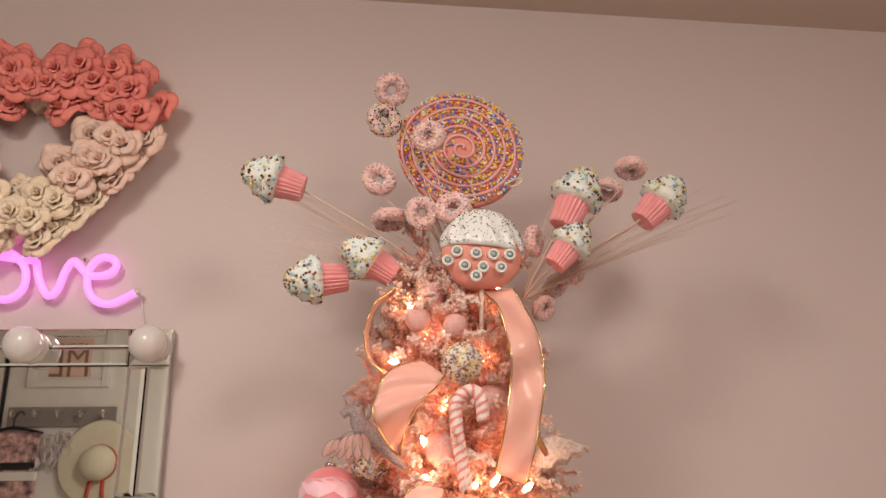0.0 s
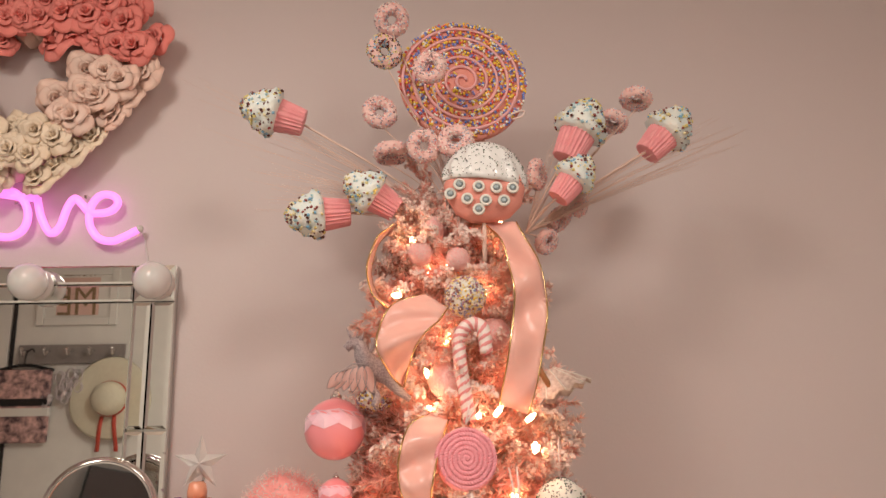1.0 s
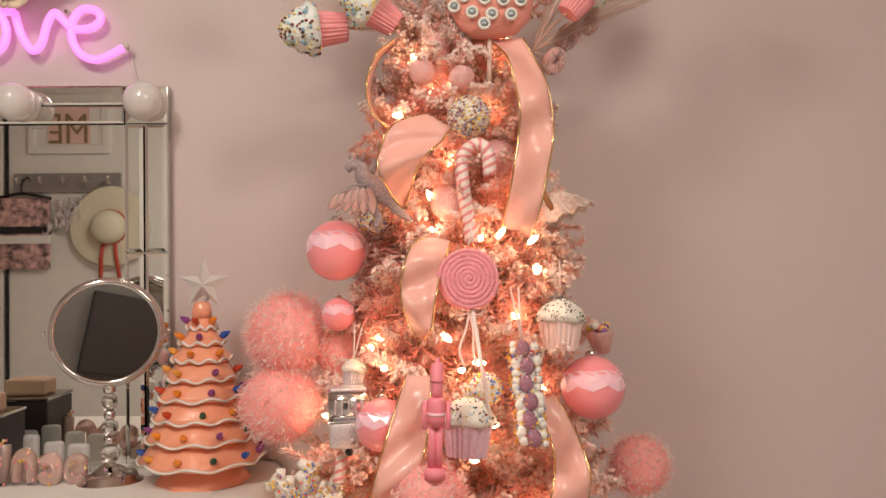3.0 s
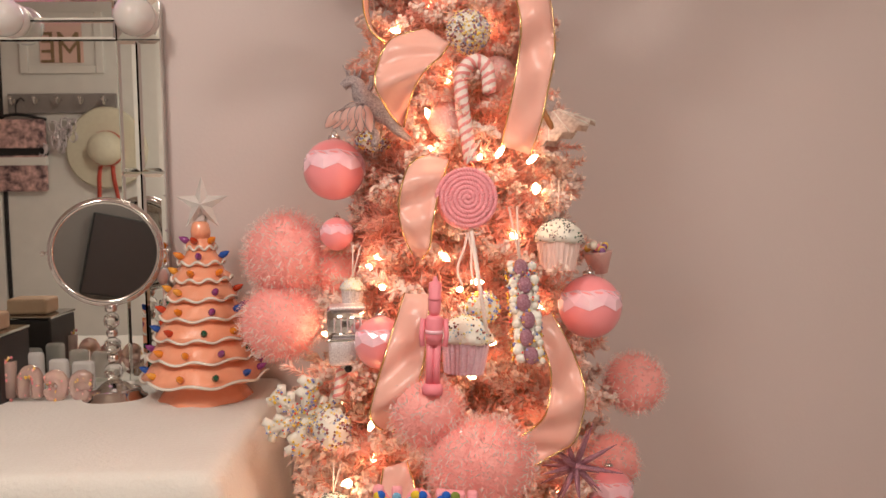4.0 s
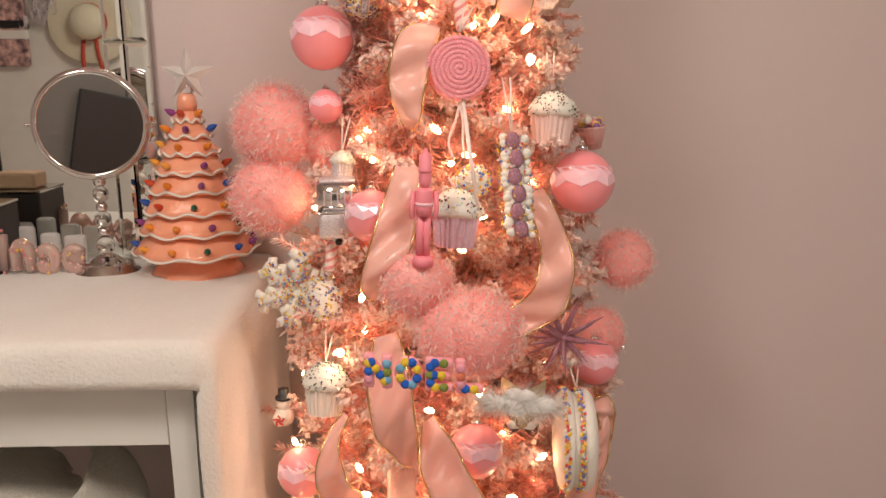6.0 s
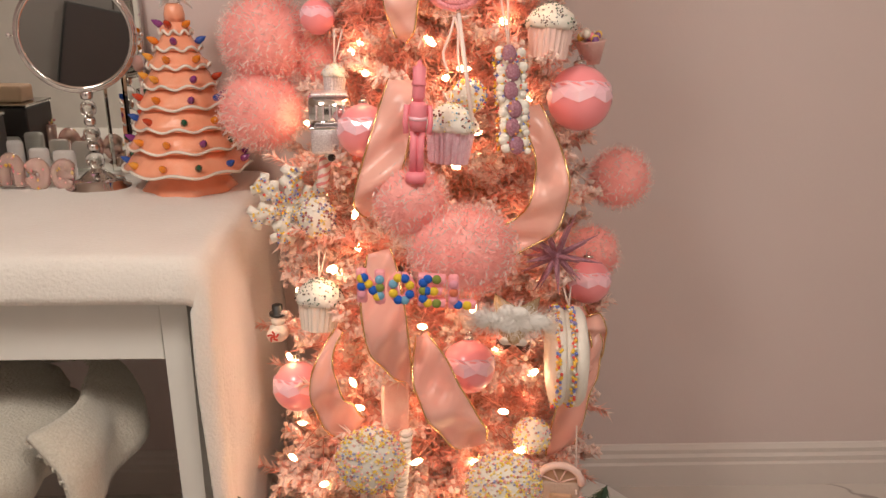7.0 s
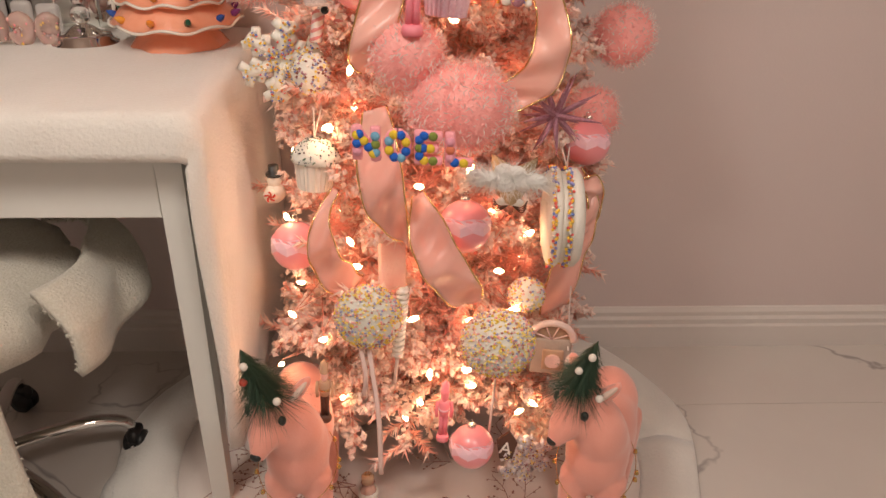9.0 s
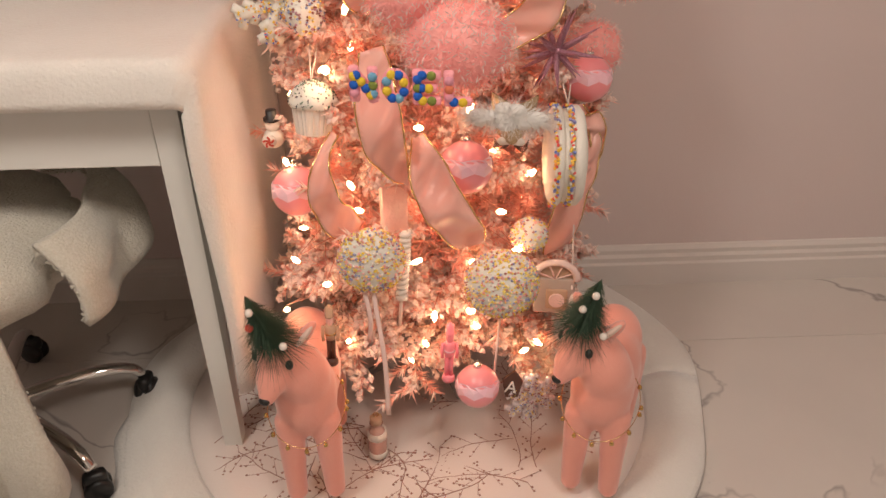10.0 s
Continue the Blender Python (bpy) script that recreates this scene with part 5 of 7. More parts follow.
def spray(start, end, n, spread, seed):
    """Fine glittering wires fanning out."""
    root = thing("glitter_spray", start, "fine frosted glitter spray in the tree top", "spray", "glitter sprays in the tree top")
    rnd = random.Random(seed)
    start, end = Vector(start), Vector(end)
    wires, dots = Build(), Build()
    side = (end - start).cross(Vector((0, 1, 0))).normalized()
    for k in range(n):
        e = end + side * rnd.uniform(-spread, spread) + (end - start) * rnd.uniform(-0.25, 0.12) + Vector((0, rnd.uniform(-spread, spread), 0))
        mid = start.lerp(e, 0.55) + Vector((0, 0, rnd.uniform(0.0, 0.02)))
        pts = [p - start for p in spline([start, mid, e], 9)]
        wires.tube(pts, 0.0007, 3, taper=lambda t: 1.3 - t)
        for _ in range(5):
            dots.speck(pts[rnd.randrange(5, 10)] + Vector((rnd.uniform(-1, 1), 0, rnd.uniform(-1, 1))) * 0.002, 0.0011)
    part("wire_fan", wires, STICK, root, kind="stuff")
    part("glitter", dots, SPARK, root, kind="stuff")


SUGAR = candy_mix("sugar_grains", [(0.90, 0.74, 0.68), (0.86, 0.46, 0.42), (0.55, 0.42, 0.46), (0.90, 0.80, 0.74), (0.80, 0.36, 0.34), (0.42, 0.28, 0.28), (0.60, 0.62, 0.72)])


def donut(p, r, nod, turn, mat=DOUGH, bits=None, label="pink glazed doughnut with sprinkles on a pick", start=None, seed=0):
    m = face_to(p, 0, turn, nod)
    root = thing("doughnut_ornament", m, label, "doughnut", "doughnut picks in the tree top")
    R, q = r * 0.60, r * 0.33
    part("ring", Build().tube([(R * math.cos(a), 0, R * math.sin(a)) for a in np.linspace(0, 2 * math.pi, 28, endpoint=False)], q, 12, True), mat, root)
    rnd = random.Random(seed)
    dots = Build()
    for _ in range(460):
        a, b = rnd.uniform(0, 6.28), rnd.uniform(0, 6.28)
        c = R + q * 1.0 * math.cos(b)
        dots.speck((c * math.cos(a), q * 1.02 * math.sin(b), c * math.sin(a)), r * rnd.uniform(0.045, 0.080))
    part("sprinkle_coat", dots, bits or SUGAR, root, kind="stuff")
    if start is not None:
        inv = m.inverted()
        part("stem", Build().tube([inv @ v for v in spline([Vector(start), Vector(start).lerp(Vector(p), 0.5) + Vector((0.005, 0.004, 0)), Vector(p) + Vector((0, 0.004, -r * 0.6))], 8)], 0.0012, 5), STICK, root)


def sprinkle_ball(p, r, bits, label, squash=(1, 1, 1), dense=1.0, stick=None, seed=0):
    root = thing("sprinkle_pop", Matrix.Translation(p), label, "cake pop", HUNG)
    part("globe", Build().ball(r * 0.96, (0, 0, 0), 24, squash), ICING, root)
    dots = Build()
    rnd = random.Random(seed)
    for q in on_ball(r * 0.97, int(850 * dense), seed, squash, True):
        dots.speck(q, rnd.uniform(0.0019, 0.0032))
    part("sprinkle_coat", dots, bits, root, kind="stuff")
    if stick is not None:
        part("stick", Build().tube([(0, 0, -r * 0.9), Vector(stick) - Vector(p)], 0.002, 8), CORD, root)
    return root


ROPEPALE = material("pale_pink_tray", (0.90, 0.46, 0.46), rough=0.6)
# ---- tree top ----
CROWN = (0.073, 1.400, 1.609)
NECK_R = (0.187, 1.400, 1.598)


def big_lollipop():
    c = (0.080, 1.430, 1.907)
    m = face_to(c, -8, 6, -4)
    root = thing("lollipop", m, "large pink spiral lollipop studded with coloured sugar pearls", "lollipop")
    R = 0.124
    part("disc", Build().lathe([(0.004, -0.008), (R * 0.97, -0.008), (R, -0.004), (R, 0.004), (R * 0.97, 0.008), (0.004, 0.008)], 64, pose(0, 0, 0, 90, 0, 0)), CORAL, root)
    spiral, beads = [], Build()
    rnd = random.Random(12)
    turns = 5.6
    for k in range(320):
        t = k / 319
        a = 2 * math.pi * turns * t
        r = 0.004 + (R * 0.97 - 0.004) * t
        spiral.append((r * math.cos(a), -0.011, r * math.sin(a)))
    part("rope", Build().tube(spiral, 0.0032, 6), ROPEPALE, root, "pink coiled rope")
    gap = (R * 0.97) / turns
    for k in range(1500):
        t = math.sqrt(rnd.uniform(0.004, 1))
        a = 2 * math.pi * turns * t
        r = 0.004 + (R * 0.97 - 0.004) * t + gap * 0.5 + rnd.uniform(-0.30, 0.30) * gap
        if r > R * 1.02:
            continue
        beads.ball(0.0029, (r * math.cos(a), -0.0105 - rnd.uniform(0, 0.002), r * math.sin(a)), 6)
    part("pearl_coat", beads, SPRINKLE, root, kind="stuff")
    part("stick", Build().tube([(0.02, 0.012, -0.05), (0.02, 0.012, -0.32)], 0.005, 8), STICK, root)
    part("tie", Build().tube(spline([(0.07, -0.012, -0.088), (0.085, -0.02, -0.082), (0.105, -0.016, -0.078), (0.10, -0.014, -0.088), (0.08, -0.012, -0.092)], 12), 0.002, 6), CORD, root)


big_lollipop()
for k, (p, r, nod, turn, bits) in enumerate((((-0.056, 1.400, 2.026), 33, 35, 10, None), ((-0.070, 1.390, 1.955), 34, 5, 20, CONFETTI), ((0.016, 1.330, 1.892), 31, 0, -10, None), ((-0.078, 1.380, 1.827), 33, -8, 15, None), ((-0.057, 1.380, 1.747), 33, 78, 25, None),
                                           ((0.003, 1.340, 1.745), 31, 8, 10, None), ((0.059, 1.330, 1.751), 33, -15, -10, None), ((0.413, 1.420, 1.867), 31, 70, -30, None), ((0.371, 1.440, 1.829), 29, 60, -45, None), ((0.212, 1.400, 1.710), 30, 5, 62, None), ((0.297, 1.440, 1.665), 27, 15, 60, None), ((0.257, 1.440, 1.635), 28, 40, 50, None), ((0.229, 1.430, 1.589), 26, 30, 40, None))):
    donut(p, r * 0.00108, nod, turn, DOUGH, bits, start=CROWN if p[0] < 0.2 else NECK_R, seed=k)

pick_cupcake((-0.222, 1.400, 1.815), (-0.336, 1.380, 1.847), CROWN, 1)
pick_cupcake((-0.133, 1.380, 1.635), (-0.245, 1.360, 1.622), CROWN, 2)
pick_cupcake((-0.047, 1.360, 1.633), (-0.137, 1.340, 1.689), CROWN, 3)
pick_cupcake((0.264, 1.380, 1.733), (0.321, 1.380, 1.847), NECK_R, 4)
pick_cupcake((0.242, 1.360, 1.651), (0.303, 1.360, 1.729), NECK_R, 5)
pick_cupcake((0.426, 1.420, 1.756), (0.509, 1.420, 1.843), NECK_R, 6)
spray(CROWN, (-0.409, 1.420, 1.864), 14, 0.05, 1)
spray(CROWN, (-0.273, 1.380, 1.707), 26, 0.03, 2)
spray(CROWN, (-0.271, 1.380, 1.659), 12, 0.02, 3)
spray(NECK_R, (0.573, 1.440, 1.795), 26, 0.035, 4)
spray(NECK_R, (0.275, 1.400, 1.774), 14, 0.03, 5)
spray(CROWN, (0.001, 1.370, 1.809), 14, 0.03, 6)


def flat_cupcake():
    c = (0.105, 1.300, 1.665)
    root = thing("flat_cupcake_ornament", face_to(c, -7, 0, -5), "large padded cupcake ornament with speckled white icing and dotted coral case", "cupcake ornament")
    flatten = Matrix.Diagonal((1, 0.42, 1, 1))
    part("case", Build().lathe([(0.006, -0.074), (0.034, -0.071), (0.056, -0.053), (0.068, -0.022), (0.070, 0.0), (0.062, 0.016)], 36, flatten), CORAL, root)
    slant = pose(0, 0, 0, 0, 13, 0)
    swell = [(0.060, -0.006), (0.073, -0.007), (0.0755, 0.002), (0.074, 0.016), (0.067, 0.033), (0.056, 0.050), (0.038, 0.064), (0.018, 0.071), (0.002, 0.075)]
    deep = Matrix.Diagonal((1, 0.52, 1, 1))
    part("icing", Build().lathe(swell, 96, slant @ deep, wave=lambda a, i: (0.92 + 0.075 * math.cos(11 * a + 0.9 * i) * (1 - i / 9))), ICEWHITE, root)
    rnd = random.Random(31)
    dots = Build()
    while len(dots.v) < 260 * 6:
        a, z = rnd.uniform(3.3, 6.1), rnd.uniform(-0.006, 0.070)
        k = next(k for k in range(1, 9) if swell[k][1] <= z <= swell[k + 1][1]) if z > -0.0069 else 1
        t = (z - swell[k][1]) / (swell[k + 1][1] - swell[k][1])
        r = swell[k][0] * (1 - t) + swell[k + 1][0] * t - 0.002
        dots.speck(slant @ Vector((r * math.cos(a), 0.52 * r * math.sin(a), z)), rnd.uniform(0.0008, 0.0015))
    part("sprinkle_coat", dots, PEPPER, root, kind="stuff")
    for x, z in ((-0.045, -0.010), (-0.014, -0.020), (0.015, -0.026), (0.043, -0.028), (-0.036, -0.038), (-0.006, -0.046), (0.024, -0.050), (-0.020, -0.060), (-0.062, -0.022)):
        y = -0.030 * math.sqrt(max(0.05, 1 - (x / 0.075) ** 2)) - 0.001
        d = part("dot", Build().lathe([(0.0105, 0.0), (0.0100, 0.003), (0.0060, 0.0032), (0.0060, 0.0018)], 16, pose(x, y, z, 90, 0, 0), ), ICING, root, "white felt dot")
        part("sequin", Build().lathe([(0.0058, 0.002), (0.0056, 0.0045), (0.001, 0.005)], 12, pose(x, y, z, 90, 0, 0)), SEQUIN, d, "grey glitter centre")
    part("stick", Build().tube([(-0.01, 0.004, -0.07), (-0.02, 0.006, -0.14)], 0.004, 8), STICK, root)


ICEWHITE = material("glossy_white_icing", (0.90, 0.88, 0.85), rough=0.3, second=(0.80, 0.80, 0.78), scale=30, amount=0.6, coat=0.4)
SEQUIN = material("grey_teal_glitter", (0.22, 0.28, 0.30), rough=0.4, second=(0.4, 0.45, 0.45), scale=400, amount=1.0, metal=0.3)
flat_cupcake()
for p in ((0.023, 1.330, 1.591), (-0.005, 1.310, 1.542), (0.058, 1.300, 1.529)):
    glitter_ball(p, 0.021)
glitter_ball((0.034, 1.270, 1.328), 0.030, GLITPINK)
glitter_ball((0.113, 1.300, 1.402), 0.028, GLITPINK)
sprinkle_ball((0.067, 1.270, 1.461), 0.033, PALEBEAD, "white popcorn ball ornament with tiny sprinkles", dense=0.8, seed=3)

# ---- sweets on the upper tree ----
def candy_cane(pts, r, label):
    o = Vector(pts[0])
    root = thing("candy_cane", o, label, "candy cane", HUNG)
    line = [p - o for p in spline(pts, 60)]
    part("white_stripe", Build().tube(line, r, 12), CANE_W, root)
    run = [0.0]
    for k in range(60):
        run.append(run[-1] + (line[k + 1] - line[k]).length)
    for s in range(2):
        stripe = []
        for k in range(len(line)):
            t = (line[min(k + 1, 60)] - line[max(k - 1, 0)]).normalized()
            side = t.cross(Vector((0, 1, 0))).normalized()
            up = t.cross(side)
            a = run[k] / 0.0040 + s * math.pi
            stripe.append(line[k] + (side * math.cos(a) + up * math.sin(a)) * r * 0.62)
        part("pink_stripe", Build().tube([p for p in spline(stripe, 220)], r * 0.48, 6), CANE_P, root)


candy_cane([(0.068, 1.240, 1.264), (0.062, 1.240, 1.304), (0.055, 1.240, 1.354), (0.055, 1.245, 1.393), (0.073, 1.245, 1.413), (0.092, 1.240, 1.404), (0.096, 1.235, 1.366)], 0.0105, "pink and white striped candy cane hanging in the branches")
candy_cane([(-0.139, 1.250, 0.902), (-0.135, 1.250, 0.925), (-0.133, 1.255, 0.946)], 0.009, "short pink striped candy stick in the branches")
candy_cane([(-0.102, 1.250, 0.929), (-0.098, 1.250, 0.942), (-0.100, 1.255, 0.959)], 0.009, "short pink striped candy stick in the branches")


def silver_angel():
    c = (-0.095, 1.270, 1.338)
    root = thing("winged_horse_ornament", face_to(c, 0, 0, 0), "silver glitter winged horse ornament with sheer outlined wing", "ornament", HUNG)
    b = Build()
    b.tube(spline([(-0.030, 0, 0.041), (-0.019, 0, 0.050), (-0.008, 0.002, 0.044), (-0.002, 0.002, 0.028), (0.010, 0.002, 0.014), (0.026, 0.002, 0.004), (0.040, 0, -0.008), (0.052, 0, -0.024), (0.072, 0, -0.040)], 26), 0.012, 10, taper=lambda t: (0.55 + 1.5 * t) if t < 0.25 else (0.92 + 0.5 * math.sin((t - 0.25) * 5.5) if t < 0.72 else 1.1 - 0.75 * (t - 0.72) / 0.28))
    b.tube(spline([(0.016, 0, 0.0), (0.012, -0.006, -0.02), (0.020, -0.008, -0.034), (0.016, -0.008, -0.050)], 10), 0.006, 8)
    b.tube(spline([(0.004, 0, 0.030), (0.014, 0, 0.044), (0.012, 0, 0.058)], 8), 0.004, 6)
    part("figure", b, GREYGLIT, root)
    part("horn", Build().tube([(-0.021, 0, 0.056), (-0.030, 0, 0.074)], 0.003, 6, taper=lambda t: 1 - 0.8 * t), GREYGLIT, root)
    for k in range(2):
        part("ear", Build().tube([(-0.012 + 0.006 * k, 0, 0.054), (-0.012 + 0.010 * k, 0, 0.068)], 0.003, 6, taper=lambda t: 1 - 0.7 * t), GREYGLIT, root)
    wing = part("wing", Build().tube(spline([(0.010, -0.010, 0.012), (-0.014, -0.018, 0.016), (-0.034, -0.020, 0.004)], 10), 0.0014, 6), GREYGLIT, root)
    for k in range(6):
        a = radians(282 - 11 * k)
        o = Vector((0.004 - 0.0075 * k, -0.016, 0.013 - 0.001 * k * k * 0.4))
        d, sd = Vector((math.cos(a), 0, math.sin(a))), Vector((-math.sin(a), 0, math.cos(a)))
        ln, wd = 0.044 - 0.002 * k, 0.0085
        edge = [[o + d * (ln * t) + sd * (s * wd * math.sin(math.pi * t ** 0.8) ** 0.7) + Vector((0, -0.002 * math.sin(3 * t), 0)) for t in [i / 10 for i in range(11)]] for s in (-1, 1)]
        part("wing_film", Build().sheet([[x, x.lerp(y, 0.5), y] for x, y in zip(*edge)], 0.0004), WINGFILM, wing)
        part("wing_wire", Build().tube(edge[0] + edge[1][::-1], 0.0007, 5, True), GREYGLIT, wing)


GREYGLIT = material("grey_rose_glitter", (0.22, 0.17, 0.18), rough=0.35, metal=0.4, second=(0.66, 0.56, 0.56), scale=400, amount=1.0, bump=0.8, bump_scale=600)
WINGFILM = material("sheer_peach_film", (0.90, 0.68, 0.62), rough=0.3, second=(0.90, 0.60, 0.54), scale=30, amount=0.6, leaf=0.55)
silver_angel()
sprinkle_ball((-0.082, 1.330, 1.301), 0.022, PALEBEAD, "soft pink sweet among the branches", (1.4, 1, 0.8), 0.3, seed=5)

glass_ball((-0.149, 1.340, 1.255), 0.054)
glass_ball((0.263, 1.300, 1.031), 0.055)
glass_ball((-0.070, 1.200, 0.997), 0.042)
glass_ball((0.084, 1.130, 0.652), 0.044)
glass_ball((-0.192, 1.240, 0.562), 0.045)
glass_ball((0.101, 1.060, 0.278), 0.040)
glass_ball((-0.149, 1.360, 1.149), 0.030, label="small coral bauble half hidden in the branches")


def rope_lollipop():
    c = (0.059, 1.190, 1.208)
    root = thing("rope_lollipop", face_to(c, 0, 0, -5) @ Matrix.Scale(0.84, 4), "pink coiled rope lollipop with a ribbon bow and stick", "lollipop", HUNG)
    rope = Build()
    for s in range(2):
        coil = []
        for k in range(900):
            t = k / 899
            a = 2 * math.pi * 6.5 * t
            r, w = 0.002 + 0.050 * t, 0.62 * k * (0.25 + t) + s * math.pi
            q = r + 0.0021 * math.cos(w)
            coil.append((q * math.cos(a), -0.006 - 0.010 * math.sqrt(max(0, 1 - t * t)) + 0.0021 * math.sin(w), q * math.sin(a)))
        rope.tube(coil, 0.0028, 6)
    part("coil", rope, ROPE, root)
    part("backing", Build().lathe([(0.002, -0.010), (0.048, -0.006), (0.053, 0.0), (0.048, 0.006), (0.002, 0.008)], 40, pose(0, 0, 0, 90, 0, 0)), ROPE, root)
    part("stick", Build().tube([(0.006, -0.004, -0.05), (0.030, -0.036, -0.235)], 0.0036, 10), CORD, root)
    for s in (-1, 1):
        part("bow_loop", Build().tube(spline([(0, -0.006, -0.056), (s * 0.016, -0.012, -0.050), (s * 0.024, -0.010, -0.056), (s * 0.016, -0.008, -0.061), (0, -0.006, -0.058)], 14), 0.0024, 6, flat=0.25), PALEWRAP, root)
        part("bow_tail", Build().tube(spline([(0, -0.006, -0.058), (s * 0.006, -0.010, -0.085), (s * 0.012 - 0.006, -0.008, -0.12), (s * 0.010, -0.008, -0.15)], 14), 0.0022, 6, flat=0.3), PALEWRAP, root)
    hanger(Vector(c) + Vector((0, 0, 0.05)), (0.073, 1.200, 1.293), root, w=0.0016)


rope_lollipop()


def hung_cupcake(c, hgt, wrap, icing, bits, top, label, seed, swirl=False):
    hgt *= 0.92
    root = cupcake(None, hgt, face_to(c, 4, 0, -6), wrap, icing, bits, label, "cupcakes hanging on the tree", swirl, seed)
    hanger(Vector(c) + Vector((0, 0, hgt * 0.45)), top, root)


hung_cupcake((0.208, 1.280, 1.135), 0.092, PALEWRAP, ICING, (PEPPER, 0.022), (0.204, 1.290, 1.233), "white iced cupcake ornament in a pale pink case", 11)
hung_cupcake((0.054, 1.160, 1.002), 0.094, LILAC, ICING, (CONFETTI, 0.022), (0.049, 1.170, 1.058), "cupcake ornament with sprinkles in a lilac glitter case", 12)
hung_cupcake((-0.147, 1.220, 0.720), 0.092, SNOWGLAZE, ICING, (PEPPER, 0.022), (-0.141, 1.240, 0.805), "white iced cupcake ornament in a pearly white case", 13)
hung_cupcake((-0.116, 1.270, 1.065), 0.048, SILVER, ICING, (PALEBEAD, 0.024), (-0.110, 1.290, 1.134), "tiny cupcake ornament in a silver case", 14)
sprinkle_ball((0.081, 1.190, 1.049), 0.024, SPRINKLE, "small pink sweet with coloured sprinkles", (1.1, 1, 1), 0.25, seed=17)


def cone_cup():
    c = (0.288, 1.360, 1.113)
    root = thing("sweet_cup_ornament", face_to(c, -5, 0, 0), "pink paper cup ornament heaped with coloured sweets", "ornament", HUNG)
    part("cup", Build().lathe([(0.014, -0.035), (0.024, 0.0), (0.026, 0.002), (0.022, 0.0)], 24), DOUGH, root)
    rnd = random.Random(6)
    for k in range(16):
        a, q = rnd.uniform(0, 6.28), rnd.uniform(0, 0.02)
        part("sweet", Build().ball(rnd.uniform(0.005, 0.008), (q * math.cos(a), q * math.sin(a), rnd.uniform(0.0, 0.014)), 8), SWEETS[k % len(SWEETS)], root)
    hanger(Vector(c) + Vector((0, 0, -0.03)), (0.291, 1.360, 1.066), root, spread=0.012)


SWEETS = [material("sweet_" + n, c, rough=0.4) for n, c in (("plum", (0.25, 0.10, 0.28)), ("yellow", (0.85, 0.55, 0.12)), ("cream", (0.86, 0.78, 0.66)), ("rose", (0.78, 0.25, 0.28)))]
cone_cup()


def sponge_finger():
    top, bot = Vector((0.136, 1.190, 1.116)), Vector((0.144, 1.150, 0.972))
    m, ln = along(bot, top)
    root = thing("sponge_finger_ornament", m, "long cream cake finger ornament with plum icing and sprinkles", "cake ornament", HUNG)
    part("sponge", Build().tube(spline([(0, 0, -ln / 2 + 0.014), (0, 0, 0), (0, 0, ln / 2 - 0.014)], 14), 0.018, 16, taper=lambda t: math.sqrt(max(0.12, 1 - (2 * t - 1) ** 6))), ICING, root)
    rnd = random.Random(15)
    for k in range(6):
        z = ln * (-0.42 + 0.84 * k / 5)
        part("icing_blob", Build().ball(0.0105, (0, 0, 0), 12, (1, 0.5, 1.25)), PLUM, root, m=Matrix.Translation((0.002 * (-1) ** k, -0.019, z)))
    for k in range(15):
        z = ln * (-0.45 + 0.9 * k / 14)
        for s in (-1, 1):
            part("cream_blob", Build().ball(rnd.uniform(0.0045, 0.0072), (0, 0, 0), 12, (1.1, 0.8, 1.0)), ICING, root, m=Matrix.Translation((s * rnd.uniform(0.012, 0.017), -0.014, z + rnd.uniform(-0.004, 0.004))))
    dots = Build()
    for _ in range(320):
        a = rnd.uniform(0, 6.28)
        if math.sin(a) > 0.6:
            continue
        dots.speck((0.0225 * math.cos(a), 0.0215 * math.sin(a), rnd.uniform(-0.47, 0.47) * ln), rnd.uniform(0.0016, 0.003))
    part("sprinkle_coat", dots, SPRINKLE, root, kind="stuff")
    inv = m.inverted()
    for s in (-1, 1):
        part("hanging_cord", Build().tube([(0, 0, ln / 2), inv @ Vector((0.128, 1.210, 1.196)) + Vector((s * 0.006, 0, 0))], 0.0016, 5), CORD, root)


sponge_finger()


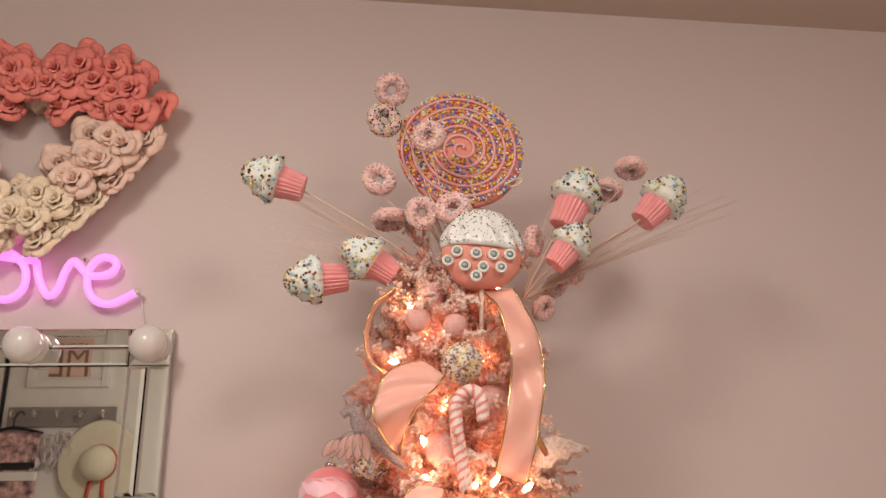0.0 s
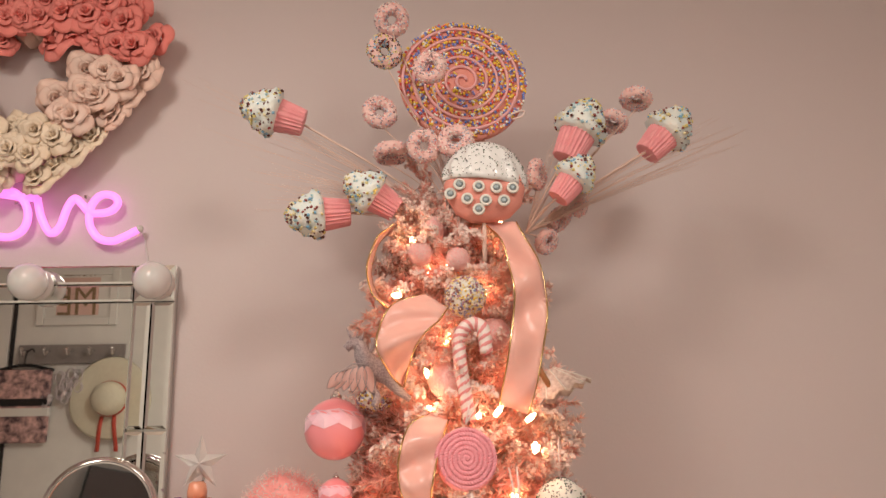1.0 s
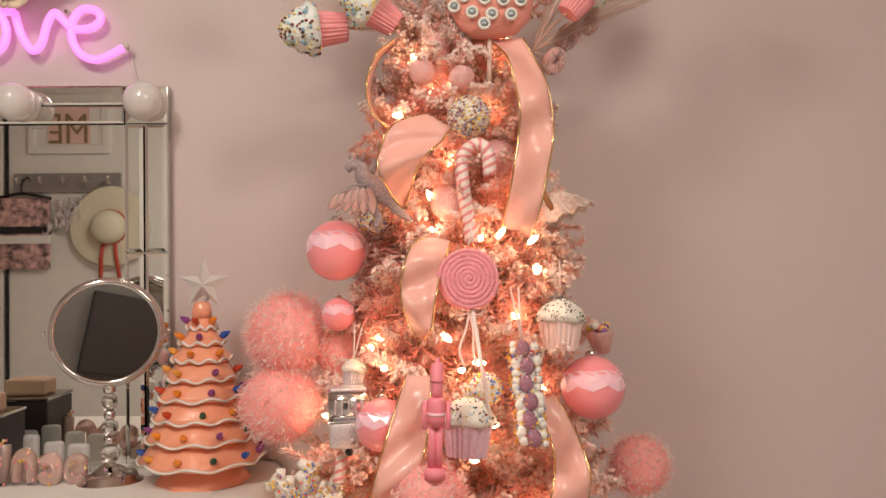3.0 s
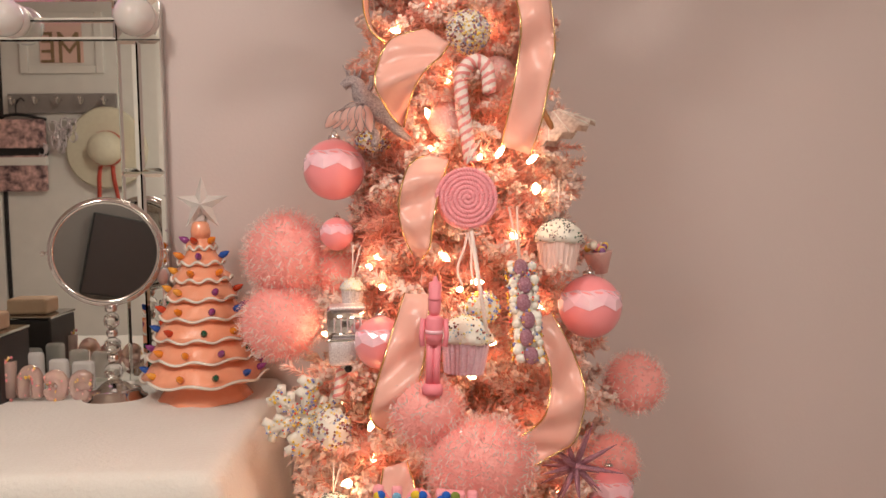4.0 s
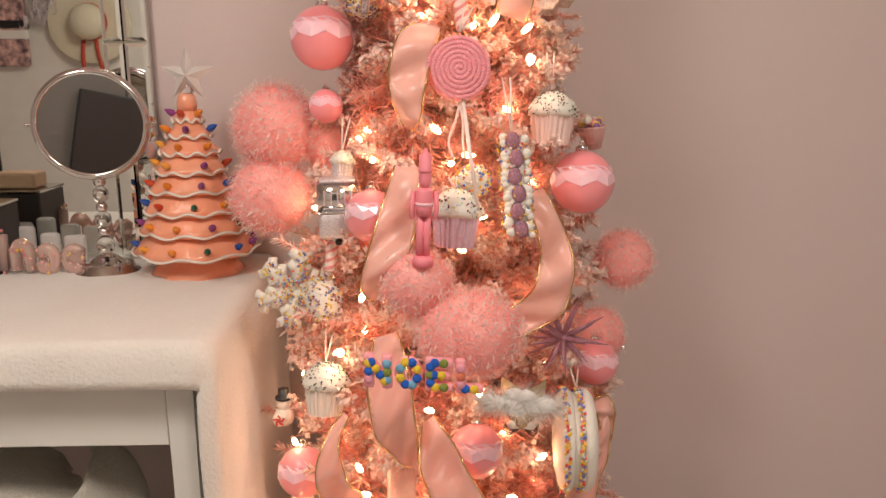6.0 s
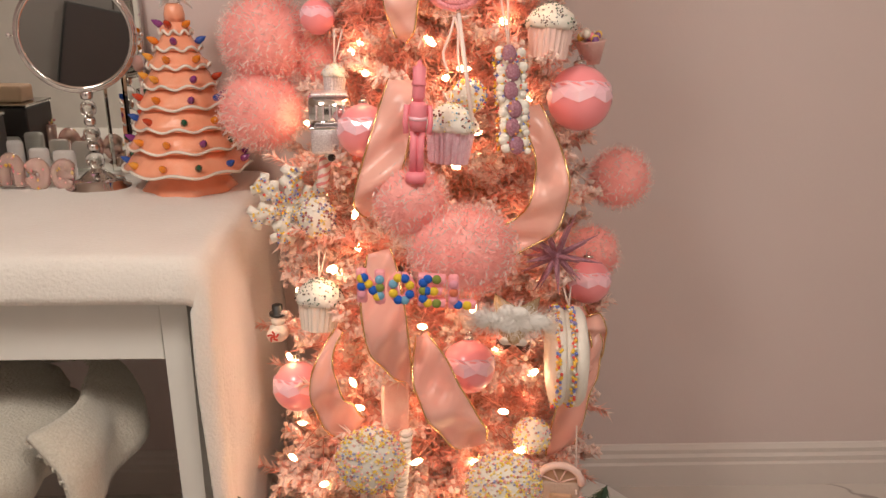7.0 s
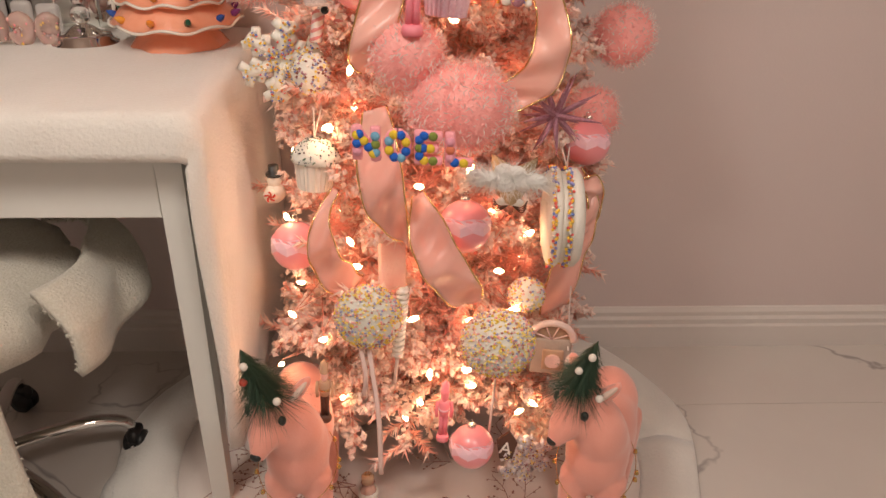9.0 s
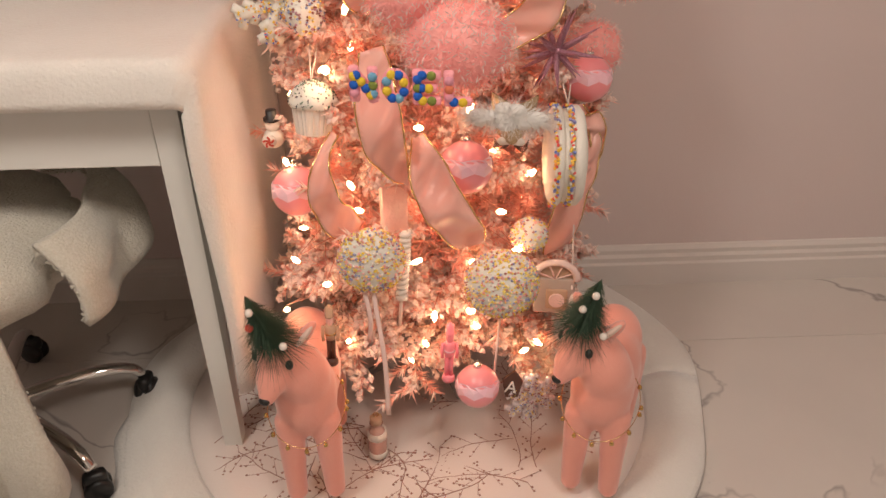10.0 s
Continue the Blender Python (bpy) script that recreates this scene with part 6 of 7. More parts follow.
def nutcracker(c, hgt, mats, label, group=""):
    """A toy soldier figure as one plain mesh; c is its middle."""
    s = hgt / 0.2
    v, f, mi = [], [], []
    pieces = [(0, Build().lathe([(0.024, -0.10), (0.025, -0.09), (0.020, -0.082)], 20)),
              (0, Build().lathe([(0.009, -0.082), (0.0085, -0.05), (0.010, -0.01)], 12, Matrix.Translation((-0.008, 0, 0)))),
              (0, Build().lathe([(0.009, -0.082), (0.0085, -0.05), (0.010, -0.01)], 12, Matrix.Translation((0.008, 0, 0)))),
              (1, Build().lathe([(0.017, -0.014), (0.021, 0.0), (0.0205, 0.028), (0.014, 0.034)], 20)),
              (2, Build().lathe([(0.0215, 0.004), (0.0215, 0.010)], 20)),
              (3, Build().lathe([(0.010, 0.034), (0.0145, 0.042), (0.0145, 0.060), (0.012, 0.064)], 18)),
              (1, Build().lathe([(0.0165, 0.060), (0.0165, 0.064), (0.014, 0.066), (0.0155, 0.088), (0.006, 0.092), (0.004, 0.099)], 18)),
              (1, Build().tube([(-0.026, 0, 0.028), (-0.029, -0.004, 0.0), (-0.026, -0.008, -0.018)], 0.0062, 10)),
              (1, Build().tube([(0.026, 0, 0.028), (0.029, -0.004, 0.0), (0.026, -0.008, -0.018)], 0.0062, 10))]
    me = bpy.data.meshes.new("nutcracker")
    for n, b in pieces:
        o = len(v)
        v += [(p[0] * s * 0.72, p[1] * s * 0.72, p[2] * s) for p in b.v]
        f += [tuple(i + o for i in q) for q in b.f]
        mi += [n] * len(b.f)
    me.from_pydata(v, [], f)
    for m in mats:
        me.materials.append(m)
    me.polygons.foreach_set("material_index", mi)
    me.shade_smooth()
    ob = new("nutcracker", me)
    ob.matrix_basis = face_to(c, 2, 0, 0)
    return tagged(ob, label, "nutcracker", group)


pinks = (HOTPINK, HOTPINK, BALLSHEEN, HOTPINK)
nutcracker((0.008, 1.090, 1.028), 0.160, pinks, "pink glossy nutcracker figure hanging on the tree")
nutcracker((0.056, 1.100, 0.322), 0.125, pinks, "small pink nutcracker figure at the tree's foot")
nutcracker((-0.144, 1.120, 0.351), 0.125, (CHOC, GINGER, GOLD, DOUGH), "small brown and gold nutcracker figure at the tree's foot")


def silver_jar():
    c = (-0.122, 1.240, 1.007)
    root = thing("sweet_machine_ornament", face_to(c, 0, 6, 0), "silver glitter sweet dispenser ornament", "ornament", HUNG)
    part("tank", Build().lathe([(0.021, -0.031), (0.025, -0.029), (0.025, 0.029), (0.021, 0.031)], 28, pose(0, 0, 0.014, 0, 90, 0)), CHROME, root)
    part("body", Build().box(0.058, 0.048, 0.042, (0, 0, -0.028), 0.006), SILVER, root)
    part("shelf", Build().box(0.064, 0.048, 0.005, (0, 0, -0.010), 0.002), CHROME, root)
    part("roof", Build().box(0.054, 0.040, 0.006, (0, 0, 0.038), 0.003), SILVER, root)
    part("spout", Build().lathe([(0.012, -0.056), (0.009, -0.049), (0.012, -0.046)], 14), CHROME, root)
    part("chute", Build().ball(0.006, (0, -0.01, -0.056), 10), BLACK, root)
    for k in range(5):
        part("window_bar", Build().box(0.0025, 0.003, 0.022, (-0.02 + 0.01 * k, -0.0250, 0.014), 0.0008), SILVER, root, smooth=False)


silver_jar()
pompom((-0.241, 1.420, 1.110), 0.075, 41)
pompom((-0.252, 1.400, 0.997), 0.070, 42)
pompom((-0.153, 1.440, 1.093), 0.060, 43)
pompom((0.363, 1.400, 0.879), 0.054, 44)
pompom((0.069, 1.085, 0.852), 0.075, 45, (1.0, 0.8, 0.82))
pompom((-0.003, 1.120, 0.915), 0.052, 46)
pompom((0.313, 1.360, 0.753), 0.050, 47)
for k, q in enumerate(((0.363, 1.400, 0.879), (0.284, 1.400, 0.892))):
    if k:
        solid("pompom_wire", Build().tube([q, (0.317, 1.400, 0.863), (0.345, 1.400, 0.873)], 0.0012, 5), STICK, "thin wire holding the tinsel pompom", "wire", HUNG)


def snowflake(c, r, mat, bits, label, seed, spin=0):
    root = thing("snowflake_ornament", face_to(c, spin, 15, 0), label, "snowflake", HUNG)
    rnd = random.Random(seed)
    dots = Build()
    for k in range(6):
        a = k * math.pi / 3
        d = Vector((math.sin(a), 0, math.cos(a)))
        s = Vector((math.cos(a), 0, -math.sin(a)))
        arm = Build().tube([d * 0.0, d * r], r * 0.15, 8)
        for t in (0.45, 0.75):
            for sg in (-1, 1):
                arm.tube([d * r * t, d * r * (t + 0.22) + s * sg * r * 0.28], r * 0.12, 7)
        part("arm", arm, mat, root)
        for _ in range(50):
            q = d * r * rnd.uniform(0.1, 1.0) + s * rnd.uniform(-0.2, 0.2) * r
            dots.speck(q + Vector((0, -r * 0.15, 0)), r * rnd.uniform(0.022, 0.05))
    part("sprinkle_coat", dots, bits, root, kind="stuff")


snowflake((-0.198, 1.280, 0.864), 0.062, ICING, SPRINKLE, "white iced snowflake ornament with coloured sprinkles", 51, 12)
snowflake((0.199, 1.100, 0.212), 0.048, SILVER, PALEBEAD, "silver glitter snowflake leaning at the tree's foot", 52)
sprinkle_ball((-0.148, 1.240, 0.855), 0.030, PALEBEAD, "white sprinkled cake pop among the branches", (1, 1, 1.1), 0.3, seed=8)


def noel():
    a, b = Vector((-0.067, 0.985, 0.841)), Vector((0.069, 0.985, 0.830))
    root = thing("noel_letters", a, "pink NOEL letters filled with coloured felt balls", "letters", HUNG)
    d = (b - a).normalized()
    up = Vector((0, 0, 1))
    hgt, w = 0.032, 0.029
    strokes = {"N": [((0, 0), (0, 1)), ((0, 1), (1, 0)), ((1, 0), (1, 1))], "O": None, "E": [((0, 0), (0, 1)), ((0, 0), (1, 0)), ((0, 0.5), (0.8, 0.5)), ((0, 1), (1, 1))], "L": [((0, 0), (0, 1)), ((0, 0), (1, 0))]}
    rnd = random.Random(77)
    tones = [material("felt_" + n, c, rough=0.95, bump=0.4, bump_scale=900) for n, c in (("yellow", (0.90, 0.62, 0.05)), ("blue", (0.02, 0.13, 0.60)), ("pink", (0.85, 0.36, 0.45)), ("olive", (0.25, 0.30, 0.06)), ("red", (0.80, 0.22, 0.12)), ("sky", (0.20, 0.45, 0.65)))]
    for n, ch in enumerate("NOEL"):
        o = d * (n * 0.0385 + 0.004)
        at = lambda u, z: o + d * (u * w * 0.78) + up * ((z - 0.5) * hgt)
        if ch == "O":
            paths = [[at(0.5 + 0.5 * math.sin(t), 0.5 + 0.5 * math.cos(t)) for t in np.linspace(0, 2 * math.pi, 25)]]
        else:
            paths = [[at(*p), at(*q)] for p, q in strokes[ch]]
        tray = Build()
        for pth in paths:
            if len(pth) > 2:
                tray.tube(pth, 0.0066, 8)
                continue
            run = pth[1] - pth[0]
            m = Matrix.Translation((pth[0] + pth[1]) / 2) @ run.to_track_quat("Z", "Y").to_matrix().to_4x4()
            tray.box(0.0130, 0.0110, run.length + 0.0130, (0, 0, 0), 0.003, m)
        letter = part("letter_tray", tray, ROPE, root)
        last = 0
        for pth in paths:
            total = sum((pth[i + 1] - pth[i]).length for i in range(len(pth) - 1))
            cnt = max(2, int(total / 0.0100))
            for k in range(cnt):
                s = (k + 0.5) / cnt * (len(pth) - 1)
                i = min(int(s), len(pth) - 2)
                last = rnd.choice([c for c in (0, 0, 0, 1, 1, 1, 1, 2, 3, 4, 5) if c != last])
                part("felt_ball", Build().ball(0.0060, (0, 0, 0), 12, (1, 0.7, 1)), tones[last], letter, m=Matrix.Translation(pth[i].lerp(pth[i + 1], s - i) + Vector((0, -0.0062, 0.0008))))


noel()


def feather_mask():
    c = (0.154, 1.160, 0.722)
    root = thing("carnival_mask", face_to(c, 5, 0, 0), "gold glitter cat mask with a white feather plume", "mask", HUNG)
    rows = []
    for i in range(9):
        v = i / 8
        rows.append([((u - 0.5) * (0.066 - 0.030 * v * v), -0.022 * math.cos((u - 0.5) * 2.6) - 0.006 * v, 0.024 - 0.060 * v + 0.012 * abs(u - 0.5) * 2) for u in [j / 12 for j in range(13)]])
    part("face", Build().sheet(rows, 0.003), MASK, root)
    for s in (-1, 1):
        part("eye_rim", Build().tube([(s * 0.018 + 0.011 * math.cos(t), -0.024, 0.006 + 0.007 * math.sin(t)) for t in np.linspace(0, 6.28, 16, endpoint=False)], 0.002, 6, True), ICING, root)
        part("eye_opening", Build().ball(0.010, (s * 0.018, -0.0225, 0.006), 14, (1.0, 0.25, 0.62)), DOUGH, root, "pink eye opening")
        part("muzzle", Build().ball(0.012, (s * 0.010, -0.024, -0.033), 14, (1.0, 0.35, 0.6)), ICING, root)
        for k in range(4):
            part("whisker", Build().tube(spline([(s * 0.004, -0.033, -0.035), (s * 0.018, -0.032, -0.036 - 0.003 * k), (s * 0.026, -0.026, -0.028 - 0.004 * k)], 8), 0.0008, 6), CHOC, root)
    part("jewel", Build().ball(0.005, (0, -0.028, 0.024), 10), CHROME, root)
    rnd = random.Random(61)
    plume = Build()
    q0 = root.matrix_basis.inverted() @ Vector((0.132, 1.030, 0.772))
    down = Build()
    for _ in range(34):
        t = rnd.uniform(-1, 1)
        c = q0 + Vector((t * 0.044, rnd.uniform(-0.006, 0.008), rnd.uniform(-0.010, 0.012) * (1.15 - abs(t))))
        down.ball(rnd.uniform(0.008, 0.013), c, 12, (rnd.uniform(0.8, 1.5), 0.8, rnd.uniform(0.6, 1.0)))
    part("plume_core", down, FEATHER, root, kind="stuff")
    for _ in range(700):
        t = rnd.uniform(-1, 1)
        p = q0 + Vector((t * 0.046, rnd.uniform(-0.010, 0.010), rnd.uniform(-0.010, 0.010) * (1 - abs(t))))
        d = Vector((t * 0.9 + rnd.uniform(-0.5, 0.5), rnd.uniform(-0.6, 0.3), rnd.uniform(-0.8, 0.8))).normalized() * rnd.uniform(0.020, 0.040)
        plume.strand(p, p + d, 0.0006)
    part("feather", plume, FEATHER, root, "fluffy white feather", smooth=False, kind="stuff")


feather_mask()


def burst():
    c = (0.220, 1.190, 0.808)
    root = thing("starburst_ornament", Matrix.Translation(c), "plum glitter starburst ornament with long spikes", "starburst", HUNG)
    part("core", Build().ball(0.011, (0, 0, 0), 12), PLUM, root)
    rnd = random.Random(71)
    for k in range(24):
        z = 1 - 2 * (k + 0.5) / 24
        a = k * 2.39996
        d = Vector((math.sqrt(1 - z * z) * math.cos(a), math.sqrt(1 - z * z) * math.sin(a) * 0.8, z)).normalized()
        m = d.to_track_quat("Z", "Y").to_matrix().to_4x4()
        ln = rnd.uniform(0.052, 0.074)
        part("spike", Build().lathe([(0.002, 0.004), (0.0046, ln * 0.25), (0.003, ln * 0.6), (0.0004, ln)], 6, m), PLUM, root, smooth=False)


burst()
glass_ball((0.297, 1.300, 0.724), 0.042, label="rose pink ridged bauble behind the starburst")


def macaron():
    c = (0.242, 1.180, 0.643)
    root = thing("macaron_ornament", face_to(c, 0, 86, 0) @ pose(0, 0, 0, 0, 4, 0), "large cream macaron ornament with rows of sugar pearls", "macaron", HUNG)
    R = 0.079
    turn = pose(0, 0, 0, 90, 0, 0)
    for s in (-1, 1):
        prof = [(R * 0.95, 0.007 * s), (R, 0.011 * s), (R * 0.99, 0.019 * s), (R * 0.88, 0.026 * s), (R * 0.55, 0.031 * s), (0.003, 0.033 * s)]
        part("shell", Build().lathe(prof if s > 0 else prof[::-1], 48, turn), ICING, root)
    part("filling", Build().lathe([(0.003, -0.010), (R * 0.90, -0.010), (R * 0.93, 0), (R * 0.90, 0.010), (0.003, 0.010)], 48, turn), ICING, root)
    rnd = random.Random(81)
    rows = ((-0.004, 0.99), (0.019, 1.01))
    for y, q in rows:
        pearls = Build()
        for k in range(190):
            a = 2 * math.pi * k / 190
            pearls.ball(0.0028, (R * q * math.cos(a), y + rnd.uniform(-0.004, 0.004), R * q * math.sin(a)), 6)
        part("pearl_trim", pearls, SPRINKLE, root, kind="stuff")
    hanger(Vector(c) + Vector((0, 0, 0.085)), (0.239, 1.190, 0.757), root)


macaron()


def snowman():
    c = (-0.235, 1.330, 0.632)
    root = tagged(solid("snowman_ornament", Build().ball(0.018, (0, 0, -0.012), 14).ball(0.013, (0, 0, 0.012), 14).lathe([(0.014, 0.021), (0.014, 0.0235), (0.0085, 0.0235), (0.0085, 0.037), (0.002, 0.0375)], 14), ICING, "tiny white snowman ornament", "snowman", HUNG, m=Matrix.Translation(c)))
    hat_m = Build().lathe([(0.0145, 0.0205), (0.0145, 0.0245), (0.0092, 0.0245), (0.0092, 0.0385), (0.002, 0.039)], 14)
    solid("snowman_hat", hat_m, BLACK, "tiny black top hat on a snowman", "hat", m=Matrix.Translation(c))
    pm = thing("peppermint", face_to((-0.240, 1.310, 0.622), 0, 0, 0), "red and white swirled peppermint sweet", "sweet")
    part("disc", Build().lathe([(0.002, -0.004), (0.011, -0.004), (0.0125, 0), (0.011, 0.004), (0.002, 0.004)], 20, pose(0, 0, 0, 90, 0, 0)), ICING, pm)
    for k in range(5):
        a = k * 1.2566
        part("red_swirl", Build().tube(spline([(0, -0.0045, 0), (0.005 * math.cos(a), -0.005, 0.005 * math.sin(a)), (0.010 * math.cos(a + 0.5), -0.0045, 0.010 * math.sin(a + 0.5))], 6), 0.0018, 5), RED, pm)


snowman()

# ---- lower tree ----
sprinkle_ball((-0.064, 1.090, 0.515), 0.054, POPMIX, "round white lollipop ornament crusted with sprinkles and tied with ribbon", (1, 0.6, 1.05), 1.1, (-0.048, 1.060, 0.238), 21)
sprinkle_ball((0.138, 1.080, 0.472), 0.060, POPMIX, "large white ball ornament crusted with tiny coloured sprinkles", (1, 0.9, 0.95), 1.4, (0.129, 1.080, 0.250), 22)
sprinkle_ball((0.190, 1.160, 0.512), 0.030, POPMIX, "small white ball ornament with yellow and pink sprinkles", (1.05, 1, 1), 0.35, seed=23)
for p, q in (((-0.065, 1.080, 0.466), (-0.050, 1.050, 0.228)), ((-0.078, 1.080, 0.466), (-0.075, 1.080, 0.370))):
    solid("ribbon_tail", Build().tube(spline([p, (Vector(p) + Vector(q)) / 2 + Vector((0.006, -0.01, 0)), q], 12), 0.0042, 6, flat=0.2), PALEWRAP, "pale pink ribbon tail hanging from a lollipop", "ribbon", "ribbon tails")


def twist_stick():
    m, ln = along((-0.021, 1.100, 0.433), (-0.010, 1.110, 0.554))
    root = thing("rock_candy_stick", m, "twisted white rock candy stick with speckles", "candy", HUNG)
    part("core", Build().tube([(0, 0, -ln / 2), (0, 0, ln / 2)], 0.007, 8), ICING, root)
    hel = [(0.0065 * math.cos(k * 0.55), 0.0065 * math.sin(k * 0.55), -ln / 2 + ln * k / 150) for k in range(151)]
    part("twist", Build().tube(hel, 0.0042, 6), SNOWGLAZE, root)
    part("dowel", Build().tube([(0, 0, -ln / 2 - 0.05), (0, 0, -ln / 2)], 0.003, 8), STICK, root)


twist_stick()
solid("gift_box_ornament", Build().box(0.042, 0.03, 0.085, (0, 0, 0), 0.004), DOUGH, "plain pink box ornament in the branches", "box", HUNG, m=face_to((-0.029, 1.170, 0.567), 0, 10, 0))


STONE = material("grey_brown_biscuit", (0.52, 0.42, 0.35), rough=0.7, second=(0.44, 0.34, 0.28), scale=40, amount=0.6, bump=0.3, bump_scale=200)


def arch_house():
    c = (0.237, 1.150, 0.428)
    root = thing("gingerbread_arch", face_to(c, 0, -8, 0), "pink and brown arched gingerbread window ornament", "ornament", HUNG)
    part("wall", Build().box(0.068, 0.014, 0.070, (0, 0, -0.030), 0.003), STONE, root)
    part("arch", Build().tube([(0.036 * math.cos(t), -0.006, 0.004 + 0.034 * math.sin(t)) for t in np.linspace(0, math.pi, 18)], 0.006, 8), PALEWRAP, root)
    part("fan", Build().lathe([(0.002, -0.003), (0.034, -0.003), (0.034, 0.003), (0.002, 0.003)], 24, pose(0, 0, 0.004, 90, 0, 0)), GINGER, root, smooth=False)
    part("opening", Build().box(0.036, 0.006, 0.040, (0.004, -0.0085, -0.034), 0.003), GINGER, root)
    part("inner_arch", Build().lathe([(0.002, -0.003), (0.013, -0.003), (0.013, 0.003), (0.002, 0.003)], 20, pose(0.004, -0.0125, -0.034, 90, 0, 0)), PALEWRAP, root, smooth=False)
    for k in range(4):
        t = math.pi * (k + 0.5) / 4
        part("glazing_bar", Build().tube([(0, -0.005, 0.004), (0.034 * math.cos(t), -0.005, 0.004 + 0.034 * math.sin(t))], 0.0014, 6), PALEWRAP, root)


arch_house()


def lace_fan():
    c = (0.215, 1.340, 1.326)
    root = thing("lace_umbrella", face_to(c, -25, -20, 0), "white lace parasol ornament with a brown handle", "ornament", HUNG)
    rows = [[((0.012 + 0.045 * v) * math.cos(a) , (0.012 + 0.045 * v) * math.sin(a) * 0.6, 0.02 - 0.045 * v + (0.004 * math.sin(a * 12) if v == 1 else 0)) for a in np.linspace(0, 2 * math.pi, 49)] for v in (0, 0.3, 0.6, 0.8, 1.0)]
    part("canopy", Build().sheet(rows, 0.001), LACE, root)
    for k in range(10):
        a = k * 0.628
        part("rib", Build().tube([(0.012 * math.cos(a), 0.0072 * math.sin(a), 0.022), (0.058 * math.cos(a), 0.035 * math.sin(a), -0.024)], 0.0012, 5), ICING, root)
    part("handle", Build().tube([(-0.01, -0.02, 0.05), (-0.006, -0.02, -0.01)], 0.005, 8), WOODBROWN, root)


LACE = material("white_lace", (0.86, 0.74, 0.66), rough=0.8, second=(0.5, 0.36, 0.30), scale=120, amount=1.2)
WOODBROWN = material("brown_handle", (0.35, 0.16, 0.06), rough=0.5)
lace_fan()

# ---- skirt and floor ----
SK = Vector((0.0, 1.355, 0.0))


def skirt():
    root = thing("tree_skirt", SK, "white plush tree skirt printed with rose gold twigs", "tree skirt")
    rows = []
    height = lambda r, a: 0.014 + 0.004 * math.sin(5 * a + 9 * r) * (r > 0.1) + 0.010 * math.exp(-((r - 0.53) / 0.05) ** 2) + 0.004 * noise.noise(Vector((r * math.cos(a) * 9, r * math.sin(a) * 9, 0)))
    edge = lambda a: 0.600 + 0.012 * math.sin(4 * a + 1) + 0.008 * math.sin(9 * a)
    back = NORTH - 0.03 - SK.y

    def at(r, a, up=0.0):
        x, y = r * math.cos(a), r * math.sin(a)
        return Vector((x, min(y, back), height(r, a) + up))

    A = np.linspace(0, 2 * math.pi, 121)
    inner = [[at(t * 0.48, a) for a in A] for t in (0.02, 0.2, 0.4, 0.6, 0.8, 0.9, 1.0)]
    part("printed_cloth", Build().sheet(inner, 0.006), SKIRTCLOTH, root, "pale rose printed cloth")
    outer = [[at(0.48 + (edge(a) - 0.48) * t, a, 0.012 * math.sin(math.pi * min(t * 1.1, 1.0))) if t < 1 else at(edge(a), a, -0.012) for a in A] for t in (0.0, 0.08, 0.2, 0.4, 0.6, 0.8, 0.92, 0.98, 1.0)]
    part("plush_border", Build().sheet(outer, 0.006), FUR, root, "white plush border")
    rnd = random.Random(33)
    hair = Build()
    for _ in range(7000):
        a = rnd.uniform(math.pi * 0.95, math.pi * 2.1)
        t = rnd.random()
        p = at(0.48 + (edge(a) - 0.48) * t, a, 0.012 * math.sin(math.pi * min(t * 1.1, 1)))
        hair.strand(p, p + Vector((rnd.uniform(-1, 1) * 0.007, rnd.uniform(-1, 1) * 0.007, 0.008)), 0.0009)
    part("pile", hair, FUR, root, smooth=False, kind="stuff")
    for k in range(46):
        twig, berries = Build(), Build()
        a0 = rnd.uniform(math.pi * 1.02, math.pi * 1.98) if k < 42 else rnd.uniform(0, math.pi)
        r0 = rnd.uniform(0.16, 0.44)
        p = Vector((r0 * math.cos(a0), r0 * math.sin(a0), 0))
        head = rnd.uniform(0, 6.28)

        def on(p, up=0.006):
            return at(p.xy.length, math.atan2(p.y, p.x), up)

        q = p.copy()
        pts = [q.copy()]
        for i in range(9):
            head += rnd.uniform(-0.22, 0.22)
            q = q + Vector((math.cos(head), math.sin(head), 0)) * 0.017
            if q.xy.length > 0.47:
                break
            pts.append(q.copy())
            if i % 1 == 0:
                h2 = head + (0.75 if i % 2 else -0.75)
                e = q + Vector((math.cos(h2), math.sin(h2), 0)) * rnd.uniform(0.02, 0.045)
                if e.xy.length < 0.47:
                    twig.tube([on(q), on(q.lerp(e, 0.5)), on(e)], 0.0006, 4)
                    for t in (0.6, 1.0):
                        w = q.lerp(e, t) + Vector((rnd.uniform(-1, 1), rnd.uniform(-1, 1), 0)) * 0.003
                        berries.ball(0.0027, on(w), 6, (1, 1, 0.5), )
        if len(pts) > 2:
            twig.tube([on(v) for v in pts], 0.0010, 5)
            t = part("printed_twig", twig, TWIGPRINT, root)
            part("berry_print", berries, TWIGPRINT, t, kind="stuff")


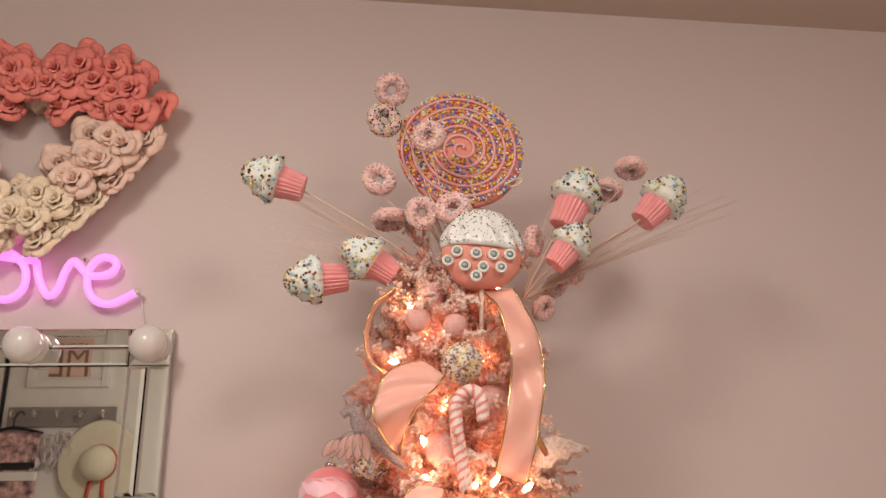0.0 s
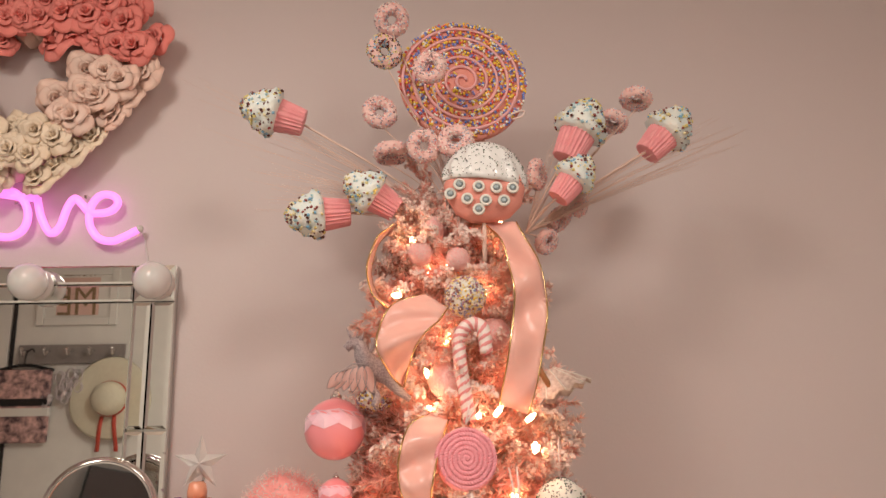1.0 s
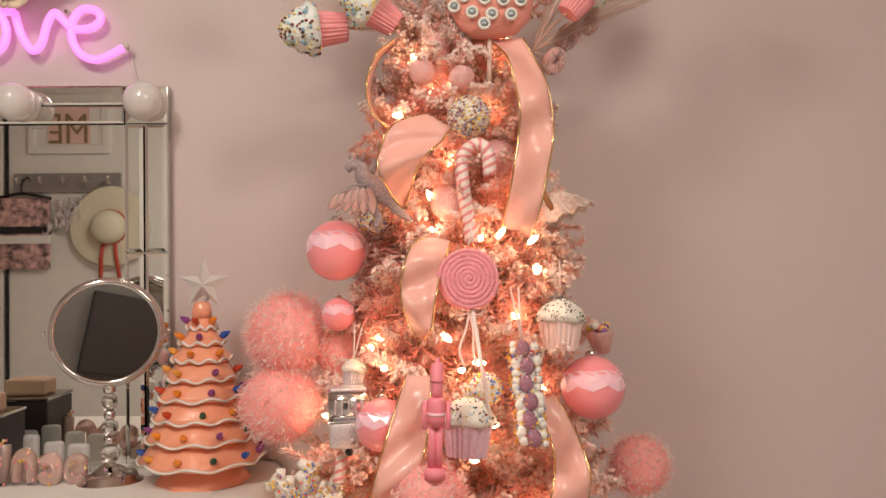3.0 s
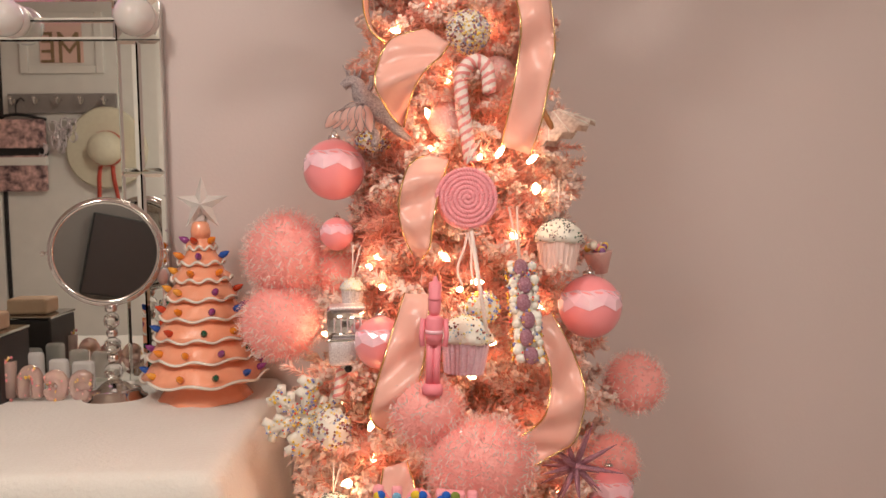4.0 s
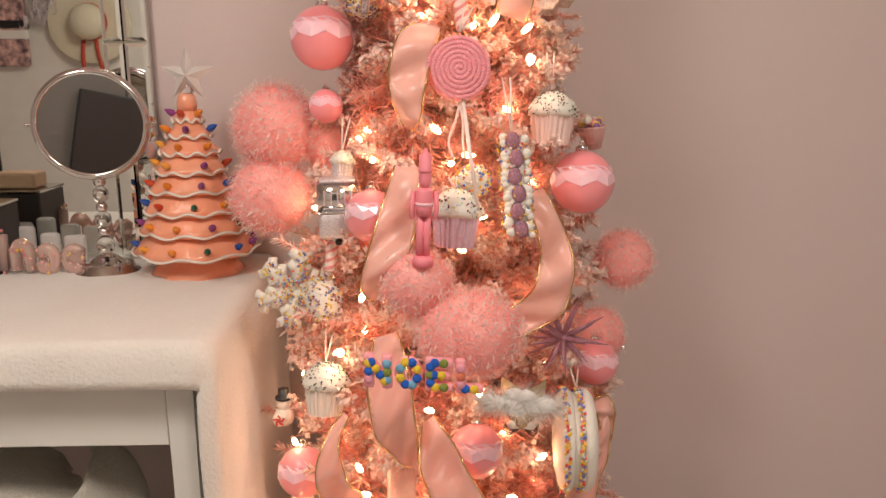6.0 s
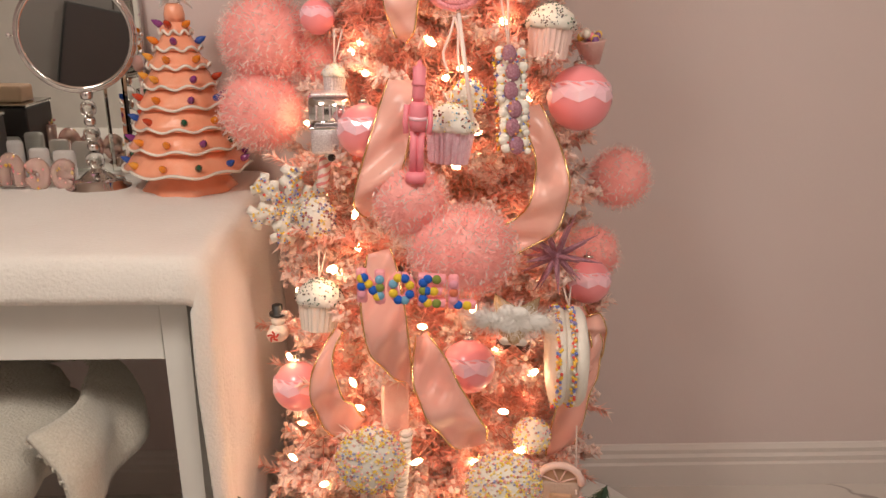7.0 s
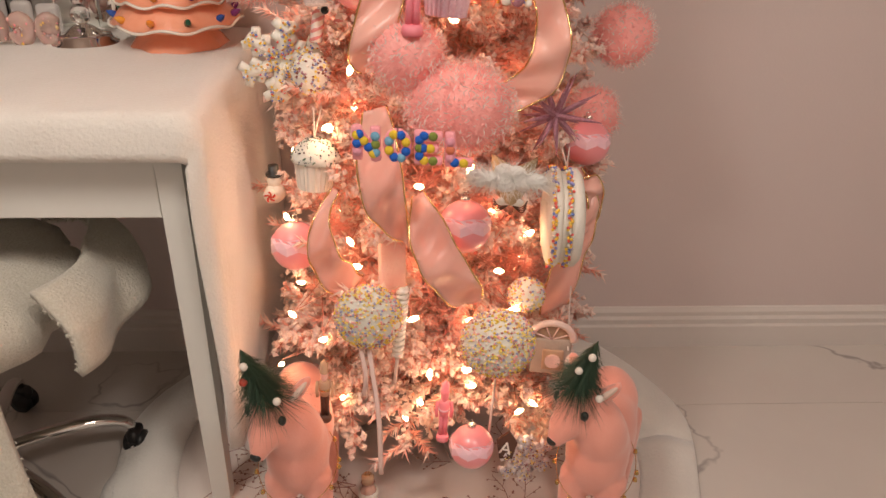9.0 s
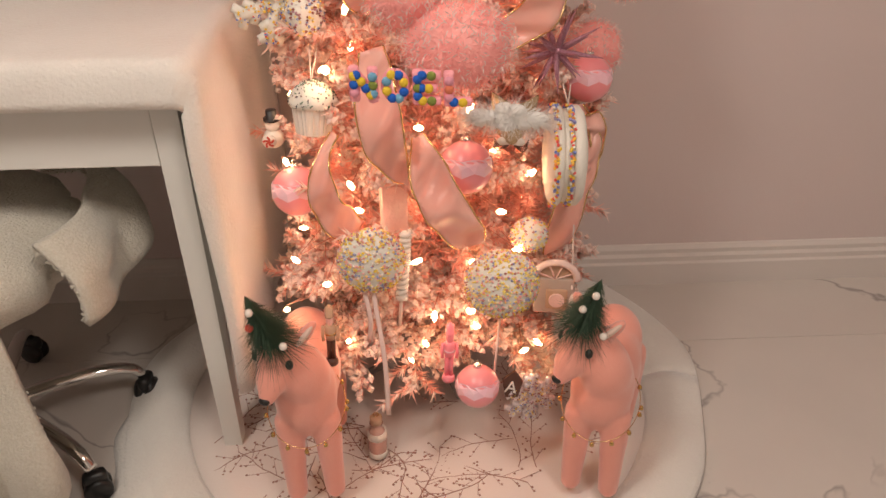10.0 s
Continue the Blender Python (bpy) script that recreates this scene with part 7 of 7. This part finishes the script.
SKIRTCLOTH = material("skirt_cloth", (0.84, 0.75, 0.70), rough=0.7, second=(0.78, 0.67, 0.61), scale=6, amount=0.5, fine=0.15, fine_scale=500, sheen=0.3)
skirt()
rows = []
for i in range(12):
    v = i / 11
    rows.append([(-0.60 + 0.17 * u + 0.02 * math.sin(6 * v), 1.02 + 0.30 * v + 0.02 * math.sin(7 * u), 0.006 + 0.030 * math.sin(math.pi * u) * (0.5 + 0.5 * math.sin(math.pi * v)) + 0.005 * noise.noise(Vector((u * 4, v * 5, 2)))) for u in [j / 12 for j in range(13)]])
solid("plush_fold", Build().sheet(rows, 0.006), FUR, "folded corner of white plush lying beside the table leg", "blanket")


def bottle():
    c = (-0.081, 1.156, 0.030)
    root = thing("glass_bottle", (c[0], c[1], 0.022), "small glass bottle ornament with a cork and white label", "bottle")
    part("glass", Build().lathe([(0.016, 0), (0.018, 0.006), (0.018, 0.062), (0.012, 0.072), (0.011, 0.084), (0.013, 0.086)], 20), ROSEGLASS, root)
    part("label", Build().lathe([(0.0185, 0.050), (0.0185, 0.066)], 20), ICING, root)
    part("label", Build().lathe([(0.0185, 0.004), (0.0185, 0.018)], 20), ICING, root)
    part("cork", Build().lathe([(0.011, 0.084), (0.012, 0.100), (0.010, 0.102)], 14), GINGER, root)
    part("ring", Build().tube([(0.005 * math.cos(t), 0, 0.106 + 0.005 * math.sin(t)) for t in np.linspace(0, 6.28, 10)], 0.001, 5), GOLD, root)


ROSEGLASS = material("rose_gold_glass", (0.62, 0.34, 0.28), rough=0.12, metal=0.5, second=(0.78, 0.55, 0.48), scale=30, amount=0.8)
bottle()


def letter_tag():
    c = (0.163, 1.090, 0.252)
    root = thing("letter_tag", face_to(c, 12, 0, -10), "dark brown tag with a white letter A", "tag", HUNG)
    b = Build().add([(0, -0.003, 0.028), (0.018, -0.003, 0.010), (0.016, -0.003, -0.022), (-0.006, -0.003, -0.026), (-0.018, -0.003, 0.006), (0, 0.003, 0.028), (0.018, 0.003, 0.010), (0.016, 0.003, -0.022), (-0.006, 0.003, -0.026), (-0.018, 0.003, 0.006)],
                    [(4, 3, 2, 1, 0), (5, 6, 7, 8, 9), (0, 1, 6, 5), (1, 2, 7, 6), (2, 3, 8, 7), (3, 4, 9, 8), (4, 0, 5, 9)])
    part("card", b, CHOC, root, smooth=False)
    cu = bpy.data.curves.new("lettering", "FONT")
    cu.body, cu.size, cu.align_x, cu.extrude = "A", 0.032, "CENTER", 0.0008
    cu.materials.append(SNOWGLAZE)
    ob = new("lettering", cu)
    ob.parent = root
    ob.matrix_basis = pose(0, -0.0045, -0.014, 90, 0, 0)


letter_tag()
solid("round_plaque", Build().lathe([(0.002, -0.006), (0.052, -0.006), (0.055, 0), (0.052, 0.006), (0.002, 0.006)], 40, pose(0, 0, 0, 80, 0, 0)), WOODGREY, "dark round plaque standing under the tree", "plaque", m=Matrix.Translation((-0.003, 1.220, 0.211)))
hung = (0.272, 1.200, 0.504)
solid("glitter_icicle", Build().tube([hung, Vector(hung) + Vector((0.002, -0.01, -0.10)), (0.260, 1.120, 0.428)], 0.0014, 5), CORD, "thin white cord hanging from the tree", "cord", HUNG)

# ---- two felt deer with bristle hats ----
def ell(b, c, s, rot=(0, 0, 0)):
    b.ball(1.0, (0, 0, 0), 20, (1, 1, 1), Matrix.Translation(c) @ pose(0, 0, 0, *rot) @ Matrix.Diagonal((*s, 1)))


def deer(name_m, label, twist):
    """Faces -y, about 0.43 tall."""
    b = Build()
    ell(b, (0, 0.055, 0.235), (0.070, 0.110, 0.078))
    ell(b, (0, -0.03, 0.25), (0.064, 0.070, 0.085))
    ell(b, (0, 0.115, 0.25), (0.064, 0.062, 0.074))
    h = Matrix.Rotation(radians(twist), 4, "Z")
    mid = Vector((0, -0.078, 0.370))
    small = lambda c: mid + (Vector(c) - mid) * 0.86
    neck = [Vector((0, -0.03, 0.27)), Vector((0, -0.055, 0.315)), h @ Vector((0, -0.062, 0.355))]
    b.tube(spline(neck, 10), 0.050, 16, taper=lambda t: 1.15 - 0.25 * t)
    for c, s, r in (((0, -0.078, 0.370), (0.047, 0.052, 0.048), (0, 0, 0)), ((0, -0.108, 0.342), (0.037, 0.050, 0.036), (38, 0, 0)), ((0, -0.136, 0.318), (0.023, 0.026, 0.022), (38, 0, 0))):
        ell(b, h @ small(c), [q * 0.86 for q in s], (r[0], 0, twist))
    for s in (-1, 1):
        b.tube(spline([(s * 0.036, -0.055, 0.215), (s * 0.038, -0.060, 0.12), (s * 0.040, -0.058, 0.022)], 10), 0.027, 14, taper=lambda t: 1.15 - 0.35 * t)
        b.tube(spline([(s * 0.040, 0.125, 0.225), (s * 0.044, 0.140, 0.13), (s * 0.044, 0.132, 0.022)], 10), 0.030, 14, taper=lambda t: 1.25 - 0.5 * t)
        q = h @ small((s * 0.050, -0.045, 0.405))
        ell(b, q, (0.012, 0.020, 0.034), (-20, s * 38, twist))
    ell(b, (0, 0.172, 0.27), (0.018, 0.02, 0.03), (30, 0, 0))
    me = b.mesh("deer_body", FELT)
    tmp = new("felt_deer", me)
    mod = tmp.modifiers.new("blend", "REMESH")
    mod.mode, mod.voxel_size, mod.use_smooth_shade = "VOXEL", 0.0065, True
    sm = tmp.modifiers.new("soften", "SMOOTH")
    sm.iterations, sm.factor = 6, 0.6
    bpy.context.view_layer.update()
    done = bpy.data.meshes.new_from_object(tmp.evaluated_get(bpy.context.evaluated_depsgraph_get()))
    bpy.data.objects.remove(tmp)
    # eyes, nose and pale ears join the one mesh
    bm = bmesh.new()
    bm.from_mesh(done)
    for f in bm.faces:
        f.smooth = True
    extra = Build()
    for s in (-1, 1):
        ell(extra, h @ small((s * 0.0405, -0.104, 0.373)), (0.0075, 0.0075, 0.0085))
    ell(extra, h @ small((0, -0.154, 0.312)), (0.011, 0.007, 0.007), (20, 0, twist))
    o = len(bm.verts)
    vs = [bm.verts.new(p) for p in extra.v]
    for q in extra.f:
        f = bm.faces.new([vs[i] for i in q])
        f.material_index, f.smooth = 1, True
    ears = Build()
    for s in (-1, 1):
        ell(ears, h @ small((s * 0.053, -0.055, 0.407)), (0.006, 0.014, 0.026), (-20, s * 38, twist))
    vs = [bm.verts.new(p) for p in ears.v]
    for q in ears.f:
        f = bm.faces.new([vs[i] for i in q])
        f.material_index, f.smooth = 2, True
    done.materials.clear()
    for mat in (FELT, BLACK, EARWHITE):
        done.materials.append(mat)
    bm.to_mesh(done)
    bm.free()
    ob = new("felt_deer", done)
    ob.matrix_basis = name_m @ Matrix.Diagonal((0.88, 0.95, 1, 1))
    tagged(ob, label, "deer figure", "felt deer beside the tree")
    # hat
    top = name_m @ (h @ Vector((0, -0.080, 0.400)))
    hat = thing("bristle_hat", Matrix.Translation(top) @ pose(0, 0, 0, 12, -14 if top.x < 0 else 10, 0), "dark green bristle tree worn as a hat by the deer", "hat", "bristle hats")
    rnd = random.Random(int(abs(top.x) * 1000))
    fibres = Build()
    for _ in range(1500):
        t = rnd.random() ** 0.9
        a = rnd.uniform(0, 6.28)
        z = 0.098 * (1 - t)
        r = 0.012 + 0.056 * t * rnd.uniform(0.6, 1.2)
        p = Vector((0, 0, z + 0.012))
        fibres.strand(p, (r * math.cos(a), r * math.sin(a), z - 0.040 * rnd.uniform(0.2, 1.3)), 0.0007)
    part("bristle", fibres, PINE, hat, smooth=False, kind="stuff")
    part("core", Build().lathe([(0.012, 0.0), (0.010, 0.03), (0.006, 0.07), (0.002, 0.102)], 12), PINE, hat)
    for k, (a, z, r) in enumerate(((-2.4, 0.055, 0.020), (-0.9, 0.02, 0.042), (-1.8, 0.085, 0.012))):
        part("berry", Build().ball(0.0065, (r * math.cos(a), r * math.sin(a), z), 10), RED if (k == 0 and top.x < 0) else SNOWGLAZE, hat)
    # bells
    bells = thing("bell_garland", name_m, "thin garland of tiny gold bells round the deer's neck", "garland", "bell garlands")
    line = [(0.068 * math.cos(t), -0.038 + 0.078 * math.sin(t), 0.262 - 0.060 * (0.5 - 0.5 * math.sin(t))) for t in np.linspace(0, 2 * math.pi, 40, endpoint=False)]
    part("thread", Build().tube(line, 0.0007, 4, True), GOLD, bells)
    for k in range(0, 40, 3):
        x, y, z = line[k]
        part("bell", Build().lathe([(0.0040, -0.006), (0.0038, -0.003), (0.0024, 0.001), (0.0006, 0.002)], 8, Matrix.Translation((x * 1.04, y * 1.04, z))), BRASS, bells)


SIZE = 0.97


def stand_at(head, turn, twist):
    """Root pose of a deer whose forehead is at head."""
    local = Matrix.Rotation(radians(turn), 4, "Z") @ (Matrix.Rotation(radians(twist), 4, "Z") @ Vector((0, -0.085, 0.375)))
    return pose(head[0] - local.x * SIZE, head[1] - local.y * SIZE, 0.020, 0, 0, turn) @ Matrix.Scale(SIZE, 4)


deer(stand_at((-0.223, 1.029, 0.372), 4, -26), "peach felt deer figure standing on the tree skirt", -26)
deer(stand_at((0.258, 1.042, 0.372), -20, -34), "peach felt deer figure turned towards the tree", -34)

# ---- floor tiles ----
TW, TL = 0.80, 1.60
tile_mesh = {}
for i in range(10):
    for j in range(3):
        x0, y0 = 0.45 - 5 * TW + i * TW, -1.70 + j * TL
        x1, y1 = min(x0 + TW, EAST), min(y0 + TL, NORTH)
        x0, y0 = max(x0, WEST), max(y0, SOUTH)
        if x1 - x0 < 0.02 or y1 - y0 < 0.02:
            continue
        key = (round(x1 - x0, 3), round(y1 - y0, 3))
        if key not in tile_mesh:
            tile_mesh[key] = Build().box(key[0] - 0.0014, key[1] - 0.0014, 0.008, (0, 0, -0.004), 0.0008).mesh("tile", MARBLE, False)
        part("tile", tile_mesh[key], None, floor, m=Matrix.Translation(((x0 + x1) / 2, (y0 + y1) / 2, 0)))
